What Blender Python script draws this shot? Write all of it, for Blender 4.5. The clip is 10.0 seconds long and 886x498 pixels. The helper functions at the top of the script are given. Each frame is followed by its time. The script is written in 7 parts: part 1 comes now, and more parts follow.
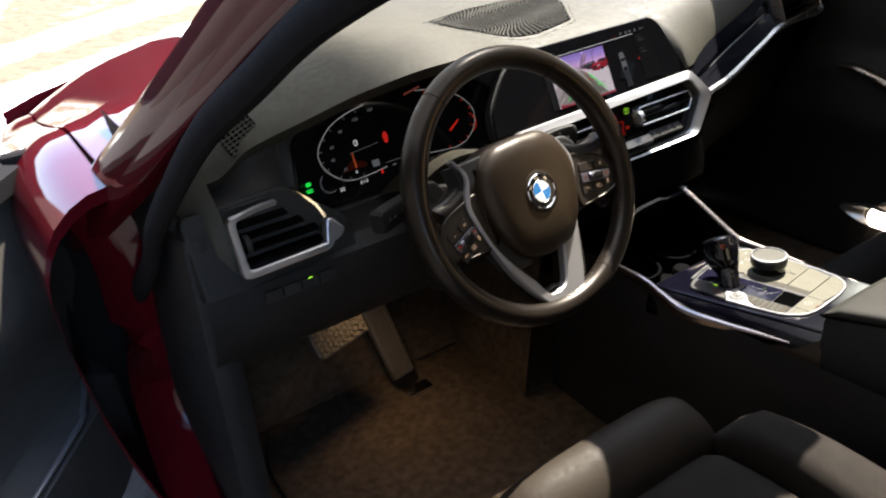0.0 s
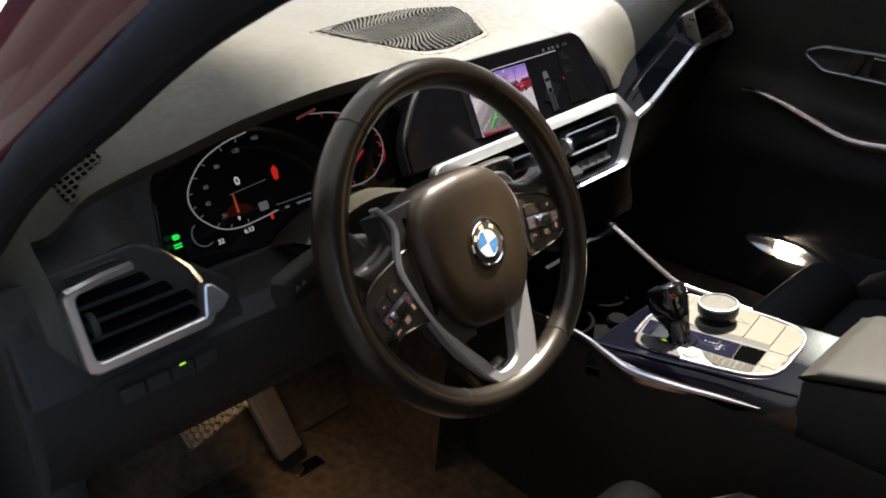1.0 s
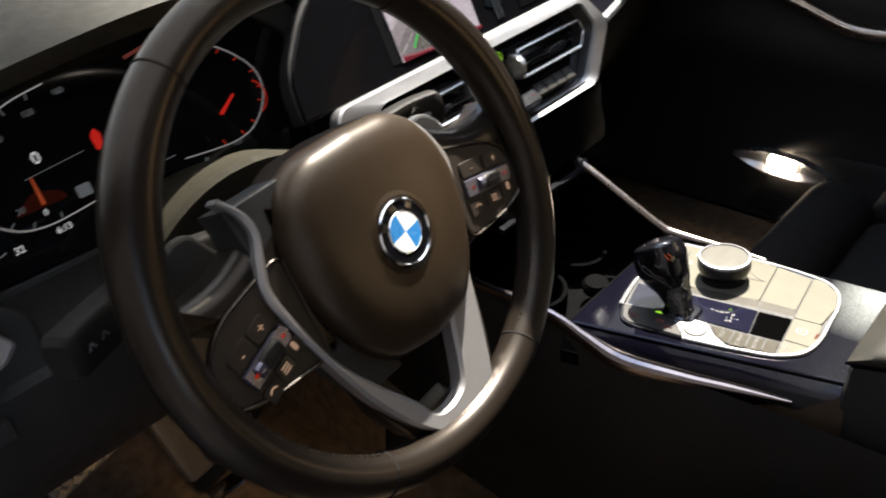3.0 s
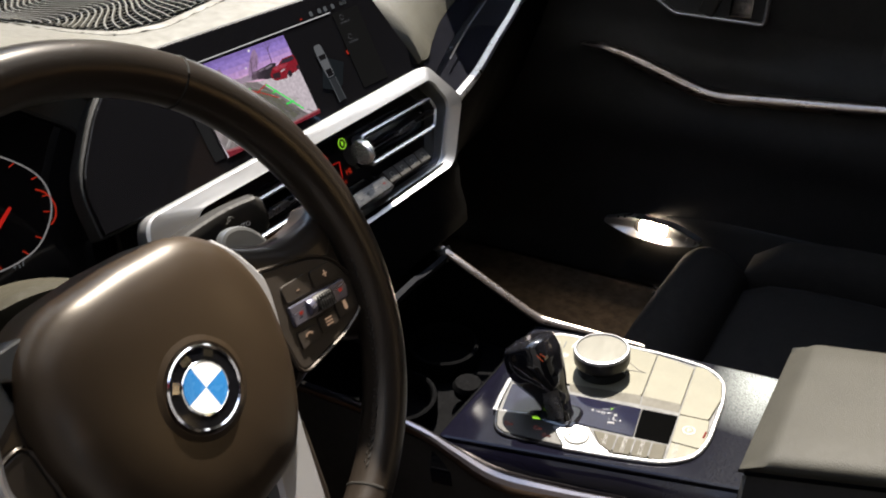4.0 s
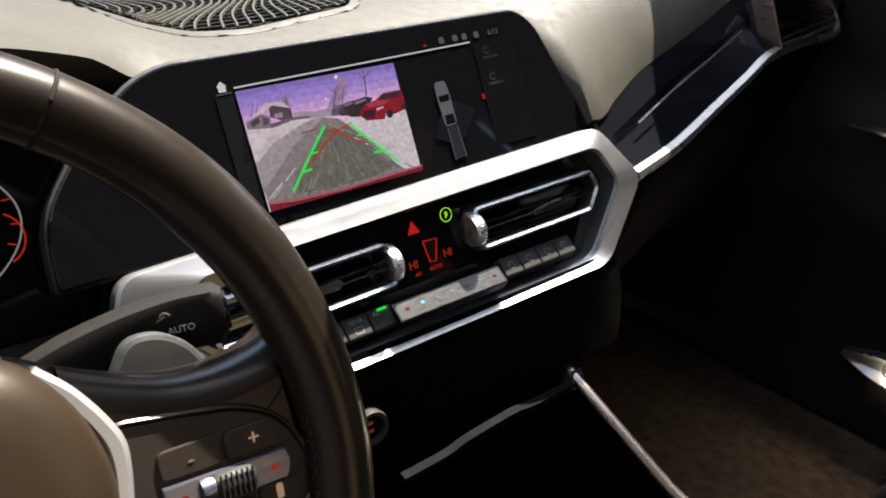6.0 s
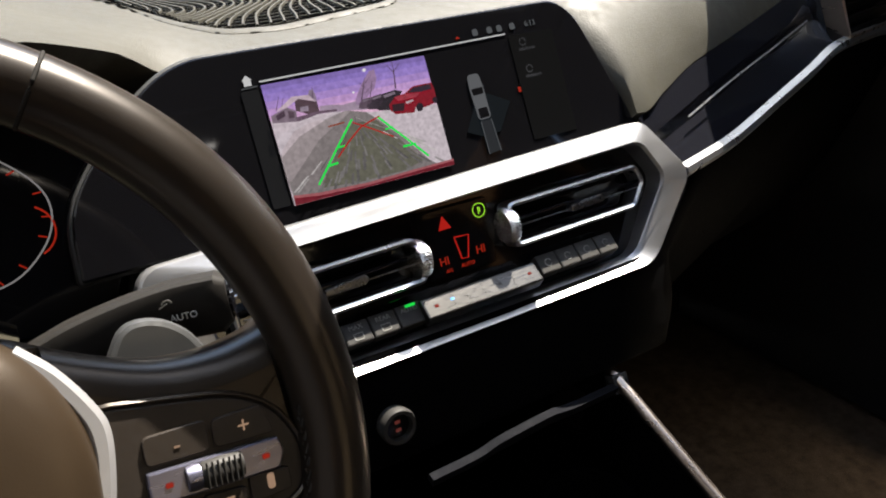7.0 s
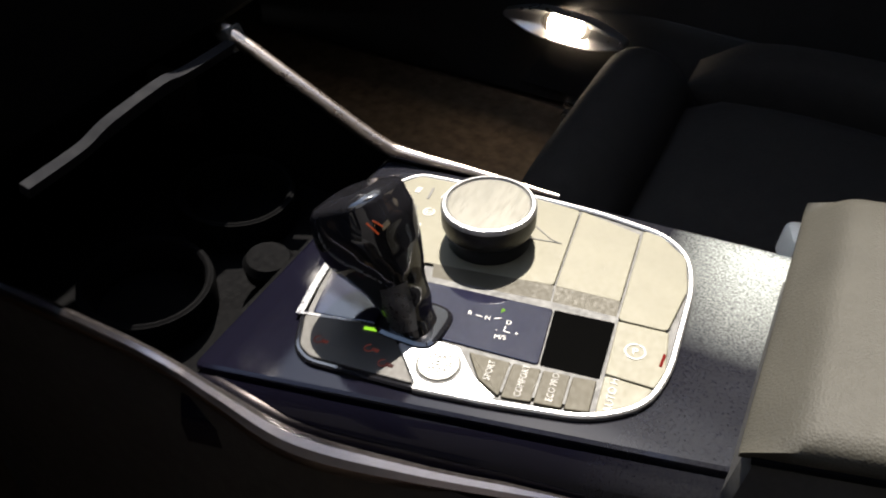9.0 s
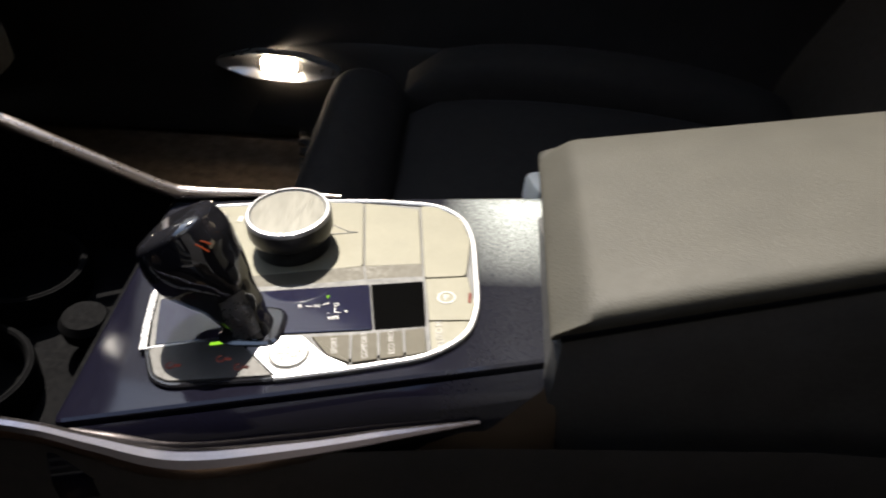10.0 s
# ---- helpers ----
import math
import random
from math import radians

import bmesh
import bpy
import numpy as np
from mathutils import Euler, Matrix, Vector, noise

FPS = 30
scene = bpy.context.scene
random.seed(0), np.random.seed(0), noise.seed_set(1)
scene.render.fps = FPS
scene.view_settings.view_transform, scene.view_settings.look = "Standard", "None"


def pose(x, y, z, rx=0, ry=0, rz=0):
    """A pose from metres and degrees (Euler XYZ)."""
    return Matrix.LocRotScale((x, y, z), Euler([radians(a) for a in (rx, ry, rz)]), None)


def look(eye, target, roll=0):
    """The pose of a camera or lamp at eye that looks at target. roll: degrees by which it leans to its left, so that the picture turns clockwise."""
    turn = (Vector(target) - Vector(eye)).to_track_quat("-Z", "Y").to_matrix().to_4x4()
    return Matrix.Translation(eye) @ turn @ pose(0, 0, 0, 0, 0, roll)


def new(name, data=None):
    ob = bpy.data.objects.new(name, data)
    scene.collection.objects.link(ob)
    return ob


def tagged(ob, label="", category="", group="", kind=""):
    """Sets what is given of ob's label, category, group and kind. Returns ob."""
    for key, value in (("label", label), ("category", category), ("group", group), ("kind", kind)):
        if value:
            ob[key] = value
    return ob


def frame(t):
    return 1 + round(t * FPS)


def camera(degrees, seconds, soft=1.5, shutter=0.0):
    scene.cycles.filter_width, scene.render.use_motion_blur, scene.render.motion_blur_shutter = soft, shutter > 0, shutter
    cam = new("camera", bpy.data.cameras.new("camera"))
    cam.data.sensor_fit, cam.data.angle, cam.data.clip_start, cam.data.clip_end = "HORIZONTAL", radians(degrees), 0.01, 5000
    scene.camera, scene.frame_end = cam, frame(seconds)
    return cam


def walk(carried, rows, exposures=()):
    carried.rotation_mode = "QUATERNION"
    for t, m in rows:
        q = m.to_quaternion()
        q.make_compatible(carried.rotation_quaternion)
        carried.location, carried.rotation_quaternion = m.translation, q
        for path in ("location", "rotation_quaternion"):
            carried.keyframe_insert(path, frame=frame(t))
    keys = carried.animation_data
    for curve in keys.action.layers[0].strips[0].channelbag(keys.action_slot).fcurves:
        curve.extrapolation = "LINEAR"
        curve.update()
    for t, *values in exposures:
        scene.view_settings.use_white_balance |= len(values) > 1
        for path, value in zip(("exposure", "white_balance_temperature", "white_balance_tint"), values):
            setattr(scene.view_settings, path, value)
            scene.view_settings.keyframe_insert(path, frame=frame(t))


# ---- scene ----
cam = camera(56.9, 10.0, soft=1.9, shutter=0.3)
PATH = [
    (0, (-0.99, -0.717, 1.35), (-0.045, 0.731, 0.345), -3.6),
    (0.5, (-0.993, -0.576, 1.321), (0.169, 0.744, 0.369), -0.9),
    (1, (-0.912, -0.483, 1.274), (0.326, 0.754, 0.306), 0.9),
    (1.5, (-0.831, -0.428, 1.249), (0.373, 0.793, 0.22), 0.7),
    (2, (-0.777, -0.371, 1.224), (0.44, 0.797, 0.149), 0.5),
    (2.5, (-0.732, -0.339, 1.199), (0.433, 0.82, 0.06), 0.1),
    (3, (-0.687, -0.326, 1.182), (0.528, 0.777, 0.039), -2.1),
    (3.2, (-0.665, -0.313, 1.176), (0.653, 0.693, 0.057), -1.9),
    (4.3, (-0.549, -0.271, 1.161), (0.898, 0.67, 0.15), -0.8),
    (4.5, (-0.53, -0.25, 1.159), (0.895, 0.719, 0.144), -1.6),
    (5, (-0.477, -0.207, 1.147), (0.903, 0.86, 0.17), 0.7),
    (6.5, (-0.301, -0.24, 1.096), (0.643, 1.242, 0.14), -0.4),
    (7, (-0.3, -0.243, 1.091), (0.616, 1.266, 0.153), -1.5),
    (7.5, (-0.312, -0.232, 1.055), (0.59, 1.137, -0.091), -2.3),
    (8, (-0.308, -0.234, 1.008), (0.656, 0.891, -0.336), -0.4),
    (8.5, (-0.296, -0.22, 0.978), (0.874, 0.6, -0.421), 4.4),
    (9, (-0.288, -0.191, 0.957), (1.052, 0.392, -0.409), 5.1),
    (9.5, (-0.303, -0.172, 0.955), (1.162, 0.175, -0.362), 3.8),
    (10, (-0.37, -0.169, 0.973), (1.2, -0.171, -0.267), 5.9),
]
walk(cam, [(t, look(eye, target, roll)) for t, eye, target, roll in PATH], [(0.0, 2.90), (0.5, 3.13), (1.0, 3.05), (2.5, 3.03), (4.5, 2.90), (6.5, 2.92), (8.0, 2.75), (10.0, 2.80)])

# ---- world, sun, lamps ----
SUN_WAY = Vector((0.48, 0.27, 0.88)).normalized()
world = bpy.data.worlds.new("sky")
scene.world = world
world.use_nodes = True
wn = world.node_tree.nodes
sky = wn.new("ShaderNodeTexSky")
sky.sky_type = "NISHITA"
sky.sun_disc = False
sky.sun_elevation = math.asin(SUN_WAY.z)
sky.sun_rotation = math.atan2(SUN_WAY.x, SUN_WAY.y)
wn["Background"].inputs["Strength"].default_value = 0.15
world.node_tree.links.new(sky.outputs[0], wn["Background"].inputs["Color"])
sun = new("sun", bpy.data.lights.new("sun", "SUN"))
sun.data.energy, sun.data.angle, sun.data.color = 4.3, radians(0.6), (1.0, 0.92, 0.80)
sun.matrix_world = look(SUN_WAY * 6, (0, 0, 0))
GLOW = 2.0 ** -2.5     # screens and tell-tales keep their own brightness under the exposure

# ---- materials ----


def mat(name, colour, rough=0.5, metal=0.0, coat=0.0, var=0.12, scale=25.0, bump=0.0, bscale=900.0, kind="noise",
        spec=0.5, wear=0.0, rvar=0.08, stretch=(1, 1, 1)):
    m = bpy.data.materials.new(name)
    m.use_nodes = True
    nt = m.node_tree
    n, l = nt.nodes, nt.links
    b = n["Principled BSDF"]
    b.inputs["Metallic"].default_value = metal
    b.inputs["Coat Weight"].default_value = coat
    b.inputs["Coat Roughness"].default_value = 0.04
    b.inputs["Specular IOR Level"].default_value = spec
    tc = n.new("ShaderNodeTexCoord")
    mp = n.new("ShaderNodeMapping")
    mp.inputs["Scale"].default_value = stretch
    l.new(tc.outputs["Object"], mp.inputs["Vector"])
    big = n.new("ShaderNodeTexNoise")
    big.inputs["Scale"].default_value, big.inputs["Detail"].default_value = scale, 6
    l.new(mp.outputs[0], big.inputs["Vector"])
    ramp = n.new("ShaderNodeMapRange")
    ramp.inputs["From Min"].default_value, ramp.inputs["From Max"].default_value = 0.3, 0.7
    ramp.inputs["To Min"].default_value, ramp.inputs["To Max"].default_value = 1 - var, 1 + var
    l.new(big.outputs["Fac"], ramp.inputs["Value"])
    mul = n.new("ShaderNodeVectorMath")
    mul.operation = "SCALE"
    mul.inputs[0].default_value = colour
    l.new(ramp.outputs[0], mul.inputs["Scale"])
    l.new(mul.outputs[0], b.inputs["Base Color"])
    rr = n.new("ShaderNodeMapRange")
    rr.inputs["From Min"].default_value, rr.inputs["From Max"].default_value = 0.3, 0.7
    rr.inputs["To Min"].default_value, rr.inputs["To Max"].default_value = max(0.0, rough - rvar), min(1.0, rough + rvar)
    fine = n.new("ShaderNodeTexNoise")
    fine.inputs["Scale"].default_value, fine.inputs["Detail"].default_value = scale * 7, 5
    l.new(mp.outputs[0], fine.inputs["Vector"])
    l.new(fine.outputs["Fac"], rr.inputs["Value"])
    l.new(rr.outputs[0], b.inputs["Roughness"])
    if bump:
        bp = n.new("ShaderNodeBump")
        bp.inputs["Strength"].default_value, bp.inputs["Distance"].default_value = bump, 0.0006
        if kind == "grain":
            v = n.new("ShaderNodeTexVoronoi")
            v.inputs["Scale"].default_value = bscale
            l.new(mp.outputs[0], v.inputs["Vector"])
            l.new(v.outputs["Distance"], bp.inputs["Height"])
        else:
            v = n.new("ShaderNodeTexNoise")
            v.inputs["Scale"].default_value, v.inputs["Detail"].default_value = bscale, 4
            l.new(mp.outputs[0], v.inputs["Vector"])
            l.new(v.outputs["Fac"], bp.inputs["Height"])
        l.new(bp.outputs[0], b.inputs["Normal"])
    return m


def glow(name, colour, strength=1.0):
    m = bpy.data.materials.new(name)
    m.use_nodes = True
    b = m.node_tree.nodes["Principled BSDF"]
    b.inputs["Base Color"].default_value = (0.003, 0.003, 0.003, 1)
    b.inputs["Roughness"].default_value = 0.3
    b.inputs["Specular IOR Level"].default_value = 0.0
    b.inputs["Emission Color"].default_value = (*colour, 1)
    b.inputs["Emission Strength"].default_value = strength * GLOW
    return m


DASH = mat("grained_soft_dash", (0.0290, 0.0270, 0.0200), 0.62, var=0.10, scale=14, bump=0.25, bscale=700, kind="grain", spec=0.22)
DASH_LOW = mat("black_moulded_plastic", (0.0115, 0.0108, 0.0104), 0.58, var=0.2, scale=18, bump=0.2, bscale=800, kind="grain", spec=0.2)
# driver's door plastic, painted paler than the passenger's to stand for sunlight
DOORM = mat("lightened_door_plastic", (0.040, 0.037, 0.033), 0.55, var=0.12, scale=14, bump=0.2, bscale=800, kind="grain", spec=0.3)
STEM = mat("dark_stem_metal", (0.10, 0.10, 0.105), 0.3, metal=0.9, var=0.05, scale=60)
SHROUD = mat("dull_column_plastic", (0.017, 0.0155, 0.011), 0.75, var=0.1, scale=30, bump=0.1, bscale=900, kind="grain", spec=0.06)
LEATHER = mat("black_leather", (0.0165, 0.0108, 0.0062), 0.36, var=0.06, scale=22, bump=0.03, bscale=1400, kind="grain", spec=0.36, rvar=0.008)
RIM = mat("smooth_worn_leather", (0.0088, 0.0068, 0.0054), 0.30, var=0.05, scale=18, bump=0.02, bscale=1400, kind="grain", spec=0.27, rvar=0.006)
SEAM = mat("dull_black_thread", (0.012, 0.011, 0.010), 0.8, var=0.1, scale=60, spec=0.1)
KEYBAR = mat("shaded_satin_metal", (0.115, 0.113, 0.150), 0.30, metal=0.8, var=0.05, scale=60, rvar=0.04, stretch=(0.2, 1, 1))
STALK = mat("dull_stalk_plastic", (0.0085, 0.0075, 0.0065), 0.6, var=0.1, scale=40, spec=0.15)
PADDLE = mat("satin_grey_paddle", (0.048, 0.049, 0.050), 0.4, metal=0.4, var=0.04, scale=40)
VENTM = mat("satin_vent_edge", (0.30, 0.305, 0.32), 0.28, metal=0.9, var=0.04, scale=8, rvar=0.01)
VENTD = mat("bright_vent_frame", (0.46, 0.45, 0.46), 0.30, metal=0.9, var=0.04, scale=20, rvar=0.02)
CLIMATE = mat("grey_key_bar", (0.038, 0.037, 0.036), 0.30, metal=0.95, var=0.10, scale=90, rvar=0.04, stretch=(0.2, 1, 1))
INK = mat("dark_key_print", (0.028, 0.026, 0.022), 0.5, var=0.03)
KNURL = mat("knurled_chrome", (0.55, 0.55, 0.55), 0.22, metal=1.0, var=0.15, scale=300, bump=0.8, bscale=1500, kind="grain")
KEYCAP = mat("warm_black_key", (0.0135, 0.0098, 0.0072), 0.5, var=0.1, scale=60, spec=0.3)
for m_ in (RIM, LEATHER):
    m_.node_tree.nodes["Principled BSDF"].inputs["Specular Tint"].default_value = (1.0, 0.90, 0.80, 1)
ARM = mat("armrest_leatherette", (0.0172, 0.0162, 0.0132), 0.62, var=0.10, scale=26, bump=0.28, bscale=780, kind="grain", spec=0.12, rvar=0.015)
SEAT = mat("dark_seat_leatherette", (0.0175, 0.0132, 0.0092), 0.62, var=0.10, scale=16, bump=0.25, bscale=420, kind="grain", spec=0.14)
PIANO = mat("piano_black", (0.004, 0.004, 0.005), 0.06, var=0.1, scale=20, rvar=0.03)
GLASSBLK = mat("black_glass", (0.0035, 0.0034, 0.004), 0.05, var=0.05, scale=8, rvar=0.015, spec=0.22)
MATTE = mat("matte_black", (0.016, 0.016, 0.0165), 0.6, var=0.2, scale=40, spec=0.3)
BUTTON = mat("charcoal_button", (0.016, 0.015, 0.014), 0.55, var=0.12, scale=60, spec=0.2)
PANEL = mat("satin_grey_console_panel", (0.069, 0.065, 0.048), 0.50, var=0.06, scale=50, spec=0.12)
# gloss black with the blue of a sky reflection tinted into its base
GATE = mat("sky_tinted_black_gloss", (0.0045, 0.0045, 0.0100), 0.07, var=0.1, scale=20, rvar=0.03, spec=0.4)
START = mat("pale_start_key", (0.095, 0.095, 0.090), 0.42, metal=0.3, var=0.04, scale=60)
SILVER = mat("satin_aluminium", (0.235, 0.235, 0.242), 0.40, metal=0.84, var=0.05, scale=30, rvar=0.05, stretch=(0.1, 1, 1))
WTRIM = mat("satin_silver_paint", (0.25, 0.247, 0.255), 0.32, metal=0.45, var=0.03, scale=30, rvar=0.02)
FLANK = mat("lilac_satin_trim", (0.20, 0.180, 0.185), 0.24, metal=1.0, var=0.02, scale=30, rvar=0.02)
DULL = mat("dull_satin_trim", (0.33, 0.280, 0.245), 0.28, metal=1.0, var=0.02, scale=30, rvar=0.015, stretch=(1, 0.1, 1))
# black plastic painted far darker, to stand in for shade on recessed parts
SHADE_BLACK = mat("shade_black_plastic", (0.0009, 0.0009, 0.0011), 0.8, var=0.2, scale=40, spec=0.02)
MODE = mat("dark_mode_key", (0.030, 0.027, 0.020), 0.48, var=0.08, scale=60, spec=0.05)
CHROME = mat("chrome", (0.80, 0.80, 0.80), 0.12, metal=1.0, var=0.03, scale=30, rvar=0.03)
BRUSH = mat("brushed_knob_face", (0.052, 0.050, 0.042), 0.38, metal=0.2, var=0.10, scale=70, rvar=0.08, spec=0.2, stretch=(0.15, 1.0, 1.0))
PAINT = mat("deep_red_car_paint", (0.050, 0.0022, 0.0045), 0.05, var=0.05, scale=400, rvar=0.012, spec=0.45)
RUBBER = mat("black_rubber_seal", (0.0085, 0.0078, 0.0080), 0.85, var=0.15, scale=30, spec=0.06)
CARPET = mat("brown_black_carpet", (0.050, 0.036, 0.024), 0.95, var=0.35, scale=60, bump=1.0, bscale=420, spec=0.1)
LINER = mat("dark_headliner", (0.035, 0.033, 0.032), 0.9, var=0.1, scale=50, spec=0.1)
BLUE = mat("badge_blue", (0.02, 0.16, 0.42), 0.25, coat=0.5, var=0.03)
WHITE = mat("badge_white", (0.78, 0.78, 0.76), 0.25, coat=0.5, var=0.03)
PRINT = mat("pale_button_print", (0.13, 0.127, 0.118), 0.5, var=0.03)
PALE = mat("white_lever_print", (0.45, 0.45, 0.44), 0.5, var=0.03)
STEEL = mat("worn_pedal_rubber", (0.060, 0.050, 0.038), 0.5, var=0.2, scale=50)
FELT = mat("seat_cloth", (0.0088, 0.0069, 0.0054), 0.9, var=0.2, scale=60, bump=0.6, bscale=600, spec=0.15)


def dust_and_glare(name):
    """Gloss dark trim with dust speckle and a painted sun glare beside the armrest."""
    m = mat(name, (0.014, 0.013, 0.014), 0.12, var=0.3, scale=40, rvar=0.06, spec=0.13)
    nt = m.node_tree
    n, l = nt.nodes, nt.links
    b = n["Principled BSDF"]
    tc = n.new("ShaderNodeTexCoord")
    cloud = n.new("ShaderNodeTexNoise")
    cloud.inputs["Scale"].default_value, cloud.inputs["Detail"].default_value = 800, 15
    cloud.inputs["Roughness"].default_value = 0.7
    l.new(tc.outputs["Object"], cloud.inputs["Vector"])
    cut = n.new("ShaderNodeMapRange")
    cut.inputs["From Min"].default_value, cut.inputs["From Max"].default_value = 0.30, 0.72
    l.new(cloud.outputs["Fac"], cut.inputs["Value"])
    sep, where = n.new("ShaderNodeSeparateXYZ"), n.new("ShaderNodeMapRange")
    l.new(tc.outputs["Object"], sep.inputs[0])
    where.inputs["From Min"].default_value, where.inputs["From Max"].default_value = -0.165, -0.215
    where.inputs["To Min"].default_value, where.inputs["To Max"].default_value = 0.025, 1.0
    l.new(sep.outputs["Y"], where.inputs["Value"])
    dust_glare = n.new("ShaderNodeMath")
    dust_glare.operation = "MULTIPLY"
    # whitening grows towards the far side, where the sun glare is painted
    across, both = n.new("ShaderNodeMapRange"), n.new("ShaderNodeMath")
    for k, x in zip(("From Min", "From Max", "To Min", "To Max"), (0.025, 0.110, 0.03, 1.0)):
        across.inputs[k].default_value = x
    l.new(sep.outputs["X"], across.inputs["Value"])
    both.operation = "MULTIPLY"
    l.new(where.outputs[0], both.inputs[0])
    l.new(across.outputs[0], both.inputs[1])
    l.new(cut.outputs[0], dust_glare.inputs[0])
    l.new(both.outputs[0], dust_glare.inputs[1])
    cut = dust_glare
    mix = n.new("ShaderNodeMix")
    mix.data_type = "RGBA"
    # A: black with a painted blue sky sheen; B: dust and sun glare
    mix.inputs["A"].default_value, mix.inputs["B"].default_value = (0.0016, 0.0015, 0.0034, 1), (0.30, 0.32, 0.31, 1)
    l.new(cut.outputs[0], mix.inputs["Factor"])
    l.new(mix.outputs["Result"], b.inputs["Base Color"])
    rr = n.new("ShaderNodeMapRange")
    rr.inputs["To Min"].default_value, rr.inputs["To Max"].default_value = 0.09, 0.34
    l.new(cut.outputs[0], rr.inputs["Value"])
    l.new(rr.outputs[0], b.inputs["Roughness"])
    return m


# unlit black painted on shallow plates, in place of the dark inside holes
VOID = mat("hole_shade_black", (0.0008, 0.0008, 0.0008), 0.95, var=0.05, spec=0.0)
DUST_GLARE = dust_and_glare("dusty_glare_trim")

SNOW = bpy.data.materials.new("snow_and_sand")
SNOW.use_nodes = True
_n, _l = SNOW.node_tree.nodes, SNOW.node_tree.links
_tc = _n.new("ShaderNodeTexCoord")
_a = _n.new("ShaderNodeTexNoise")
_a.inputs["Scale"].default_value, _a.inputs["Detail"].default_value = 0.55, 9
_b = _n.new("ShaderNodeTexNoise")
_b.inputs["Scale"].default_value, _b.inputs["Detail"].default_value = 9, 8
_l.new(_tc.outputs["Object"], _a.inputs["Vector"])
_l.new(_tc.outputs["Object"], _b.inputs["Vector"])
_r = _n.new("ShaderNodeValToRGB")
_r.color_ramp.elements[0].position, _r.color_ramp.elements[0].color = 0.53, (0.080, 0.056, 0.029, 1)
_r.color_ramp.elements[1].position, _r.color_ramp.elements[1].color = 0.60, (0.70, 0.73, 0.70, 1)
_add = _n.new("ShaderNodeMath")
_add.operation = "MULTIPLY_ADD"
_add.inputs[1].default_value = 0.18
_l.new(_b.outputs["Fac"], _add.inputs[0])
_l.new(_a.outputs["Fac"], _add.inputs[2])
_sub = _n.new("ShaderNodeMath")
_sub.operation = "SUBTRACT"
_sub.inputs[1].default_value = 0.09
_l.new(_add.outputs[0], _sub.inputs[0])
# a sandy track crosses the snow ahead of the car; bare patches show further on
_sepg, _skew, _dist = _n.new("ShaderNodeSeparateXYZ"), _n.new("ShaderNodeMath"), _n.new("ShaderNodeMath")
_l.new(_tc.outputs["Object"], _sepg.inputs[0])
_skew.operation = "MULTIPLY_ADD"
_skew.inputs[1].default_value = -0.41
_l.new(_sepg.outputs["X"], _skew.inputs[0])
_l.new(_sepg.outputs["Y"], _skew.inputs[2])
_wob, _off = _n.new("ShaderNodeMath"), _n.new("ShaderNodeMath")
_wob.operation = "MULTIPLY_ADD"
_wob.inputs[1].default_value = 0.30
_l.new(_b.outputs["Fac"], _wob.inputs[0])
_l.new(_skew.outputs[0], _wob.inputs[2])
_off.operation = "SUBTRACT"
_off.inputs[1].default_value = 4.83
_l.new(_wob.outputs[0], _off.inputs[0])
_dist.operation = "ABSOLUTE"
_l.new(_off.outputs[0], _dist.inputs[0])
_track, _far, _t1, _t2 = _n.new("ShaderNodeMapRange"), _n.new("ShaderNodeMapRange"), _n.new("ShaderNodeMath"), _n.new("ShaderNodeMath")
for _q, _v in ((_track, (0.17, 0.24, -0.5, 0.0)), (_far, (0.45, 0.80, 0.3, 0.0))):
    for _k, _x in zip(("From Min", "From Max", "To Min", "To Max"), _v):
        _q.inputs[_k].default_value = _x
_l.new(_dist.outputs[0], _track.inputs["Value"])
_l.new(_off.outputs[0], _far.inputs["Value"])
_l.new(_sub.outputs[0], _t1.inputs[0])
_l.new(_track.outputs[0], _t1.inputs[1])
_l.new(_t1.outputs[0], _t2.inputs[0])
_l.new(_far.outputs[0], _t2.inputs[1])
_l.new(_t2.outputs[0], _r.inputs["Fac"])
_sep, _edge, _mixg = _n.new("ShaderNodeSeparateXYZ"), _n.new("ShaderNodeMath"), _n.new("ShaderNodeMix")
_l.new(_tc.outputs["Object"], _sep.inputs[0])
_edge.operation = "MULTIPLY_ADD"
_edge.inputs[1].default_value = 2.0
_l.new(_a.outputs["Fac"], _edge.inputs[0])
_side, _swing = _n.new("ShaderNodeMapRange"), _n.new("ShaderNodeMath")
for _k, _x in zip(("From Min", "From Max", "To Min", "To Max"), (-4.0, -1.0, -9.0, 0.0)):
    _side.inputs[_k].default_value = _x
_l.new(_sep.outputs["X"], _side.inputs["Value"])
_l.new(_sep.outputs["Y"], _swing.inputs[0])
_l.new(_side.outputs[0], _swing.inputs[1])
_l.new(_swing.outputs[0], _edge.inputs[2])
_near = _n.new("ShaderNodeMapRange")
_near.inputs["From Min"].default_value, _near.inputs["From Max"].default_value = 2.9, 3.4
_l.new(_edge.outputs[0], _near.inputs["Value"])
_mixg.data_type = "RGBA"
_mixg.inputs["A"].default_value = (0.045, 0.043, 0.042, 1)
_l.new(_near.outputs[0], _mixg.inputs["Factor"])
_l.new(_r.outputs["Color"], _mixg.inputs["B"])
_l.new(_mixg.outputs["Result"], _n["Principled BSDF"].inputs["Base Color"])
_n["Principled BSDF"].inputs["Roughness"].default_value = 0.85
_bp = _n.new("ShaderNodeBump")
_bp.inputs["Strength"].default_value, _bp.inputs["Distance"].default_value = 0.8, 0.05
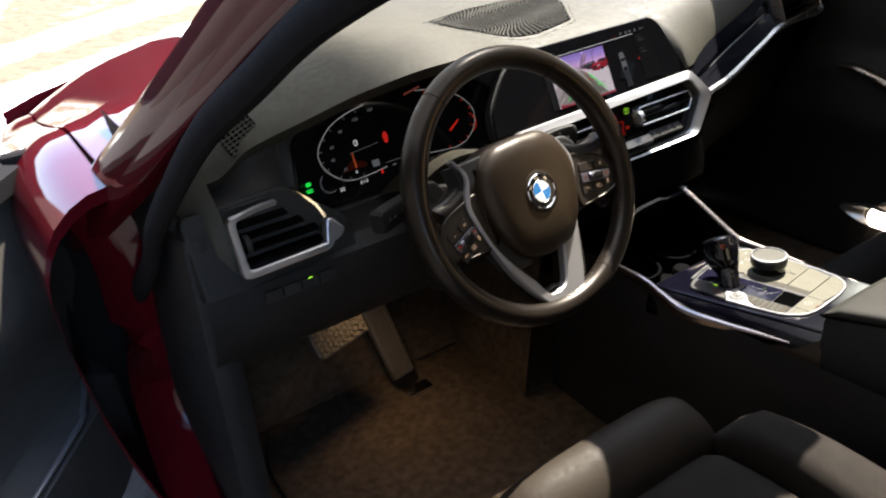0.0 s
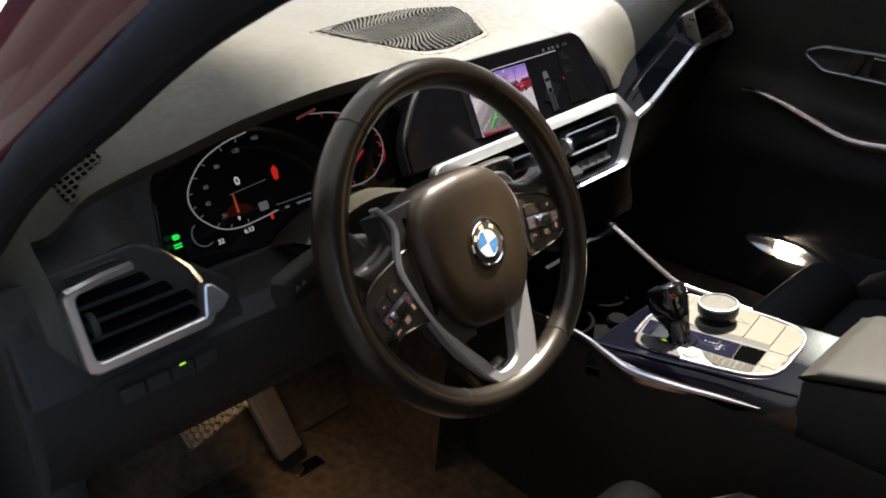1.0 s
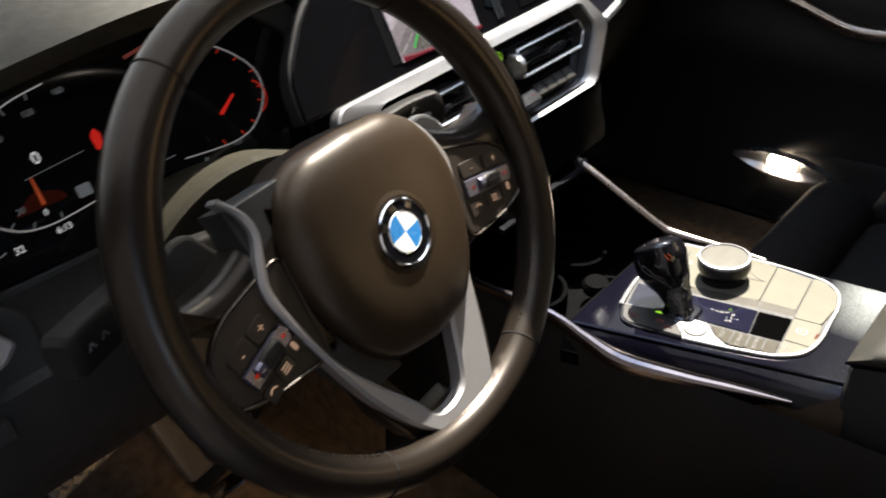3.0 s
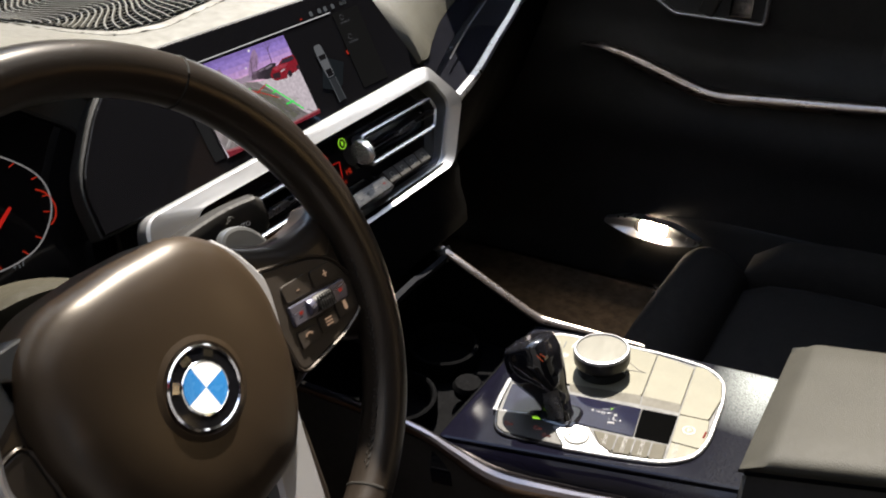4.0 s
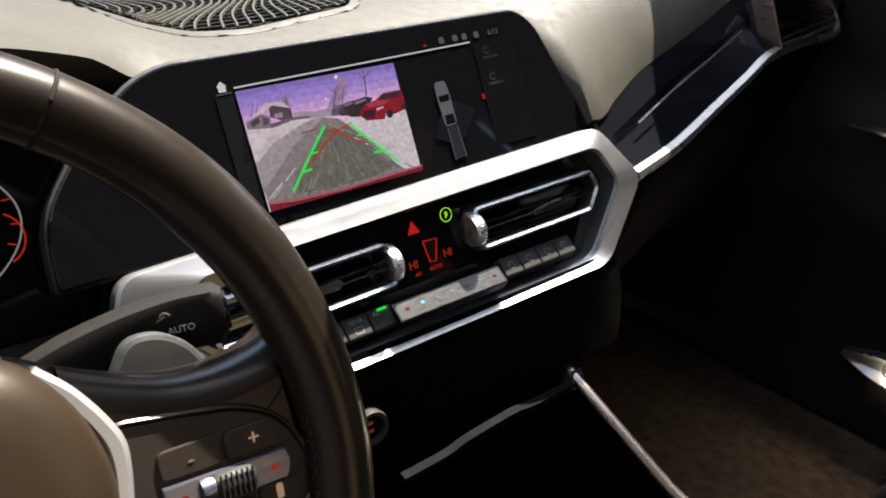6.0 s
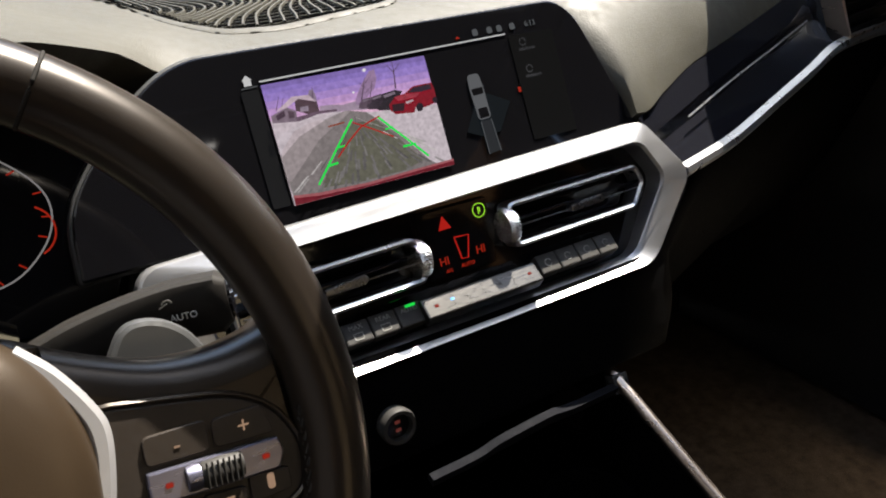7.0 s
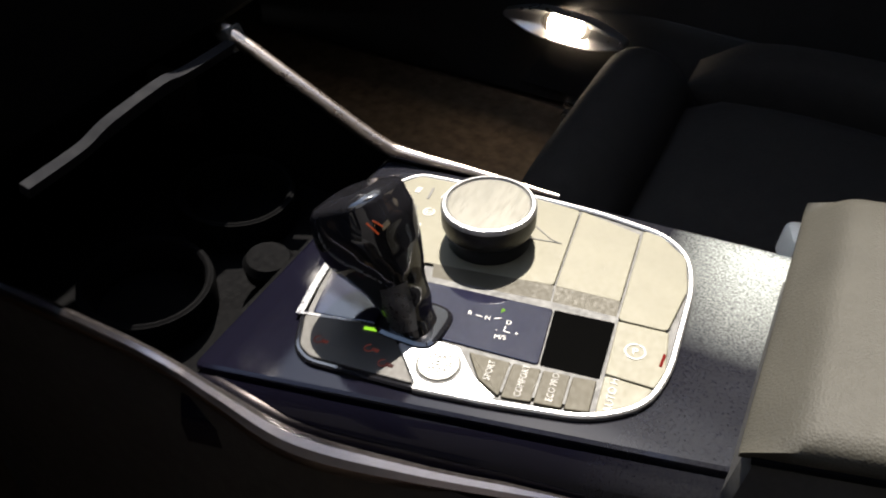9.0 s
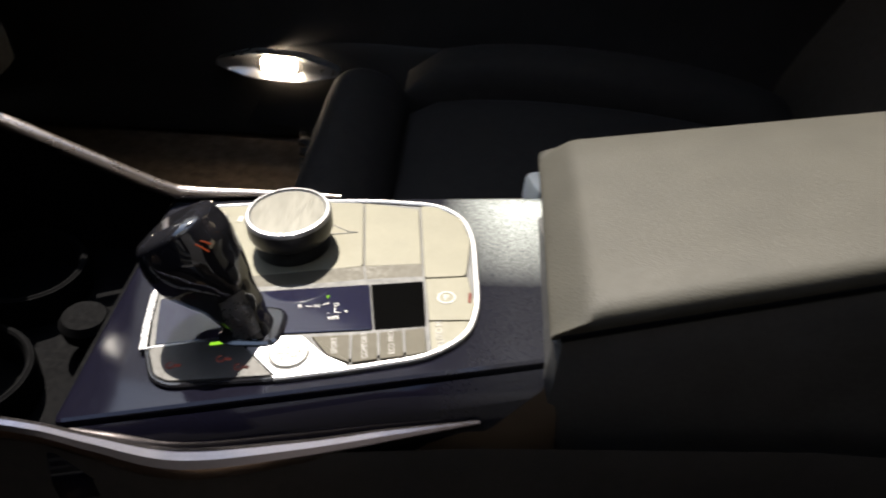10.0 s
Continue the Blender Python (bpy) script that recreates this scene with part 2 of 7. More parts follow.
_l.new(_b.outputs["Fac"], _bp.inputs["Height"])
_l.new(_bp.outputs[0], _n["Principled BSDF"].inputs["Normal"])

PANE = bpy.data.materials.new("windscreen_glass")
PANE.use_nodes = True
_n, _l = PANE.node_tree.nodes, PANE.node_tree.links
_n.remove(_n["Principled BSDF"])
_t, _g, _m = _n.new("ShaderNodeBsdfTransparent"), _n.new("ShaderNodeBsdfGlossy"), _n.new("ShaderNodeMixShader")
_g.inputs["Roughness"].default_value = 0.02
_t.inputs["Color"].default_value = (0.86, 0.90, 0.88, 1)
_f = _n.new("ShaderNodeFresnel")
_f.inputs["IOR"].default_value = 1.45
_l.new(_f.outputs[0], _m.inputs[0])
_l.new(_t.outputs[0], _m.inputs[1])
_l.new(_g.outputs[0], _m.inputs[2])
_l.new(_m.outputs[0], _n["Material Output"].inputs["Surface"])
# translucent material of the added sheets that hold sun off the dashboard
BLOCKER = bpy.data.materials.new("sun_blocker")
BLOCKER.use_nodes = True
_n, _l = BLOCKER.node_tree.nodes, BLOCKER.node_tree.links
_n.remove(_n["Principled BSDF"])
_tr, _df, _mx, _ns = _n.new("ShaderNodeBsdfTranslucent"), _n.new("ShaderNodeBsdfDiffuse"), _n.new("ShaderNodeMixShader"), _n.new("ShaderNodeTexNoise")
_tr.inputs["Color"].default_value, _df.inputs["Color"].default_value = (0.36, 0.39, 0.43, 1), (0.7, 0.72, 0.75, 1)
_ns.inputs["Scale"].default_value = 30
_l.new(_ns.outputs["Fac"], _mx.inputs[0])
_l.new(_tr.outputs[0], _mx.inputs[1])
_l.new(_df.outputs[0], _mx.inputs[2])
_l.new(_mx.outputs[0], _n["Material Output"].inputs["Surface"])
# a copy of the blocker thins out away from the pillar, for a soft shadow edge
_s, _ns2 = BLOCKER.copy(), None
_s.name = "thinning_blocker"
_n, _l = _s.node_tree.nodes, _s.node_tree.links
_tc, _sp = _n.new("ShaderNodeTexCoord"), _n.new("ShaderNodeSeparateXYZ")
_l.new(_tc.outputs["Object"], _sp.inputs[0])
_ma, _mb, _mr = _n.new("ShaderNodeMath"), _n.new("ShaderNodeMath"), _n.new("ShaderNodeMapRange")
_ma.operation = _mb.operation = "MULTIPLY_ADD"
_ma.inputs[1].default_value = 0.472
_l.new(_sp.outputs["Y"], _ma.inputs[0])
_l.new(_sp.outputs["X"], _ma.inputs[2])
_ns2 = _n.new("ShaderNodeTexNoise")
_ns2.inputs["Scale"].default_value, _ns2.inputs["Detail"].default_value = 9, 6
_l.new(_tc.outputs["Object"], _ns2.inputs["Vector"])
_mb.inputs[1].default_value = 0.10
_l.new(_ns2.outputs["Fac"], _mb.inputs[0])
_l.new(_ma.outputs[0], _mb.inputs[2])
_mr.interpolation_type = "SMOOTHSTEP"
_mr.inputs["From Min"].default_value, _mr.inputs["From Max"].default_value = -0.20, 0.04
_l.new(_mb.outputs[0], _mr.inputs["Value"])
_cl, _m2 = _n.new("ShaderNodeBsdfTransparent"), _n.new("ShaderNodeMixShader")
_l.new(_mr.outputs[0], _m2.inputs[0])
_l.new(_n["Mix Shader"].outputs[0], _m2.inputs[1])
_l.new(_cl.outputs[0], _m2.inputs[2])
_l.new(_m2.outputs[0], _n["Material Output"].inputs["Surface"])
THINNING = _s
TINT = mat("dark_tinted_glass", (0.004, 0.005, 0.005), 0.05, var=0.02, rvar=0.01)
# orange tint added to the unseen rear glass, to warm light on the wheel
WARM_GLASS = PANE.copy()
WARM_GLASS.name = "warm_light_glass"
WARM_GLASS.node_tree.nodes["Transparent BSDF"].inputs["Color"].default_value = (0.82, 0.44, 0.20, 1)

G_WHITE = glow("screen_white", (1, 1, 1), 0.40)
G_DIM = glow("screen_grey", (0.75, 0.8, 0.85), 0.075)
G_RED = glow("screen_red", (1, 0.03, 0.02), 0.30)
G_DRED = glow("screen_dim_red", (1, 0.05, 0.02), 0.22)
G_GREEN = glow("telltale_green", (0.02, 1.0, 0.10), 0.55)
G_LIME = glow("telltale_lime", (0.45, 1.0, 0.05), 0.7)
G_FAINT = glow("faint_red_print", (1.0, 0.22, 0.18), 0.07)
G_ORANGE = glow("screen_orange", (1.0, 0.16, 0.05), 0.18)
G_DOME = glow("reading_lamp_lens", (1.0, 0.95, 0.88), 14.0)
G_LAMP = glow("courtesy_lamp_lens", (1.0, 0.80, 0.58), 100.0)
G_NIGHT = glow("button_night_print", (1.0, 0.62, 0.40), 0.24)

# ---- mesh helpers ----


def thing(name, at, label, category, group="", kind=""):
    ob = new(name)
    ob.empty_display_size = 0.05
    ob.location = at
    return tagged(ob, label, category, group, kind)


def part(name, bm, material, parent, label="", smooth=True, sharp=32):
    me = bpy.data.meshes.new(name)
    bmesh.ops.recalc_face_normals(bm, faces=bm.faces)
    bm.to_mesh(me)
    bm.free()
    me.materials.append(material)
    if smooth:
        me.shade_smooth()
        me.set_sharp_from_angle(angle=radians(sharp))
        for poly in me.polygons:
            if len(poly.vertices) > 6:
                poly.use_smooth = False
    ob = new(name, me)
    if parent is not None:
        ob.parent = parent
        if parent.data is None:
            ob.matrix_parent_inverse = Matrix.Translation(-parent.location)
    return tagged(ob, label)


def basis(origin, right, up):
    """Local frame: x along right, y along up, z out of the face."""
    x = Vector(right).normalized()
    z = x.cross(Vector(up)).normalized()
    y = z.cross(x)
    m = Matrix((x, y, z)).transposed().to_4x4()
    m.translation = origin
    return m


def rpoly(pts, r=0.005, n=4):
    """A polygon with rounded corners; r is one number, or one for each corner."""
    out = []
    k = len(pts)
    for i in range(k):
        rad = r[i] if isinstance(r, (list, tuple)) else r
        p, a, b = Vector(pts[i]), Vector(pts[i - 1]), Vector(pts[(i + 1) % k])
        d1, d2 = (a - p), (b - p)
        l1, l2 = d1.length, d2.length
        rad = min(rad, 0.48 * l1, 0.48 * l2)
        s, e = p + d1 / l1 * rad, p + d2 / l2 * rad
        for j in range(n + 1):
            t = j / n
            out.append((1 - t) ** 2 * s + 2 * t * (1 - t) * p + t * t * e)
    return out


def inset(pts, d):
    k = len(pts)
    area = sum(pts[i - 1][0] * pts[i][1] - pts[i][0] * pts[i - 1][1] for i in range(k))
    sgn = 1 if area > 0 else -1
    out = []
    for i in range(k):
        a, b = Vector(pts[i - 1]), Vector(pts[(i + 1) % k])
        t = b - a
        if t.length < 1e-9:
            out.append(Vector(pts[i]))
            continue
        t.normalize()
        out.append(Vector(pts[i]) + sgn * d * Vector((-t.y, t.x)))
    return out


def loops(bm, rings, cap0=True, cap1=True, closed=True):
    vs = [[bm.verts.new(p) for p in r] for r in rings]
    k = len(vs[0])
    for a, b in zip(vs, vs[1:]):
        for i in range(k if closed else k - 1):
            j = (i + 1) % k
            try:
                bm.faces.new((a[i], a[j], b[j], b[i]))
            except ValueError:
                pass
    if cap0:
        bm.faces.new(list(reversed(vs[0])))
    if cap1:
        bm.faces.new(vs[-1])
    return bm


def slab(bm, pts, m, d0, d1, b=0.0):
    """A plate with the outline pts, from depth d0 to d1 along the frame's z, its front edge rounded by b."""
    lay = [(pts, d0), (pts, d1 - b)]
    if b:
        lay += [(inset(pts, b * 0.3), d1 - b * 0.3), (inset(pts, b), d1)]
    return loops(bm, [[m @ Vector((p[0], p[1], d)) for p in q] for q, d in lay])


def band(bm, outer, inner, m, d0, d1, b=0.0015, closed=True):
    """A frame between two outlines of equal count."""
    o2 = [Vector(o) + (Vector(i) - Vector(o)).normalized() * b for o, i in zip(outer, inner)]
    i2 = [Vector(i) + (Vector(o) - Vector(i)).normalized() * b for o, i in zip(outer, inner)]
    lay = [(outer, d0), (outer, d1 - b), (o2, d1), (i2, d1), (inner, d1 - b), (inner, d0)]
    vs = [[bm.verts.new(m @ Vector((p[0], p[1], d))) for p in q] for q, d in lay]
    k = len(outer)
    for a, c in zip(vs, vs[1:] + vs[:1]):
        for i in range(k if closed else k - 1):
            j = (i + 1) % k
            bm.faces.new((a[i], a[j], c[j], c[i]))
    if not closed:
        bm.faces.new([v[0] for v in vs])
        bm.faces.new([v[-1] for v in reversed(vs)])
    return bm


def dome(bm, pts, m, d0, d1, b, n=5):
    """A plate whose edge rolls over in a quarter round of radius b."""
    lay = [(pts, d0)]
    for k in range(n + 1):
        a = 0.5 * math.pi * k / n
        lay.append((inset(pts, b * (1 - math.cos(a))), d1 - b * (1 - math.sin(a))))
    return loops(bm, [[m @ Vector((p[0], p[1], d)) for p in q] for q, d in lay])


def block(bm, size, m, b=0.002):
    x, y, z = (s / 2 for s in size)
    b = min(b, 0.45 * min(size))
    slab(bm, rpoly([(-x, -y), (x, -y), (x, y), (-x, y)], b, 2), m, -z, z, b)
    return bm


def sweep(bm, path, profile, up=(0, 0, 1), scale=None, closed=False, caps=True):
    """profile: points (side, up) carried along the path."""
    path = [Vector(p) for p in path]
    k = len(path)
    rings = []
    for i, p in enumerate(path):
        if closed:
            t = path[(i + 1) % k] - path[i - 1]
        else:
            t = path[min(i + 1, k - 1)] - path[max(i - 1, 0)]
        t.normalize()
        hint = Vector(up[i]) if isinstance(up[0], (list, tuple, Vector)) else Vector(up)
        side = t.cross(hint).normalized()
        u = side.cross(t)
        s = scale[i] if scale else 1.0
        sx, sy = s if isinstance(s, (tuple, list)) else (s, s)
        rings.append([p + side * a * sx + u * c * sy for a, c in profile])
    if closed:
        rings.append(rings[0])
        loops(bm, rings, False, False)
        bmesh.ops.remove_doubles(bm, verts=bm.verts, dist=1e-6)
    else:
        loops(bm, rings, caps, caps)
    return bm


def oval(a, b, n=12):
    return [(a * math.cos(2 * math.pi * i / n), b * math.sin(2 * math.pi * i / n)) for i in range(n)]


def curve(pts, n=8):
    """A smooth line through points (Catmull-Rom)."""
    p = [Vector(q) for q in pts]
    p = [2 * p[0] - p[1]] + p + [2 * p[-1] - p[-2]]
    out = []
    for i in range(1, len(p) - 2):
        for j in range(n):
            t = j / n
            out.append(0.5 * (2 * p[i] + (p[i + 1] - p[i - 1]) * t + (2 * p[i - 1] - 5 * p[i] + 4 * p[i + 1] - p[i + 2]) * t * t
                              + (3 * p[i] - p[i - 1] - 3 * p[i + 1] + p[i + 2]) * t ** 3))
    out.append(p[-2])
    return out


def turned(bm, prof, m, n=32):
    """A turned body: prof is a list of (radius, height) along the frame's z."""
    return loops(bm, [[m @ Vector((r * math.cos(2 * math.pi * i / n), r * math.sin(2 * math.pi * i / n), h)) for i in range(n)] for r, h in prof], False, False)


def lerp(x, table):
    """Smooth monotone interpolation in a table of (x, value)."""
    n = len(table)
    if x <= table[0][0]:
        return table[0][1]
    for i in range(n - 1):
        (a, u), (c, v) = table[i], table[i + 1]
        if x <= c:
            h = c - a
            d = (v - u) / h
            d0 = (u - table[i - 1][1]) / (a - table[i - 1][0]) if i > 0 else d
            d1 = (table[i + 2][1] - v) / (table[i + 2][0] - c) if i < n - 2 else d
            m0 = 0.0 if d0 * d <= 0 else 2 * d0 * d / (d0 + d)
            m1 = 0.0 if d1 * d <= 0 else 2 * d1 * d / (d1 + d)
            t = (x - a) / h
            return u * (1 + 2 * t) * (1 - t) ** 2 + m0 * h * t * (1 - t) ** 2 + v * t * t * (3 - 2 * t) + m1 * h * t * t * (t - 1)
    return table[-1][1]


def words(name, text, size, m, material, parent, depth=0.0002, align="CENTER", squeeze=1.0):
    cu = bpy.data.curves.new(name, "FONT")
    cu.body, cu.size, cu.align_x, cu.align_y, cu.extrude = text, size, align, "CENTER", depth
    cu.resolution_u = 3
    tmp = bpy.data.objects.new(name, cu)
    me = bpy.data.meshes.new_from_object(tmp)
    bpy.data.objects.remove(tmp)
    bpy.data.curves.remove(cu)
    me.transform(m @ Matrix.Diagonal((squeeze, 1, 1, 1)))
    me.name = name
    me.materials.clear()
    me.materials.append(material)
    ob = new(name, me)
    ob.parent = parent
    if parent.data is None:
        ob.matrix_parent_inverse = Matrix.Translation(-parent.location)
    return ob


def flat(name, pts, m, material, parent, d=0.0, t=0.0003):
    return part(name, slab(bmesh.new(), [Vector(p) for p in pts], m, d, d + t), material, parent, smooth=False)


def line(name, pts, width, m, material, parent, d=0.0, t=0.0003, closed=False):
    p = [Vector(q) for q in pts]
    lft, rgt = [], []
    k = len(p)
    for i in range(k):
        a, b = (p[i - 1], p[(i + 1) % k]) if closed else (p[max(i - 1, 0)], p[min(i + 1, k - 1)])
        tn = (b - a).normalized()
        nn = Vector((-tn.y, tn.x)) * width / 2
        lft.append(p[i] + nn)
        rgt.append(p[i] - nn)
    return part(name, band(bmesh.new(), lft, rgt, m, d, d + t, 0.00001, closed), material, parent, smooth=False)


def arc(cx, cy, r, a0, a1, n=14):
    return [(cx + r * math.cos(radians(a0 + (a1 - a0) * i / n)), cy + r * math.sin(radians(a0 + (a1 - a0) * i / n))) for i in range(n + 1)]

# ---- ground and cabin shell ----
bm = bmesh.new()
N = 40
for_rows = []
for j in range(N + 1):
    row = []
    for i in range(N + 1):
        u, v = (i / N * 2 - 1), (j / N * 2 - 1)
        x, y = 400 * u ** 3, 400 * v ** 3
        near = math.exp(-(x * x + y * y) / 400)
        row.append((x, y, 0.10 * noise.noise(Vector((x * 0.35, y * 0.35, 0))) * (0.3 + near) if abs(x) > 1.6 or abs(y) > 3 else 0.0))
    for_rows.append(row)
loops(bm, for_rows, False, False, closed=False)
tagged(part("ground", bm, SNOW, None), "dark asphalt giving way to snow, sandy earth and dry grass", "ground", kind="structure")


def wall(name, size, at, material, label, category, rz=0, rx=0, ry=0):
    ob = part(name, block(bmesh.new(), size, pose(*at, rx, ry, rz), 0.01), material, None)
    return tagged(ob, label, category, kind="structure")


wall("floor", (1.66, 2.5, 0.05), (0.0, -0.45, 0.235), CARPET, "dark brown carpeted car floor", "floor")
wall("wall_front", (1.60, 0.04, 0.57), (0.0, 0.78, 0.565), CARPET, "dark carpeted firewall behind the footwell", "wall")
wall("wall_rear", (1.56, 0.06, 0.72), (0.0, -1.75, 0.62), LINER, "dark rear end of the cabin", "wall")
wall("wall_side_rear", (0.06, 0.95, 0.66), (-0.80, -1.32, 0.62), LINER, "dark rear side of the cabin", "wall")
wall("wall_side_front", (0.04, 1.05, 0.74), (0.845, 0.32, 0.60), LINER, "dark outer skin of the closed door", "wall")
wall("wall_side_right", (0.04, 1.62, 0.74), (0.83, -1.00, 0.62), LINER, "dark closed side of the cabin", "wall")
# unseen wall, added to keep sky and ground light out of the open door
wall("sky_blocker_wall", (0.2, 18.0, 6.5), (-4.6, 0.0, 3.25), mat("dark_blocker_render", (0.042, 0.036, 0.032), 0.9, var=0.25, scale=3, bump=0.5, bscale=60), "unseen dark wall added to block sky light from the driver's side", "wall")
# out of view; added so that the bonnet mirrors a dark band
wall("reflected_dark_wall", (40.0, 0.3, 2.4), (0.0, 11.0, 1.2), mat("dark_reflection_stuff", (0.022, 0.019, 0.016), 0.9, var=0.3, scale=2, bump=0.5, bscale=40), "unseen dark wall added ahead for the bonnet to reflect", "wall")
bm = bmesh.new()
rows = []
for j in range(13):
    v = j / 12
    y = -0.25 - 1.55 * v
    rows.append([(0.80 * u, y, 1.385 + 0.035 * math.sin(math.pi * min(1, v + 0.25)) - 0.06 * abs(u) ** 3) for u in [k / 10 - 1 for k in range(21)]])
rows2 = [[(x, y, z + 0.04) for x, y, z in r] for r in rows]
loops(bm, rows, False, False, closed=False)
loops(bm, rows2, False, False, closed=False)
loops(bm, [rows[0], rows2[0]], False, False, closed=False)
loops(bm, [rows[-1], rows2[-1]], False, False, closed=False)
tagged(part("ceiling", bm, LINER, None), "dark fabric headliner of the car", "ceiling", kind="structure")

# ---- car body ----
car = thing("car_body", (-0.8, 0.5, 0.0), "deep metallic red sedan body with glossy paint", "car")


def panel_sheet(name, rows, material, thick=0.02, label=""):
    b = bmesh.new()
    top = [[Vector(p) for p in r] for r in rows]
    low = [[p - Vector((0, 0, thick)) for p in r] for r in top]
    loops(b, top, False, False, closed=False)
    loops(b, low, False, False, closed=False)
    for a, c in ((top[0], low[0]), (top[-1], low[-1])):
        loops(b, [a, c], False, False, closed=False)
    for k in (0, -1):
        loops(b, [[r[k] for r in top], [r[k] for r in low]], False, False, closed=False)
    bmesh.ops.remove_doubles(b, verts=b.verts, dist=1e-5)
    return part(name, b, material, car, label)


def hood_z(x, y):
    ax = abs(x)
    d_ = y - 0.75
    z = 0.930 - (0.15 * (y - 0.60) if y > 0.60 else 0.04 * (y - 0.60))
    z -= 0.9 * max(0.0, min(y, 1.40) - 1.20) ** 2 + 0.20 * max(0.0, y - 1.40)
    z -= (0.2 + 0.6 * min(1.0, max(0.0, d_ + 0.1) / 0.5)) * max(0.0, ax - 0.55) ** 1.5
    z += 0.020 * math.exp(-((ax - 0.46) / 0.06) ** 2)
    return z


rows = []
for j in range(25):
    w = 0.808 - 0.07 * (j / 24) ** 2
    row = []
    for i in range(33):
        x = w * (i / 16 - 1)
        rear = 0.88 - 0.50 * (x / 0.8) ** 2
        y = rear + (1.73 - rear) * j / 24
        row.append((x, y, hood_z(x, y)))
    rows.append(row)
panel_sheet("hood", rows, PAINT, label="glossy red bonnet with a raised crease")
for sgn, nm in ((-1, "fender"), (1, "fender")):
    rows = []
    for j in range(21):
        y = 0.36 + 1.38 * j / 20
        w = 0.808 - 0.07 * max(0, (y - 0.38) / 1.35) ** 2
        z0 = hood_z(w, y) - 0.003 - 0.06 * max(0, 0.55 - y)
        rows.append([(sgn * (w + 0.005 + 0.112 * math.sin(radians(a))), y, z0 - 0.13 * (1 - math.cos(radians(a))) - (0.45 * (a - 90) / 90 if a > 90 else 0)) for a in range(0, 181, 15)])
    panel_sheet(nm, rows, PAINT)

PILLAR = [(-0.845, 0.55, 0.775), (-0.811, 0.41, 0.869), (-0.743, 0.16, 1.062), (-0.701, 0.006, 1.183), (-0.670, -0.16, 1.285), (-0.645, -0.40, 1.375), (-0.64, -1.00, 1.44)]
path = curve(PILLAR, 6)
ups = [Vector((-0.94, -0.05, 0.33))] * len(path)
prof = [(-0.046, -0.016), (-0.0455, 0.006), (-0.042, 0.0125), (-0.035, 0.0150), (-0.012, 0.0160), (0.008, 0.0150), (0.013, 0.0118), (0.018, 0.0112), (0.036, 0.0090), (0.043, 0.0045), (0.046, -0.016)]
part("pillar", sweep(bmesh.new(), path, prof, ups), PAINT, car, "red painted windscreen pillar")
seal = curve([(-0.800, 0.42, 0.70), (-0.797, 0.30, 0.80), (-0.790, 0.235, 0.885), (-0.756, 0.098, 1.030), (-0.726, -0.012, 1.115), (-0.700, -0.118, 1.190), (-0.665, -0.28, 1.270), (-0.64, -0.50, 1.345), (-0.63, -1.0, 1.40)], 6)
part("door_seal", sweep(bmesh.new(), seal, [(0.022 * a, 0.012 * c) for a, c in oval(1, 1, 14)], [Vector((-0.94, -0.05, 0.33))] * len(seal)), RUBBER, car, "black rubber door seal")
# hinge post and sill in body colour, black seal alongside
post = curve([(-0.83, 0.47, 0.86), (-0.806, 0.455, 0.76), (-0.800, 0.50, 0.60), (-0.800, 0.52, 0.45), (-0.812, 0.40, 0.350), (-0.835, 0.16, 0.31), (-0.84, -0.4, 0.30), (-0.84, -1.0, 0.30)], 6)
part("door_post", sweep(bmesh.new(), post, [(-0.05, -0.012), (-0.045, 0.012), (-0.02, 0.02), (0.02, 0.02), (0.045, 0.012), (0.05, -0.012)],
                        [Vector((-0.55, -0.75, 0.3))] * 13 + [Vector((-0.5, -0.3, 0.8))] * (len(post) - 13)), PAINT, car, "red painted door post and sill")
inner = [p + Vector((0.065, -0.012, 0.004)) for p in post]
part("door_seal", sweep(bmesh.new(), inner, [(0.026 * a, 0.026 * c) for a, c in oval(1, 1, 12)], (0.3, 0.3, 0.9)), RUBBER, car)
part("kick_panel", block(bmesh.new(), (0.05, 0.55, 0.62), pose(-0.755, 0.47, 0.56), 0.02), DASH_LOW, car)
part("hinge_cover", block(bmesh.new(), (0.12, 0.03, 0.62), pose(-0.850, 0.665, 0.56), 0.01), RUBBER, car, "black cover behind the door hinge")
part("sill_trim", block(bmesh.new(), (0.09, 1.3, 0.10), pose(-0.765, -0.35, 0.30), 0.02), DASH_LOW, car, "black plastic sill trim")
# right-hand pillar and roof rail close the cabin
right = curve([(0.84, 0.78, 0.93), (0.77, 0.45, 1.10), (0.69, 0.15, 1.24), (0.64, -0.05, 1.33), (0.635, -0.30, 1.38), (0.67, -1.0, 1.38), (0.74, -1.75, 1.0)], 6)
part("pillar", sweep(bmesh.new(), right, [(0.045 * a, 0.028 * c) for a, c in oval(1, 1, 12)], (0, 0, 1)), LINER, car)
part("side_window", loops(bmesh.new(), [[(0.83, 0.62, 0.97), (0.75, 0.40, 1.12), (0.68, -0.02, 1.32), (0.66, -0.30, 1.37), (0.645, -0.48, 1.375)], [(0.835, 0.60, 0.95), (0.83, 0.40, 0.95), (0.82, -0.02, 0.95), (0.82, -0.30, 0.95), (0.82, -0.48, 0.95)]], False, False, False), TINT, car, "dark tinted front side window")
part("door_pillar", loops(bmesh.new(), [[(0.635, -0.48, 1.375), (0.645, -0.60, 1.38)], [(0.82, -0.48, 0.95), (0.82, -0.60, 0.95)]], False, False, False), LINER, car)
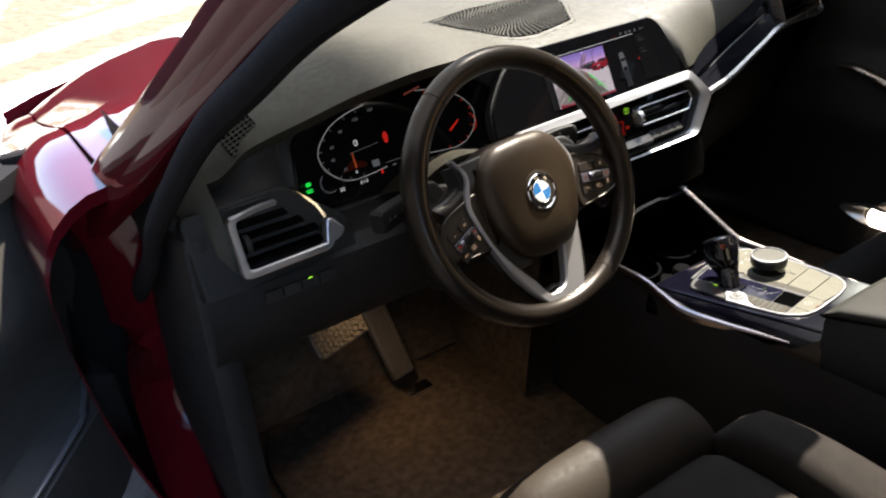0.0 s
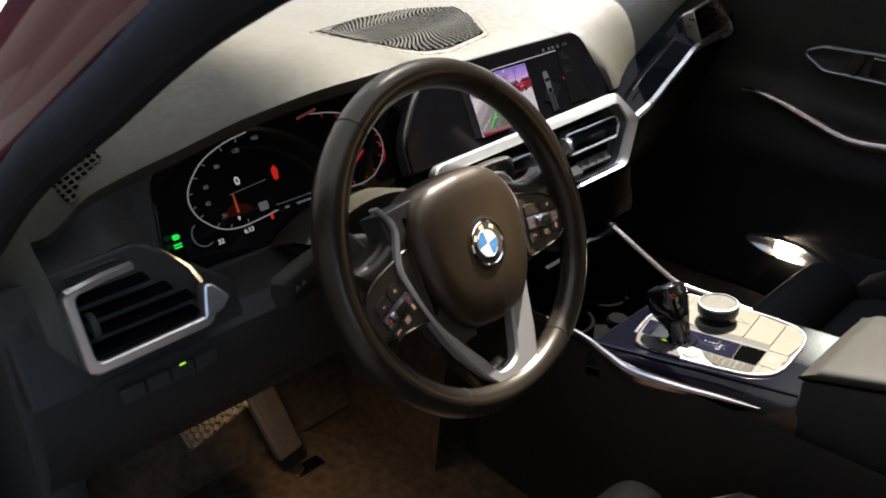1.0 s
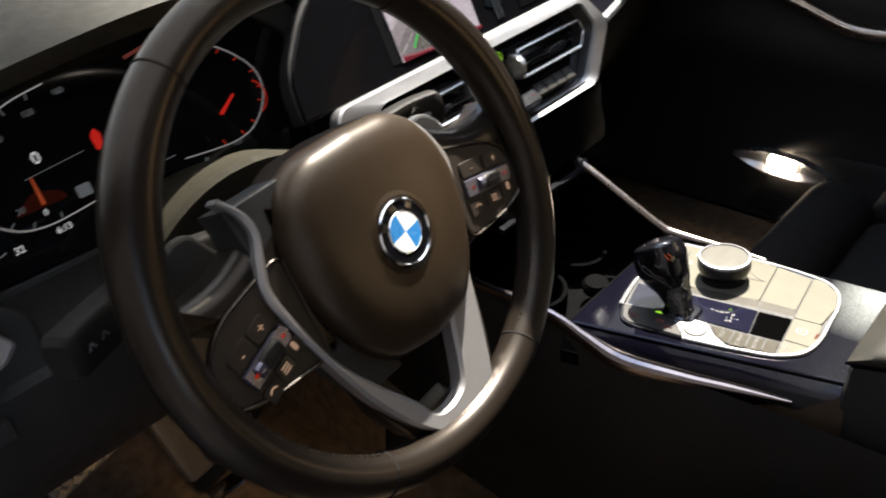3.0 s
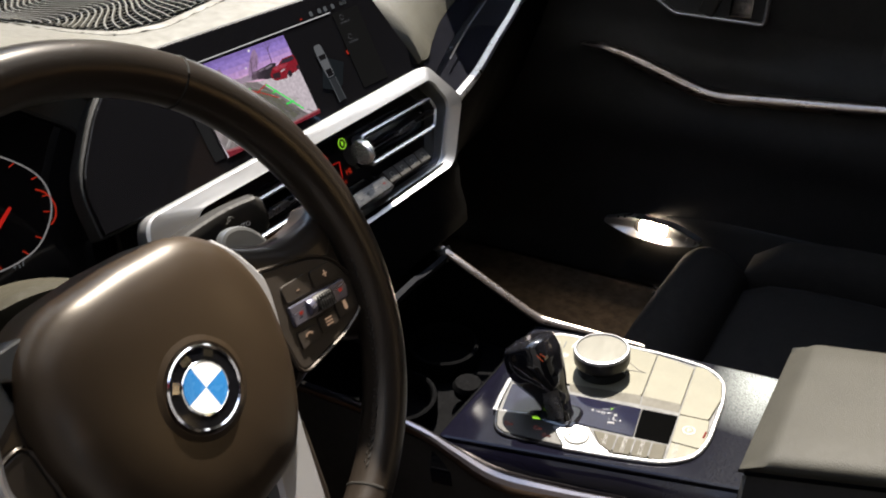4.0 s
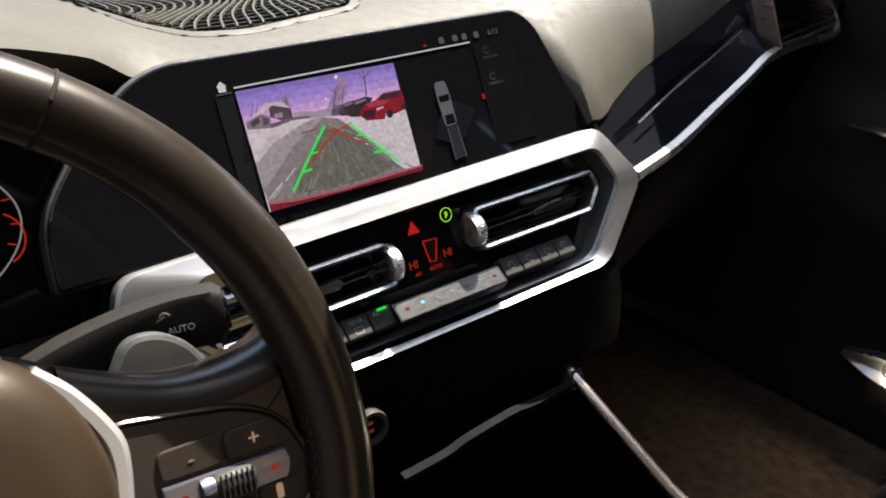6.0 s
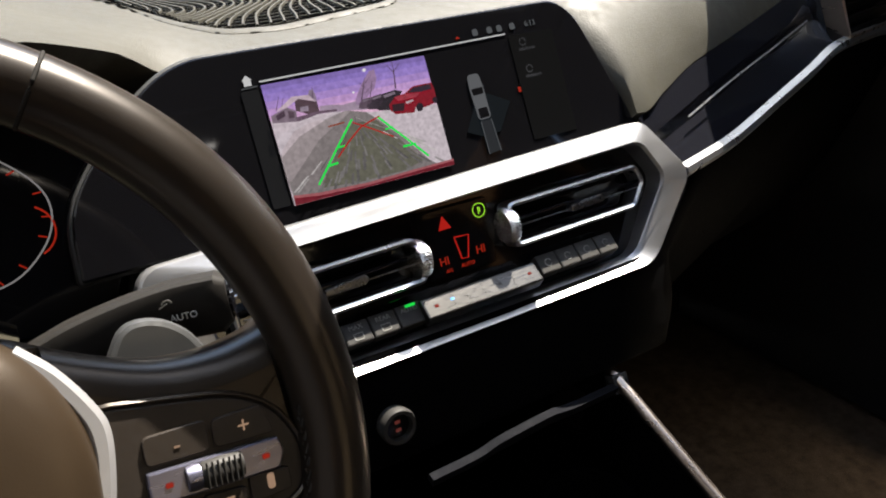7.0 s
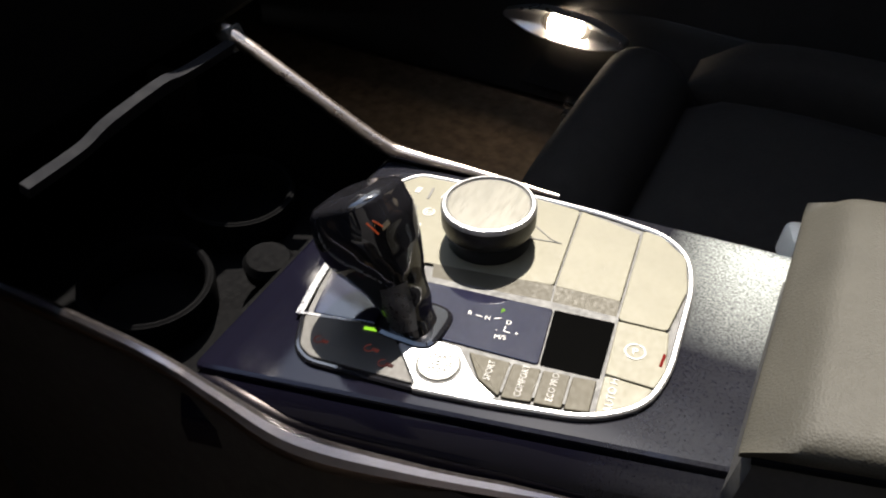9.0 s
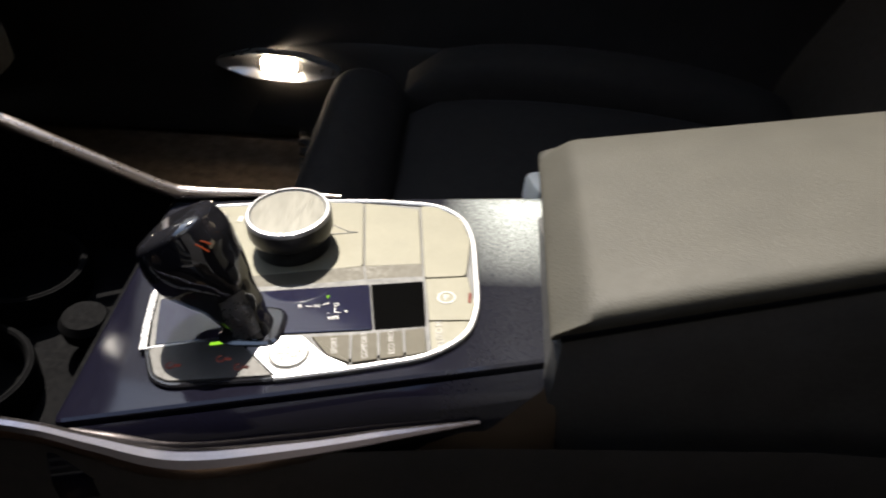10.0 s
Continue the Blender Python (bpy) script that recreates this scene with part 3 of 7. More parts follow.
part("door_pillar", loops(bmesh.new(), [[(-0.655, -0.84, 1.385), (-0.66, -0.96, 1.39)], [(-0.815, -0.84, 0.93), (-0.815, -0.96, 0.93)]], False, False, False), LINER, car)
# rear panes out of view colour the light that enters from behind
part("side_window", loops(bmesh.new(), [[(-0.66, -0.96, 1.39), (-0.68, -1.30, 1.385), (-0.70, -1.78, 1.36)], [(-0.815, -0.96, 0.93), (-0.81, -1.30, 0.93), (-0.79, -1.78, 0.93)]], False, False, False), WARM_GLASS, car, "unseen rear side window tinted to warm the cabin light")
part("side_window", loops(bmesh.new(), [[(0.645, -0.60, 1.38), (0.66, -1.0, 1.39), (0.70, -1.62, 1.36)], [(0.82, -0.60, 0.95), (0.82, -1.0, 0.95), (0.80, -1.62, 0.95)]], False, False, False), WARM_GLASS, car, "unseen rear side window tinted to warm the cabin light")
part("door_pillar", loops(bmesh.new(), [[(0.70, -1.62, 1.36), (0.72, -1.78, 1.36)], [(0.80, -1.62, 0.95), (0.80, -1.78, 0.95)]], False, False, False), LINER, car)
part("rear_window", loops(bmesh.new(), [[(-0.78, -1.77, 0.95), (0.0, -1.80, 0.95), (0.80, -1.77, 0.95)], [(-0.70, -1.77, 1.38), (0.0, -1.80, 1.41), (0.72, -1.77, 1.38)]], False, False, False), WARM_GLASS, car, "unseen rear window tinted to warm the cabin light")


def screen_point(x, v, lift=-0.004):
    w = 0.80 - 0.19 * v
    side = abs(x / w) ** 3     # the glass wraps round towards the pillars
    y = (0.93 - 1.13 * v) * (1 - side) + (0.53 - 0.73 * v) * side
    z = (0.945 + 0.44 * v + 0.03 * math.sin(math.pi * v)) * (1 - side) + (0.86 + 0.525 * v) * side
    return Vector((x, y, z + lift))


bm = bmesh.new()
rows = []
for j in range(9):
    v = j / 8
    rows.append([screen_point((0.80 - 0.19 * v) * (i / 10 - 1), v, 0.0) for i in range(21)])
loops(bm, rows, False, False, closed=False)
screen = part("windscreen", bm, PANE, car, "clear curved windscreen")
screen.visible_shadow = False
# unseen sheets added along the two windscreen pillars, to shade the dashboard ends
BLOCKER_SHEETS = (([(0.43, 0.80), (0.44, 0.77), (0.455, 0.72), (0.48, 0.67), (0.50, 0.61)], BLOCKER), ([(-0.80, -0.38), (-0.77, -0.24), (-0.72, -0.08), (-0.67, 0.05), (-0.61, 0.14)], THINNING))
for edge, blocker_mat in BLOCKER_SHEETS:
    rows = []
    for k in range(17):
        v = k / 16
        lo, hi = lerp(v, [(i / 4, e[0]) for i, e in enumerate(edge)]), lerp(v, [(i / 4, e[1]) for i, e in enumerate(edge)])
        rows.append([screen_point(lo + (hi - lo) * i / 6, v) for i in range(7)])
    part("sun_blocker_sheet", loops(bmesh.new(), rows, False, False, closed=False), blocker_mat, car, "unseen sheet added at the windscreen edge to shade the dashboard")
part("cowl", block(bmesh.new(), (1.0, 0.10, 0.03), pose(0, 0.89, 0.885), 0.01), DASH_LOW, car)

# outer skin of roof and sides
roof = []
for j in range(17):
    v = j / 16
    y = -0.245 - 1.60 * v
    roof.append([(0.815 * u, y, 1.437 + 0.030 * math.sin(math.pi * min(1, v + 0.25)) - 0.055 * abs(u) ** 3) for u in [k / 10 - 1 for k in range(21)]])
panel_sheet("roof", roof, PAINT, 0.006, "red painted roof")
for x, y0, y1, nm in ((0.880, 0.44, -1.86, "side_skin"), (-0.880, -0.86, -1.86, "side_skin")):
    s = 1 if x > 0 else -1
    rows = []
    for k in range(13):
        z = 0.24 + 0.71 * k / 12
        bulge = 0.030 * math.sin(math.pi * k / 12) + 0.010 * math.exp(-((z - 0.80) / 0.03) ** 2)
        rows.append([(x + s * bulge, y0 + (y1 - y0) * i / 16, z) for i in range(17)])
    part(nm, loops(bmesh.new(), rows, False, False, closed=False), PAINT, car, "red painted side of the body")
part("nose", loops(bmesh.new(), [[(0.80 * u, 1.735 + 0.07 * (1 - u * u) * q, hood_z(0.68 * u, 1.73) - 0.01 - 0.42 * k / 8) for u in [i / 8 - 1 for i in range(17)]] for k, q in [(k, math.sin(math.pi * (k + 1) / 10)) for k in range(9)]], False, False, closed=False), PAINT, car, "red painted front end")
part("tail", loops(bmesh.new(), [[(0.88 * u, -1.86 - 0.06 * (1 - u * u), 0.24 + 0.71 * k / 6) for u in [i / 8 - 1 for i in range(17)]] for k in range(7)], False, False, closed=False), PAINT, car, "red painted rear end")

# ---- dashboard ----
dash = thing("dashboard", (-0.02, 0.5, 0.75), "black grained dashboard with silver trim, partly lit by the sun", "dashboard")
LIP_Z = [(-0.76, 0.905), (-0.705, 0.912), (-0.66, 0.945), (-0.58, 0.968), (-0.49, 0.988), (-0.37, 0.998), (-0.27, 0.992), (-0.215, 0.972), (-0.17, 0.945), (0.12, 0.945), (0.15, 0.920), (0.172, 0.871), (0.22, 0.876), (0.28, 0.885), (0.35, 0.894), (0.42, 0.903), (0.535, 0.921), (0.76, 0.940)]
LIP_Y = [(-0.76, 0.265), (-0.66, 0.235), (-0.49, 0.215), (-0.37, 0.213), (-0.25, 0.245), (-0.20, 0.280), (-0.15, 0.292), (0.12, 0.292), (0.15, 0.285), (0.172, 0.219), (0.22, 0.240), (0.28, 0.266), (0.35, 0.286), (0.42, 0.307), (0.535, 0.339), (0.76, 0.40)]
TOP_Z = [(-0.76, 0.930), (-0.60, 0.985), (-0.45, 1.005), (-0.33, 1.003), (-0.20, 0.972), (-0.12, 0.955), (0.12, 0.955), (0.30, 0.962), (0.55, 0.960), (0.76, 0.945)]


def dash_point(x, v):
    yl, zl, zt = lerp(x, LIP_Y), lerp(x, LIP_Z), lerp(x, TOP_Z)
    yc = max(yl + 0.09, 0.36)
    if v < 0.4:
        t = v / 0.4
        return Vector((x, yl + (yc - yl) * t ** 1.15, zl + (zt - zl) * (1 - (1 - t) ** 2)))
    t = (v - 0.4) / 0.6
    s = t * t * (3 - 2 * t)
    zb = 0.945 - 0.07 * abs(x / 0.76) ** 3
    return Vector((x, yc + (0.86 - 0.30 * abs(x / 0.76) ** 4 - yc) * t, zt + (zb - zt) * s))


bm = bmesh.new()
xs = [-0.76 + 1.52 * i / 152 for i in range(153)]
rows = [[dash_point(x, j / 28) for x in xs] for j in range(29)]
under = [[p - Vector((0, -0.02, 0.022)) for p in rows[0]]]
loops(bm, [[Vector((p.x, 0.36, p.z - 0.05)) for p in rows[0]]] + under + rows, False, False, closed=False)
top = part("dash_top", bm, DASH, dash, "grained soft dashboard cover", sharp=50)


def sheet(name, rows, material, parent, label="", sharp=40):
    return part(name, loops(bmesh.new(), rows, False, False, closed=False), material, parent, label, sharp=sharp)


# speaker grille let into the cover
GRILLE = [(-0.195, 0.525), (-0.150, 0.385), (-0.120, 0.348), (-0.080, 0.338), (0.025, 0.362), (0.105, 0.475), (0.130, 0.540), (0.060, 0.585), (-0.060, 0.590)]
gr = rpoly(GRILLE, 0.012, 3)


def on_dash(x, y, lift=0.0):
    yl = lerp(x, LIP_Y)
    yc = max(yl + 0.09, 0.36)
    if y > yc:
        t = (y - yc) / (0.86 - 0.06 * (x / 0.76) ** 2 - yc)
        v = 0.4 + 0.6 * t
    else:
        v = 0.4 * max(0.0, (y - yl) / (yc - yl)) ** (1 / 1.15)
    return dash_point(x, v) + Vector((0, 0, lift))


def inside(x, y, poly):
    c = False
    for i in range(len(poly)):
        a, b = poly[i - 1], poly[i]
        if (a[1] > y) != (b[1] > y) and x < (b[0] - a[0]) * (y - a[1]) / (b[1] - a[1]) + a[0]:
            c = not c
    return c


bm = bmesh.new()
inn, out = inset(gr, 0.006), inset(gr, -0.002)
loops(bm, [[on_dash(p.x, p.y, h) for p in q] for q, h in ((out, -0.002), (out, 0.0004), (inset(gr, 0.001), 0.0016), (inn, 0.0018), (inn, 0.0005))], False, False)
frame_ = part("speaker_frame", bm, DASH, dash)
bm = bmesh.new()
nx, ny = 60, 50
grid = [[on_dash(-0.20 + 0.34 * i / nx, 0.33 + 0.265 * j / ny, 0.0008) for i in range(nx + 1)] for j in range(ny + 1)]
vv = [[bm.verts.new(p) for p in r] for r in grid]
for j in range(ny):
    for i in range(nx):
        c = (vv[j][i].co + vv[j + 1][i + 1].co) / 2
        if inside(c.x, c.y, gr):
            bm.faces.new((vv[j][i], vv[j][i + 1], vv[j + 1][i + 1], vv[j + 1][i]))
for v in [v for v in bm.verts if not v.link_faces]:
    bm.verts.remove(v)
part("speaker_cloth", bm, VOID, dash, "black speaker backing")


def rib(path, w, h, name="rib"):
    """A thin raised rib of the grille, cut to its outline."""
    run, runs = [], []
    for p in path:
        if inside(p[0], p[1], inn):
            run.append(p)
        elif len(run) > 2:
            runs.append(run)
            run = []
        else:
            run = []
    if len(run) > 2:
        runs.append(run)
    for r in runs:
        pts = [on_dash(x, y, 0.0015) for x, y in r]
        part(name, sweep(bmesh.new(), pts, [(-w, 0), (-w * 0.6, h), (w * 0.6, h), (w, 0)], (0, 0, 1)), DASH, frame_)


def wave(s, y):
    q = (y - 0.33) / 0.26
    return s + 0.016 * math.sin(7.0 * q + 9.0 * s) + 0.010 * math.sin(13 * q - 14 * s + 1.0) + 0.10 * (q - 0.5)


for k in range(52):
    s = -0.25 + 0.0084 * k
    rib([(wave(s, 0.33 + 0.0065 * j), 0.33 + 0.0065 * j) for j in range(41)], 0.00115, 0.0020)
for k in range(28):
    y0 = 0.335 + 0.0094 * k
    rib([(-0.2 + 0.008 * i, y0 + 0.004 * math.sin(22 * (-0.2 + 0.008 * i) + k * 0.15)) for i in range(43)], 0.0005, 0.0008, "cross_rib")

# small side grille on the left end
sg = basis((-0.656, 0.260, 0.957), (0.95, 0.10, 0.30), (-0.10, 0.75, 0.60))
plate_ = part("side_vent", slab(bmesh.new(), rpoly([(-0.026, -0.020), (0.026, -0.016), (0.028, 0.020), (-0.024, 0.018)], 0.006, 3), sg, -0.004, 0.002, 0.001), VOID, dash, "small black demister grille")
for i in range(7):
    for nm, a, c in (("bar", (0.0022, 0.040), (-0.022 + 0.0073 * i, 0)), ("bar", (0.052, 0.0018), (0, -0.018 + 0.006 * i))):
        part(nm, block(bmesh.new(), (a[0], a[1], 0.002), sg @ Matrix.Translation((c[0], c[1], 0.0025)), 0.0004), DASH, plate_)

# knee panel and column shroud under the cluster
KN = [(-0.77, 0.0), (-0.60, 0.0), (-0.40, 0.0), (-0.255, 0.0), (-0.235, 0.03)]
rows = []
for z, y in ((0.805, 0.185), (0.79, 0.165), (0.76, 0.160), (0.71, 0.168), (0.665, 0.195), (0.640, 0.225), (0.638, 0.26), (0.66, 0.34)):
    rows.append([(x, y + dy + 0.05 * max(0, -0.66 - x), z) for x, dy in KN])
sheet("knee_panel", rows, DASH_LOW, dash, "black lower dashboard panel")
hi_, lo_ = [], []
for x, y, z in ((-0.748, 0.225, 0.876), (-0.70, 0.208, 0.886), (-0.66, 0.210, 0.886), (-0.64, 0.215, 0.880), (-0.615, 0.225, 0.862)):
    hi_.append((x, lerp(x, LIP_Y) + 0.018, lerp(x, LIP_Z) - 0.018))
    lo_.append((x, y, z))
sheet("recess_cheek", [hi_, [tuple((Vector(a) * 0.5 + Vector(b) * 0.5) + Vector((0, 0.012, 0))) for a, b in zip(hi_, lo_)], lo_], DASH_LOW, dash)
rows = []
for z, y in ((0.814, 0.250), (0.812, 0.235), (0.808, 0.205), (0.803, 0.185)):
    rows.append([(x, y, z) for x in (-0.60, -0.50, -0.40, -0.30, -0.235)])
sheet("cluster_shelf", rows, DASH_LOW, dash)
rows = []
for v in range(15):
    x = -0.470 + 0.165 * v / 14
    zt = 0.889 - 0.030 * abs((x + 0.385) / 0.08) ** 2.2
    rows.append([(x, 0.245, zt - 0.040), (x, 0.19, zt - 0.012), (x, 0.152, zt), (x, 0.146, zt - 0.002), (x, 0.145, zt - 0.008), (x, 0.150, zt - 0.035), (x, 0.158, 0.825)])
part("column_shroud", loops(bmesh.new(), rows, False, False, closed=False), SHROUD, dash, "grained steering column shroud", sharp=28)
rows = []
for v in range(9):
    a = radians(180 * v / 8)
    rows.append([(-0.385 + 0.06 * math.cos(a) * s, y, z - 0.05 * math.sin(a) * s) for y, z, s in ((0.05, 0.853, 0.8), (0.08, 0.850, 1.0), (0.16, 0.836, 1.15), (0.24, 0.818, 1.2))])
part("column_shroud", loops(bmesh.new(), rows, False, False, closed=False), DASH_LOW, dash)

# centre stack: silver ring, black face
MS = basis((0, 0.20, 0.84), (1, 0, 0), (0, 0.371, 0.928))
OUT = [(0.170, 0.031), (0.209, -0.019), (0.150, -0.084), (-0.185, -0.086), (-0.252, -0.028), (-0.235, 0.020)]
INN = [(0.155, 0.015), (0.178, -0.017), (0.138, -0.074), (-0.165, -0.076), (-0.205, -0.028), (-0.190, 0.008)]
ro, ri = rpoly(OUT, [0.012, 0.012, 0.014, 0.014, 0.012, 0.012], 4), rpoly(INN, [0.009, 0.010, 0.012, 0.012, 0.01, 0.01], 4)
lays = [[], [], [], [], [], []]
for o, i_ in zip(ro, ri):
    do_ = lerp(o.y, [(-0.086, 0.006), (-0.05, 0.006), (0.02, -0.001), (0.031, -0.001)])
    di_ = lerp(i_.y, [(-0.076, -0.003), (-0.05, 0.0), (0.0, 0.005), (0.015, 0.006)])
    t_ = (i_ - o).normalized() * 0.0022
    for lay, p, z in zip(lays, (o, o, o + t_, i_ - t_, i_, i_), (-0.016, do_ - 0.0022, do_, di_, di_ - 0.0022, -0.016)):
        lay.append(MS @ Vector((p.x, p.y, z)))
part("trim_ring", loops(bmesh.new(), lays, False, False), SILVER, dash, "satin silver trim ring round the vents")
part("stack_face", slab(bmesh.new(), rpoly(INN, 0.01, 4), MS, -0.030, -0.016, 0.0), PIANO, dash, "gloss black centre stack face")


def vent(x0, x1, v0, v1, knob_x, slant, tab_x, cut_end):
    """A slim outlet: rounded bright frame, one vane with a tab, a knurled wheel at one end."""
    cx, cy = (x0 + x1) / 2, (v0 + v1) / 2
    w, h = (x1 - x0) / 2, (v1 - v0) / 2
    m = MS @ pose(cx, cy, 0, 0, 0, slant)
    o = rpoly([(-w, -h), (w - cut_end, -h), (w + 0.002, 0.002), (w - 0.004, h), (-w, h)], [0.006, 0.005, 0.004, 0.005, 0.006], 3)
    v = part("air_vent", band(bmesh.new(), o, inset(o, 0.0040), m, -0.014, 0.002, 0.0017), VENTM, dash, "satin-edged air vent")
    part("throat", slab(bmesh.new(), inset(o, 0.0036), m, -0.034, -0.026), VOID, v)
    part("vane", slab(bmesh.new(), rpoly([(-w + 0.005, -0.0085), (w - 0.006, -0.0085), (w - 0.003, 0.0085), (-w + 0.005, 0.0085)], 0.002, 2), m @ pose(0, 0.001, -0.008, 72), -0.0012, 0.0012, 0.0005), PIANO, v)
    part("vane_edge", block(bmesh.new(), (2 * w - 0.012, 0.0011, 0.0012), m @ pose(0, -0.0016, 0.0002), 0.0004), STEM, v)
    for k in range(5):
        part("fin", block(bmesh.new(), (0.0012, 2 * h - 0.010, 0.008), m @ pose(-w + 0.014 + (2 * w - 0.03) * k / 4, 0, -0.021), 0.0004), SHADE_BLACK, v)
    part("tab", slab(bmesh.new(), rpoly([(-0.017, -0.003), (0.014, -0.003), (0.017, 0.0), (0.014, 0.004), (-0.017, 0.002)], 0.0015, 2), m @ pose(tab_x - cx, -0.001, 0.0), -0.006, 0.0022, 0.001), STEM, v, "satin vane tab")
    wm = m @ pose(knob_x - cx, 0, -0.004, 0, 90, 0)
    wl = part("thumb_wheel", turned(bmesh.new(), [(0.0, -0.0045), (0.0118, -0.0045), (0.0132, -0.0028), (0.0136, 0), (0.0132, 0.0028), (0.0118, 0.0045), (0.0, 0.0045)], wm, 36), KNURL, v, "knurled chrome thumb wheel")
    for q in range(30):
        part("knurl", block(bmesh.new(), (0.0011, 0.0011, 0.0054), wm @ pose(0.0135 * math.cos(0.2094 * q), 0.0135 * math.sin(0.2094 * q), 0, 0, 0, 12 * q), 0.0004), CHROME, wl)


vent(0.0235, 0.1560, -0.0365, -0.0020, 0.0235, 0.5, 0.097, 0.012)
vent(-0.190, -0.0525, -0.0415, -0.0075, -0.0535, 0.8, -0.112, 0.001)
# air-conditioning display and keys
part("climate_screen", slab(bmesh.new(), rpoly([(-0.046, -0.044), (0.012, -0.044), (0.014, 0.006), (-0.046, 0.006)], 0.003, 2), MS, -0.016, -0.010, 0.001), GLASSBLK, dash, "black climate display")
SD = MS @ Matrix.Translation((0, 0, -0.0096))
flat("hazard_symbol", [(-0.0312, -0.0095), (-0.0205, -0.0095), (-0.0262, 0.0005)], SD, G_RED, dash)
line("light_ring", arc(0.0051, -0.0029, 0.0052, 0, 352, 20), 0.0005, SD, G_LIME, dash)
line("light_mark", [(0.0045, -0.0055), (0.0045, -0.0005), (0.0060, -0.0010), (0.0058, -0.0045)], 0.0006, SD, G_LIME, dash)
line("seat_symbol", [(-0.0200, -0.0170), (-0.0078, -0.0178), (-0.0118, -0.0340), (-0.0172, -0.0335), (-0.0200, -0.0170)], 0.0010, SD, G_RED, dash)
words("climate_text", "HI", 0.0085, SD @ pose(-0.0318, -0.0321, 0), G_DRED, dash)
words("climate_text", "HI", 0.0085, SD @ pose(-0.0001, -0.0312, 0), G_DRED, dash)
words("climate_text", "AUTO", 0.0042, SD @ pose(-0.0130, -0.0388, 0), G_DRED, dash)
words("climate_text", "A/C", 0.0036, SD @ pose(-0.0290, -0.0395, 0), G_DRED, dash)
bar_m = MS @ pose(-0.0125, -0.0605, 0.0, -38)
part("key_bar", block(bmesh.new(), (0.100, 0.017, 0.010), bar_m, 0.0015), CLIMATE, dash, "brushed silver climate key bar")
for k in range(3):
    line("bar_groove", [(-0.026 + 0.026 * k, -0.0075), (-0.026 + 0.026 * k, 0.0075)], 0.0006, bar_m, MATTE, dash, 0.0049)
for k, c in enumerate((G_DRED, BLUE, MATTE, MATTE, MATTE, MATTE, G_DRED)):
    flat("key_mark", rpoly([(-0.0015, -0.001), (0.0015, -0.001), (0.0015, 0.001), (-0.0015, 0.001)], 0.0004, 1), bar_m @ pose(-0.040 + 0.0135 * k, 0.001 * (k % 2), 0.005), c, dash)
for k, tx in enumerate(("", "MAX", "REAR", "AUTO")):
    km = MS @ pose(-0.1330 + 0.0208 * k, -0.0605, -0.006, -30)
    key = part("climate_key", block(bmesh.new(), (0.0200, 0.016, 0.010), km, 0.0012), BUTTON, dash)
    if tx:
        words("key_text", tx, 0.0048, km @ pose(0, 0.0035, 0.0051), PRINT, key)
    if tx in ("MAX", "REAR"):
        line("key_mark", [(-0.003, -0.005), (0.003, -0.005), (0.0035, -0.0005), (-0.0035, -0.0005), (-0.003, -0.005)], 0.0006, km @ pose(0, -0.0005, 0.0051), PRINT, key)
flat("key_light", [(-0.004, -0.001), (0.004, -0.001), (0.004, 0.001), (-0.004, 0.001)], MS @ pose(-0.0690, -0.0525, -0.004), G_GREEN, dash)
for k in range(4):
    km = MS @ pose(0.0510 + 0.0192 * k, -0.0580, -0.006, -30)
    key = part("climate_key", block(bmesh.new(), (0.0185, 0.016, 0.010), km, 0.0012), BUTTON, dash)
    line("key_mark", arc(0, 0, 0.003, 20, 330, 10), 0.0006, km @ pose(0, 0, 0.0051), PRINT, key)

# lower stack with the socket and the tray lip
rows = []
for z, y in ((0.770, 0.170), (0.757, 0.162), (0.735, 0.160), (0.71, 0.152), (0.690, 0.150), (0.682, 0.156), (0.680, 0.175)):
    rows.append([(x, y + 0.10 * abs(x) ** 2, z + 0.0 * x) for x in (-0.235, -0.18, -0.10, 0.0, 0.10, 0.16)] + [(0.200, y + 0.035, z), (0.235, y + 0.11, z)])
sheet("stack_base", rows, SHADE_BLACK, dash, "black lower centre stack")
sm = basis((-0.102, 0.150, 0.722), (1, 0, 0), (0, 0.20, 0.98))
sock = part("power_socket", turned(bmesh.new(), [(0.0, -0.006), (0.0128, -0.006), (0.0135, 0.002), (0.0125, 0.005), (0.0098, 0.005), (0.0092, -0.002), (0.0, -0.002)], sm, 28), BUTTON, dash, "dark-ringed power socket")
part("socket_cap", turned(bmesh.new(), [(0.0, -0.002), (0.0088, -0.002), (0.0088, 0.001), (0.0, 0.001)], sm, 20), PIANO, sock)
for k in (-1, 1):
    flat("socket_mark", [(-0.002, k * 0.003 - 0.0012), (0.002, k * 0.003 - 0.0012), (0.002, k * 0.003 + 0.0012), (-0.002, k * 0.003 + 0.0012)], sm, G_FAINT, sock, 0.0012)
tl = curve([(-0.088, 0.131, 0.680), (-0.05, 0.133, 0.679), (-0.033, 0.134, 0.681), (-0.02, 0.134, 0.6825), (0.02, 0.137, 0.682), (0.036, 0.139, 0.679), (0.06, 0.141, 0.676), (0.098, 0.146, 0.671)], 5)
sc = [1.0 + 0.45 * math.exp(-((p.x - 0.0) / 0.035) ** 6) for p in tl]
part("tray_lip", sweep(bmesh.new(), tl, [(-0.003, -0.0034), (-0.003, 0.0034), (0.003, 0.0034), (0.004, -0.0034)], (0, -0.3, 0.95), [(1, s) for s in sc]), mat("grey_tray_lip", (0.0045, 0.0047, 0.0060), 0.75, var=0.05, spec=0.03), dash, "smooth grey lip of the tray")

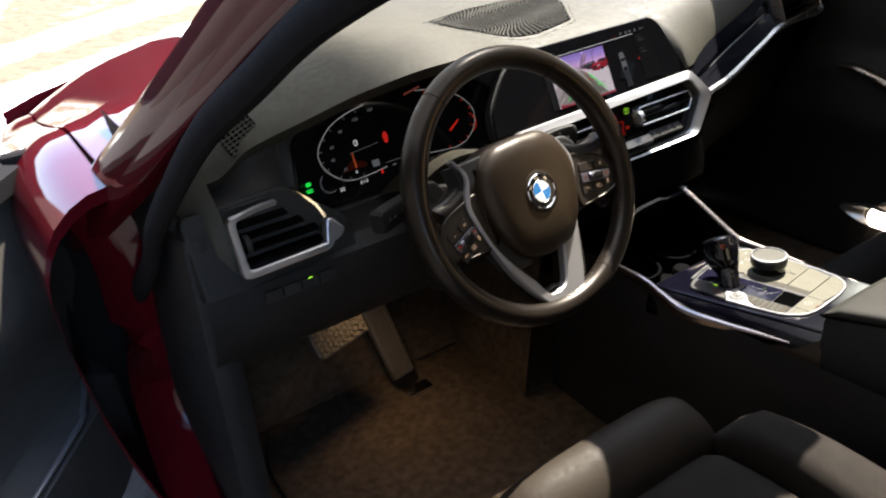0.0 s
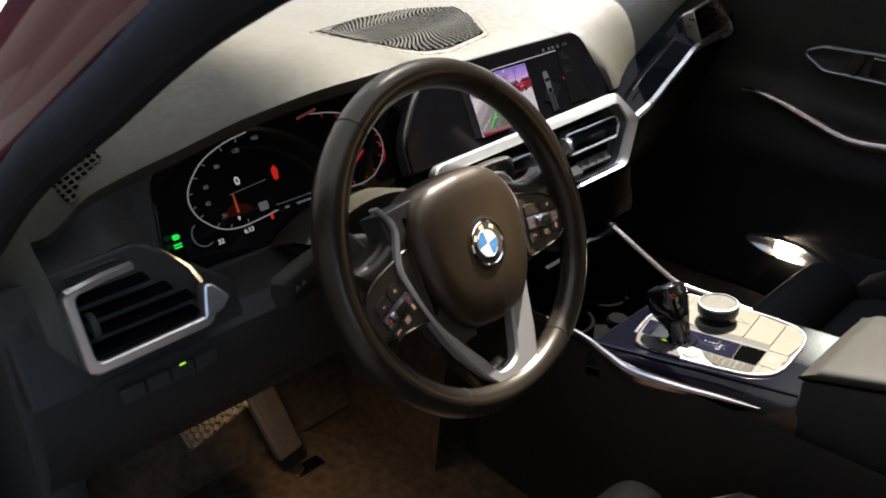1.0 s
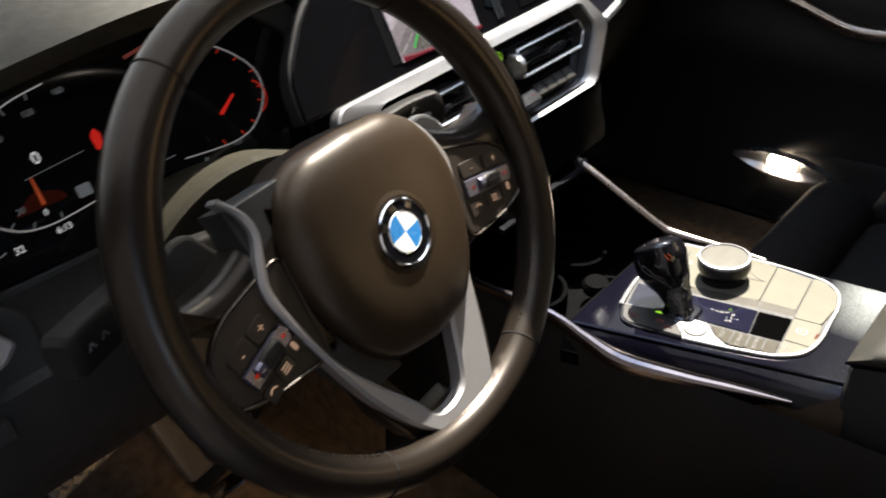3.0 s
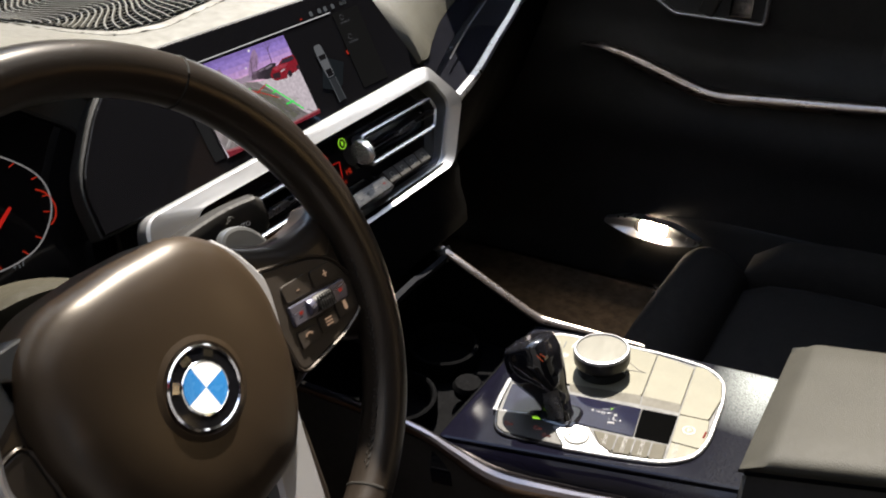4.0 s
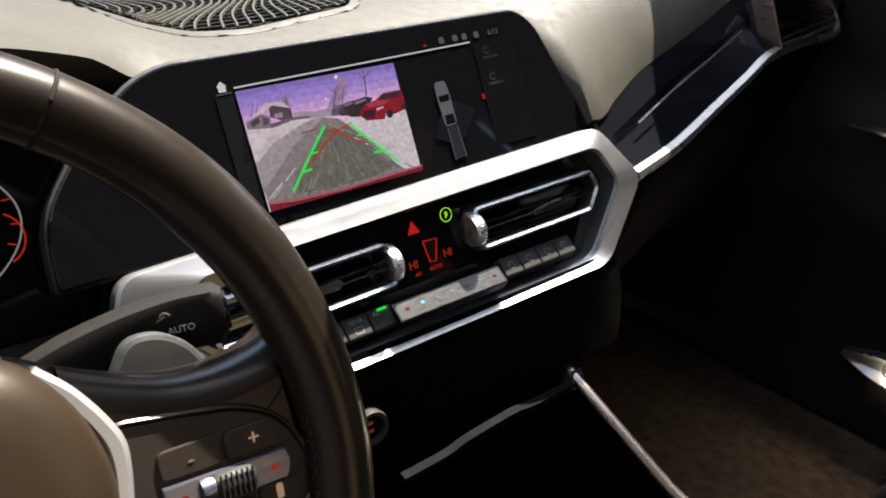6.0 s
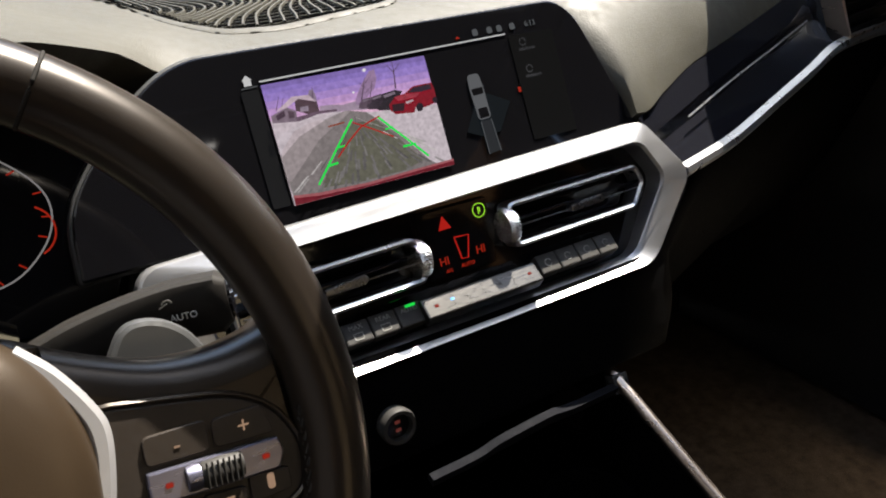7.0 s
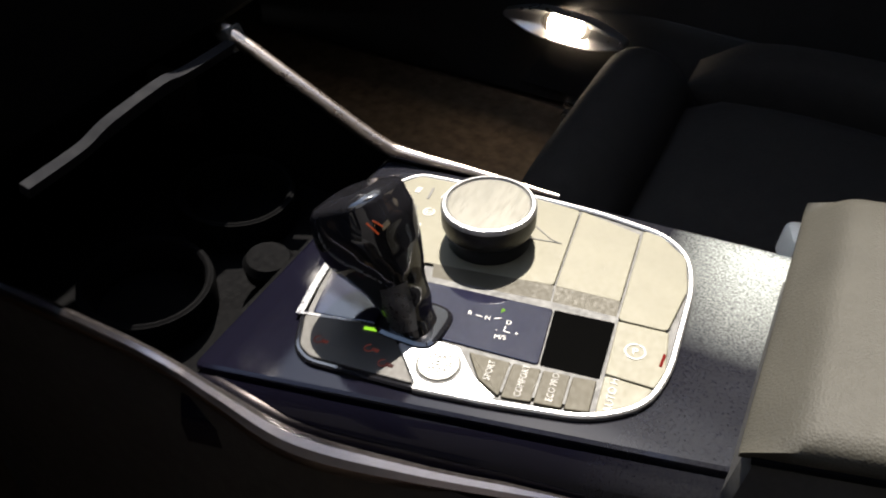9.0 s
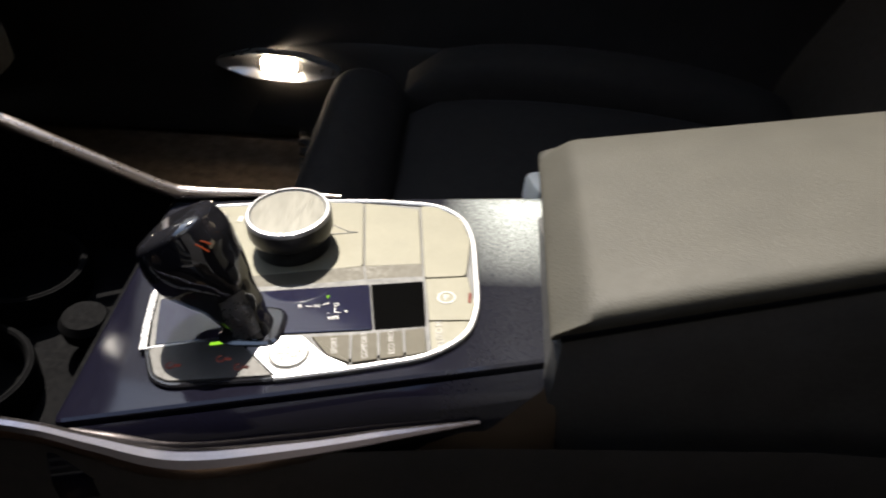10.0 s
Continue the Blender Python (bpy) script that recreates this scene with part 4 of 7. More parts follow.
# passenger side: silver line, gloss insert, glove compartment
LOWL = [(0.203, 0.195, 0.822), (0.290, 0.219, 0.823), (0.380, 0.243, 0.837), (0.440, 0.254, 0.853), (0.492, 0.263, 0.869), (0.575, 0.276, 0.871), (0.662, 0.285, 0.873)]
UPL = [(0.170, 0.214, 0.870), (0.28, 0.262, 0.886), (0.42, 0.303, 0.904), (0.535, 0.335, 0.922)]
low, upp = curve(LOWL[:5], 6), curve(UPL, 8)
part("trim_line", sweep(bmesh.new(), curve(LOWL + [(0.640, 0.318, 0.930)], 8), [(-0.005, -0.005), (-0.005, 0.003), (0.002, 0.006), (0.006, 0.003), (0.006, -0.004)], (0, -0.5, 0.85)), VENTM, dash, "satin silver trim line")
k = len(low)
rows = [[p + Vector((0, 0.004, 0.002)) for p in low], [a.lerp(b, 0.4) + Vector((0, 0.013, 0)) for a, b in zip(low, upp)], [a.lerp(b, 0.62) + Vector((0, 0.006, 0.001)) for a, b in zip(low, upp)], [p + Vector((0, 0.004, -0.002)) for p in upp]]
sheet("gloss_insert", rows, DUST_GLARE, dash, "gloss black trim insert", sharp=20)
part("gloss_crease", sweep(bmesh.new(), [a.lerp(b, 0.55) + Vector((0, 0.002, 0)) for a, b in list(zip(low, upp))[4:-3]], [(-0.001, 0), (0, 0.0015), (0.001, 0)], (0, -1, 0)), STEM, dash)
rows = []
for dz, dy in ((0.0, 0.004), (-0.012, 0.0), (-0.08, 0.022), (-0.18, 0.06), (-0.28, 0.12), (-0.30, 0.20)):
    rows.append([(x, y + dy, z - 0.004 + dz) for x, y, z in [(0.150, 0.165, 0.765)] + [tuple(p) for p in low[3:]] + [(0.66, 0.29, 0.872), (0.78, 0.34, 0.89)]])
# shade under the trim is put into this near-black colour
sheet("glove_compartment", rows, SHADE_BLACK, dash, "black glove compartment front with shade in its colour")
pv = basis((0.580, 0.290, 0.904), (0.985, 0.13, 0.03), (0, 0.50, 0.87))
po = rpoly([(-0.074, -0.034), (0.072, -0.034), (0.082, -0.022), (0.050, 0.034), (-0.060, 0.030)], 0.004, 3)
v = part("air_vent", band(bmesh.new(), po, inset(po, 0.0035), pv, -0.02, 0.004, 0.001), DULL, dash, "silver-edged outer air vent")
part("throat", slab(bmesh.new(), inset(po, 0.003), pv, -0.03, -0.02), MATTE, v)
for i in range(4):
    part("slat", block(bmesh.new(), (0.118 - 0.004 * i, 0.003, 0.014), pv @ pose(0.002 - 0.002 * i, -0.022 + 0.013 * i, -0.010, 25), 0.001), PIANO, v)

# driver's outer vent
LV = basis((-0.65, 0.17, 0.85), (1, 0, 0), (0, 0.41, 0.912))
lo = [(-0.070, 0.040), (-0.072, -0.042), (0.052, -0.040), (0.066, -0.020), (0.000, 0.046)]
li = [(-0.061, 0.033), (-0.062, -0.032), (0.048, -0.030), (0.057, -0.020), (-0.002, 0.037)]
a, b = rpoly(lo, [0.012, 0.012, 0.008, 0.004, 0.004], 4), rpoly(li, [0.008, 0.008, 0.005, 0.003, 0.003], 4)
# ring left open along the slanting edge
v = part("air_vent", band(bmesh.new(), a[:20], b[:20], LV, -0.010, 0.006, 0.002, closed=False), VENTD, dash, "silver-framed driver's air vent")
part("top_strip", sweep(bmesh.new(), [LV @ Vector((-0.066, 0.036, 0.002)), LV @ Vector((-0.03, 0.041, 0.002)), LV @ Vector((-0.002, 0.042, 0.000))], [(-0.003, -0.003), (-0.003, 0.004), (0.003, 0.004), (0.003, -0.003)], (0, -1, 0)), VENTD, v)
part("slant_strip", sweep(bmesh.new(), [LV @ Vector((0.022, 0.054, 0.002)), LV @ Vector((0.034, 0.041, 0.002)), LV @ Vector((0.049, 0.022, 0.002)), LV @ Vector((0.056, 0.003, 0.002))], [(-0.0015, -0.002), (-0.0015, 0.002), (0.0015, 0.002), (0.0015, -0.002)], (0, -1, 0), [0.9, 0.4, 1, 1.1]), CHROME, v, "bright slanting vent strip")
part("throat", slab(bmesh.new(), rpoly(li, 0.004, 4), LV, -0.03, -0.022), MATTE, v)
for i in range(4):
    part("slat", block(bmesh.new(), (0.108 - 0.016 * max(0, i - 1), 0.0035, 0.016), LV @ pose(-0.006 - 0.010 * max(0, i - 1), -0.022 + 0.016 * i, -0.012, 25), 0.001), SHADE_BLACK, v)
part("thumb_wheel", turned(bmesh.new(), [(0.0, -0.003), (0.013, -0.003), (0.014, 0), (0.013, 0.003), (0.0, 0.003)], LV @ pose(-0.052, 0.0, -0.008, 0, 90, 0), 24), BUTTON, v)
part("corner_cap", slab(bmesh.new(), rpoly([(0.044, -0.035), (0.068, -0.029), (0.078, -0.020), (0.064, -0.001), (0.055, 0.001)], 0.004, 3), LV, -0.01, 0.007, 0.003), VENTD, v, "silver corner cap")
part("vent_surround", slab(bmesh.new(), rpoly([(-0.12, 0.055), (-0.12, -0.060), (0.10, -0.060), (0.10, -0.01), (0.02, 0.060)], 0.01, 3), LV, -0.05, -0.024, 0.004), DASH_LOW, dash)
end = []
for z, y in ((0.945, 0.262), (0.912, 0.235), (0.885, 0.205), (0.85, 0.190), (0.80, 0.180), (0.70, 0.20)):
    end.append([(-0.72, y - 0.004, z), (-0.738, y + 0.003, z), (-0.752, y + 0.03, z), (-0.76, y + 0.12, z - 0.005), (-0.76, y + 0.3, z - 0.005)])
sheet("dash_end", end, DASH, dash, "grained end of the dashboard")
# light switches
lm = basis((-0.645, 0.160, 0.772), (1, 0, 0), (0, 0.10, 0.99))
for i in range(4):
    part("light_switch", block(bmesh.new(), (0.024, 0.016, 0.008), lm @ pose(-0.04 + 0.026 * i, 0, 0), 0.0015), BUTTON, dash)
flat("switch_light", [(-0.003, -0.001), (0.003, -0.001), (0.003, 0.001), (-0.003, 0.001)], lm @ pose(0.012, 0.0085, 0.0045), G_LIME, dash)

# ---- instrument cluster ----
cluster = thing("instrument_cluster", (-0.41, 0.27, 0.86), "digital instrument cluster lit in red and white", "instrument panel")
MC = basis((-0.37, 0.28, 0.89), (1, 0, 0), (0, 0.42, 0.907))
cg = rpoly([(-0.225, -0.078), (0.130, -0.085), (0.150, 0.020), (0.08, 0.078), (-0.10, 0.078), (-0.205, 0.030)], 0.015, 4)
part("glass", slab(bmesh.new(), cg, MC, -0.012, 0.0, 0.002), GLASSBLK, cluster, "black glass instrument screen")
part("surround", band(bmesh.new(), inset(cg, -0.030), inset(cg, -0.001), MC, -0.012, 0.002, 0.002), MATTE, cluster)
CF = MC @ Matrix.Translation((0, 0, 0.0003))
lg = [tuple(p) for p in curve([(q[0], q[1], 0) for q in [(-0.080, 0.050), (-0.110, 0.045), (-0.140, 0.034), (-0.160, 0.018), (-0.171, 0.002), (-0.172, -0.014), (-0.164, -0.030), (-0.146, -0.045), (-0.125, -0.050), (-0.100, -0.049), (-0.072, -0.046)]], 4)]
lg = [(p[0], p[1]) for p in lg]
line("dial_outline", lg, 0.0011, CF, glow("dial_edge", (0.9, 0.85, 0.85), 0.20), cluster)
rg = [(-0.082 - p[0] + 0.012, p[1]) for p in lg]
line("dial_outline", rg, 0.0011, CF, glow("dial_edge_far", (0.9, 0.85, 0.85), 0.16), cluster)
for k in range(10):
    q0 = Vector(lg[2 + k * (len(lg) - 5) // 10])
    c = Vector((-0.105, 0.0))
    d = (c - q0).normalized()
    line("dial_tick", [tuple(q0 + d * 0.001), tuple(q0 + d * 0.006)], 0.0009, CF, G_DIM, cluster)
    q1 = Vector((-0.070 - q0.x, q0.y))
    d1 = (Vector((0.035, 0.0)) - q1).normalized()
    line("dial_tick", [tuple(q1 + d1 * 0.001), tuple(q1 + d1 * 0.006)], 0.0009, CF, G_DRED, cluster)
for tx, x, y in (("160", -0.072, 0.041), ("120", -0.100, 0.033), ("80", -0.128, 0.022), ("60", -0.148, 0.004), ("40", -0.152, -0.014), ("20", -0.138, -0.032), ("0", -0.122, -0.040)):
    words("dial_number", tx, 0.0065, CF @ pose(x, y, 0), G_DIM if tx != "0" else G_WHITE, cluster)
words("speed", "0", 0.0135, CF @ pose(-0.110, 0.0, 0), G_WHITE, cluster)
line("speed_rule", [(-0.125, -0.012), (-0.075, -0.008)], 0.0006, CF, G_DIM, cluster)
flat("needle", [(-0.122, -0.034), (-0.119, -0.034), (-0.1195, -0.012), (-0.121, -0.012)], CF, G_ORANGE, cluster)
flat("needle_glow", rpoly([(-0.145, -0.036), (-0.10, -0.036), (-0.105, -0.028), (-0.125, -0.022)], 0.005, 3), CF, glow("needle_halo", (1, 0.12, 0.04), 0.010), cluster, -0.0002)
flat("belt_sign", rpoly([(-0.064, -0.012), (-0.058, -0.012), (-0.056, 0.0), (-0.060, 0.006), (-0.065, 0.0)], 0.002, 2), CF, G_RED, cluster)
line("small_dial", arc(-0.168, -0.043, 0.014, 120, 300, 10), 0.0010, CF, G_DIM, cluster)
words("readout", "6:13", 0.0075, CF @ pose(-0.115, -0.0565, 0), G_WHITE, cluster)
words("readout", "32", 0.0080, CF @ pose(-0.152, -0.0580, 0), G_WHITE, cluster)
flat("small_sign", rpoly([(-0.094, -0.041), (-0.082, -0.041), (-0.082, -0.031), (-0.094, -0.031)], 0.001, 1), CF, G_DIM, cluster)
flat("small_sign", rpoly([(-0.084, -0.054), (-0.080, -0.054), (-0.080, -0.047), (-0.084, -0.047)], 0.001, 1), CF, G_RED, cluster)
line("tray_line", [(-0.072, -0.040), (-0.040, -0.040), (-0.005, -0.040)], 0.0007, CF, G_DIM, cluster)
for x in (-0.062, -0.045, -0.038, -0.031):
    flat("text_bar", [(x, -0.0475), (x + 0.006, -0.0475), (x + 0.006, -0.045), (x, -0.045)], CF, G_DIM, cluster)
flat("fuel_red", rpoly([(-0.010, 0.050), (0.020, 0.0555), (0.020, 0.0525), (-0.010, 0.047)], 0.0005, 1), CF, G_FAINT, cluster)
flat("needle", [(0.050, -0.022), (0.070, -0.010), (0.071, -0.012), (0.052, -0.025)], CF, G_RED, cluster)
line("small_dial", arc(0.086, -0.020, 0.016, -70, 60, 10), 0.0012, CF, G_DRED, cluster)
words("readout", "+17", 0.0065, CF @ pose(0.055, -0.052, 0), G_DIM, cluster)
words("readout", "P", 0.0070, CF @ pose(0.020, -0.055, 0), G_DIM, cluster)
tl_ = basis((-0.575, 0.252, 0.857), (1, 0, 0), (0, 0.42, 0.907))
flat("light_telltale", rpoly([(-0.003, 0.003), (0.004, 0.003), (0.0055, 0.006), (0.004, 0.009), (-0.003, 0.009)], 0.002, 2), tl_, G_GREEN, cluster)
for y in (-0.001, -0.004):
    flat("light_telltale", [(-0.004, y - 0.002), (0.005, y - 0.002), (0.005, y), (-0.004, y)], tl_, G_GREEN, cluster)

# ---- centre display ----
display = thing("centre_display", (0, 0.24, 0.86), "wide black touch screen showing a reversing camera picture", "screen")
MD = basis((0, 0.225, 0.865), (1, 0, 0), (0, 0.455, 0.890))
do = rpoly([(0.178, -0.012), (0.173, 0.0), (0.137, 0.094), (0.120, 0.1075), (-0.170, 0.1065), (-0.190, 0.100), (-0.222, 0.078), (-0.262, 0.030), (-0.265, -0.012)], [0.002, 0.003, 0.010, 0.010, 0.012, 0.012, 0.02, 0.02, 0.002], 4)
part("housing", slab(bmesh.new(), inset(do, -0.002), MD, -0.020, -0.003, 0.002), MATTE, display)
part("glass", slab(bmesh.new(), do, MD, -0.004, 0.0, 0.0015), GLASSBLK, display, "black display glass")
DF = MD @ Matrix.Translation((0, 0, 0.0002))


def speckle(m):
    """Uneven brightness, as in a camera picture."""
    n, l = m.node_tree.nodes, m.node_tree.links
    tc, ns, mr = n.new("ShaderNodeTexCoord"), n.new("ShaderNodeTexNoise"), n.new("ShaderNodeMapRange")
    ns.inputs["Scale"].default_value, ns.inputs["Detail"].default_value = 300, 3
    l.new(tc.outputs["Object"], ns.inputs["Vector"])
    p = n["Principled BSDF"].inputs["Emission Strength"]
    mr.inputs["From Min"].default_value, mr.inputs["From Max"].default_value = 0.3, 0.7
    mr.inputs["To Min"].default_value, mr.inputs["To Max"].default_value = p.default_value * 0.78, p.default_value * 1.12
    l.new(ns.outputs["Fac"], mr.inputs["Value"])
    l.new(mr.outputs[0], p)
    return m


def shot(name, pts, colour, layer, power=1.0):
    flat(name, [(-0.129 + 0.1235 * u, 0.001 + 0.081 * v) for u, v in pts], DF, speckle(glow(name, colour, power)), display, 0.0003 * layer, 0.0002)


SKYS = ((0.56, 0.66, (0.88, 0.55, 0.74)), (0.66, 0.74, (0.74, 0.44, 0.72)), (0.74, 0.80, (0.60, 0.36, 0.70)), (0.80, 0.86, (0.46, 0.29, 0.68)), (0.86, 0.92, (0.36, 0.24, 0.66)), (0.92, 0.96, (0.31, 0.21, 0.62)), (0.96, 1.0, (0.25, 0.17, 0.50)))
for v0, v1, col in SKYS:
    shot("picture_sky", [(0, v0), (1, v0), (1, v1), (0, v1)], col, 1, 0.62)
shot("picture_snow", [(0.0, 0.704), (0.062, 0.702), (0.375, 0.674), (0.588, 0.608), (1.0, 0.56), (1.0, 0.0), (0.0, 0.0), (0.0, 0.527)], (0.70, 0.61, 0.66), 2, 0.58)
shot("picture_road", [(0.429, 0.667), (0.543, 0.622), (0.612, 0.527), (0.735, 0.327), (0.857, 0.094), (0.927, 0.013), (0.44, 0.006), (0.009, 0.047), (0.0, 0.204), (0.0, 0.416), (0.138, 0.553), (0.293, 0.628)], (0.3, 0.26, 0.26), 3, 0.52)
shot("picture_road_edge", [(0.429, 0.667), (0.453, 0.649), (0.229, 0.472), (0.019, 0.195), (0.0, 0.204), (0.0, 0.416), (0.138, 0.553), (0.293, 0.628)], (0.46, 0.39, 0.4), 4, 0.5)
shot("picture_road_near", [(0.445, 0.554), (0.594, 0.533), (0.697, 0.34), (0.818, 0.108), (0.686, 0.06), (0.411, 0.057), (0.166, 0.087), (0.313, 0.341)], (0.17, 0.165, 0.125), 4, 0.55)
shot("picture_kerb_snow", [(0.016, 0.458), (0.002, 0.401), (0.125, 0.533), (0.292, 0.621), (0.243, 0.644), (0.109, 0.588)], (0.74, 0.62, 0.66), 5, 0.52)
rng = random.Random(5)
for k in range(110):
    q = rng.random() ** 0.7
    a, vv_ = -0.75 + 1.7 * rng.random(), 0.60 * (1 - q)
    u0, u1 = 0.47 + a * q * 0.75, 0.47 + a * (q * 0.75 + 0.11)
    if 0.01 < u0 < 0.98 and 0.01 < u1 < 0.98:
        lum = rng.uniform(0.13, 0.28) if abs(a) < 0.62 else rng.uniform(0.40, 0.85)
        w = 0.002 + 0.006 * q
        shot("picture_rut", [(u0 - w, vv_), (u0 + w, vv_), (u1 + w * 1.3, max(0.0, vv_ - 0.088)), (u1 - w * 1.2, max(0.0, vv_ - 0.088))], (lum, lum * 0.93, lum * 0.92), 5, 0.5)
shot("picture_tree_line", [(0.277, 0.684), (0.288, 0.744), (0.35, 0.737), (0.419, 0.716), (0.495, 0.724), (0.569, 0.71), (0.555, 0.636), (0.428, 0.663)], (0.5, 0.38, 0.5), 5, 0.5)
shot("picture_house", [(0.156, 0.84), (0.202, 0.852), (0.277, 0.78), (0.276, 0.697), (0.224, 0.688), (0.147, 0.744)], (0.13, 0.08, 0.1), 6, 0.5)
shot("picture_snow_roof", [(0.036, 0.764), (0.143, 0.862), (0.237, 0.851), (0.272, 0.786), (0.176, 0.835), (0.102, 0.783)], (0.78, 0.6, 0.7), 7, 0.5)
shot("picture_house_front", [(0.005, 0.74), (0.103, 0.787), (0.147, 0.744), (0.14, 0.657), (0.02, 0.661), (0.004, 0.684)], (0.30, 0.22, 0.28), 6, 0.5)
shot("picture_house_window", [(0.031, 0.736), (0.082, 0.765), (0.082, 0.72), (0.034, 0.696)], (0.1, 0.06, 0.09), 7, 0.5)
shot("picture_house_window", [(0.103, 0.758), (0.134, 0.739), (0.129, 0.693), (0.098, 0.695)], (0.14, 0.09, 0.12), 7, 0.5)
shot("picture_house_window", [(0.174, 0.766), (0.221, 0.764), (0.216, 0.723), (0.17, 0.727)], (0.42, 0.33, 0.42), 7, 0.5)
shot("picture_hedge", [(0.139, 0.653), (0.267, 0.682), (0.375, 0.674), (0.378, 0.691), (0.272, 0.706), (0.137, 0.691)], (0.22, 0.14, 0.2), 7, 0.45)
shot("picture_snow_bank", [(0.0, 0.65), (0.007, 0.68), (0.156, 0.652), (0.266, 0.672), (0.374, 0.669), (0.277, 0.638), (0.095, 0.605), (0.0, 0.588)], (0.82, 0.7, 0.76), 8, 0.5)
shot("picture_car_dark", [(0.507, 0.664), (0.517, 0.698), (0.541, 0.725), (0.584, 0.732), (0.607, 0.719), (0.584, 0.683), (0.553, 0.644), (0.515, 0.653)], (0.16, 0.11, 0.15), 6, 0.5)
shot("picture_car_window", [(0.539, 0.717), (0.581, 0.724), (0.583, 0.712), (0.543, 0.704)], (0.34, 0.26, 0.34), 7, 0.4)
shot("picture_car_dark", [(0.554, 0.65), (0.566, 0.697), (0.601, 0.733), (0.661, 0.743), (0.693, 0.726), (0.66, 0.676), (0.618, 0.622), (0.565, 0.634)], (0.07, 0.05, 0.07), 6, 0.5)
shot("picture_car_window", [(0.599, 0.722), (0.656, 0.733), (0.659, 0.716), (0.604, 0.705)], (0.34, 0.26, 0.34), 7, 0.4)
shot("picture_car_dark", [(0.607, 0.628), (0.623, 0.691), (0.671, 0.74), (0.752, 0.753), (0.796, 0.73), (0.752, 0.663), (0.695, 0.591), (0.623, 0.607)], (0.04, 0.03, 0.04), 6, 0.5)
shot("picture_car_window", [(0.668, 0.725), (0.746, 0.739), (0.749, 0.717), (0.676, 0.702)], (0.34, 0.26, 0.34), 7, 0.4)
shot("picture_car_red", [(0.691, 0.634), (0.741, 0.693), (0.807, 0.705), (0.869, 0.752), (0.993, 0.752), (1.0, 0.69), (0.999, 0.579), (0.941, 0.558), (0.909, 0.552), (0.852, 0.569), (0.836, 0.526), (0.718, 0.546), (0.69, 0.587)], (0.30, 0.012, 0.026), 7, 0.55)
shot("picture_car_hood", [(0.733, 0.69), (0.807, 0.7), (0.901, 0.684), (0.875, 0.654), (0.754, 0.652)], (0.50, 0.055, 0.085), 8, 0.5)
shot("picture_car_window", [(0.824, 0.706), (0.871, 0.741), (0.982, 0.741), (0.983, 0.698), (0.913, 0.691)], (0.05, 0.03, 0.05), 8, 0.5)
shot("picture_car_grille", [(0.71, 0.633), (0.789, 0.626), (0.773, 0.561), (0.703, 0.572)], (0.05, 0.02, 0.03), 8, 0.5)
shot("picture_car_lamp", [(0.798, 0.634), (0.848, 0.64), (0.849, 0.624), (0.799, 0.612)], (0.8, 0.6, 0.66), 8, 0.4)
shot("picture_wheel", [(0.899, 0.555), (0.887, 0.53), (0.868, 0.524), (0.854, 0.54), (0.852, 0.569), (0.864, 0.594), (0.882, 0.6), (0.897, 0.584)], (0.03, 0.02, 0.03), 9, 0.5)
shot("picture_wheel", [(1.0, 0.589), (0.994, 0.57), (0.98, 0.566), (0.969, 0.578), (0.968, 0.599), (0.976, 0.618), (0.99, 0.623), (1.0, 0.611)], (0.03, 0.02, 0.03), 9, 0.5)
shot("picture_bumper", [(0.0, 0.0), (0.001, 0.081), (0.151, 0.054), (0.445, 0.036), (0.724, 0.046), (1.0, 0.053), (1.0, 0.0)], (0.24, 0.02, 0.035), 9, 0.5)
shot("picture_bumper_edge", [(0.001, 0.081), (0.151, 0.054), (0.445, 0.036), (0.724, 0.046), (1.0, 0.053), (1.0, 0.034), (0.72, 0.026), (0.441, 0.013), (0.147, 0.03), (0.004, 0.059)], (0.55, 0.16, 0.18), 10, 0.45)
shot("picture_tree", [(0.49, 0.695), (0.52, 0.776), (0.568, 0.865), (0.628, 0.952), (0.661, 0.961), (0.661, 0.878), (0.63, 0.796), (0.579, 0.746), (0.541, 0.685)], (0.44, 0.28, 0.48), 5, 0.5)
shot("picture_tree", [(0.234, 0.837), (0.253, 0.891), (0.274, 0.89), (0.28, 0.829), (0.278, 0.779)], (0.4, 0.3, 0.42), 5, 0.45)
shot("picture_branch", [(0.754, 0.761), (0.764, 0.758), (0.782, 0.937), (0.778, 0.938)], (0.15, 0.09, 0.15), 6, 0.5)
shot("picture_branch", [(0.772, 0.9), (0.778, 0.899), (0.744, 0.973), (0.742, 0.974)], (0.15, 0.09, 0.15), 6, 0.5)
shot("picture_branch", [(0.776, 0.912), (0.782, 0.911), (0.822, 0.966), (0.82, 0.967)], (0.15, 0.09, 0.15), 6, 0.5)
shot("picture_branch", [(0.778, 0.93), (0.782, 0.929), (0.778, 0.998), (0.776, 0.999)], (0.15, 0.09, 0.15), 6, 0.5)
shot("picture_branch", [(0.749, 0.964), (0.753, 0.963), (0.722, 0.961), (0.72, 0.961)], (0.15, 0.09, 0.15), 6, 0.5)
shot("picture_branch", [(0.523, 0.69), (0.53, 0.688), (0.589, 0.898), (0.586, 0.899)], (0.15, 0.09, 0.15), 6, 0.5)
shot("picture_branch", [(0.572, 0.825), (0.577, 0.824), (0.546, 0.871), (0.544, 0.872)], (0.15, 0.09, 0.15), 6, 0.5)
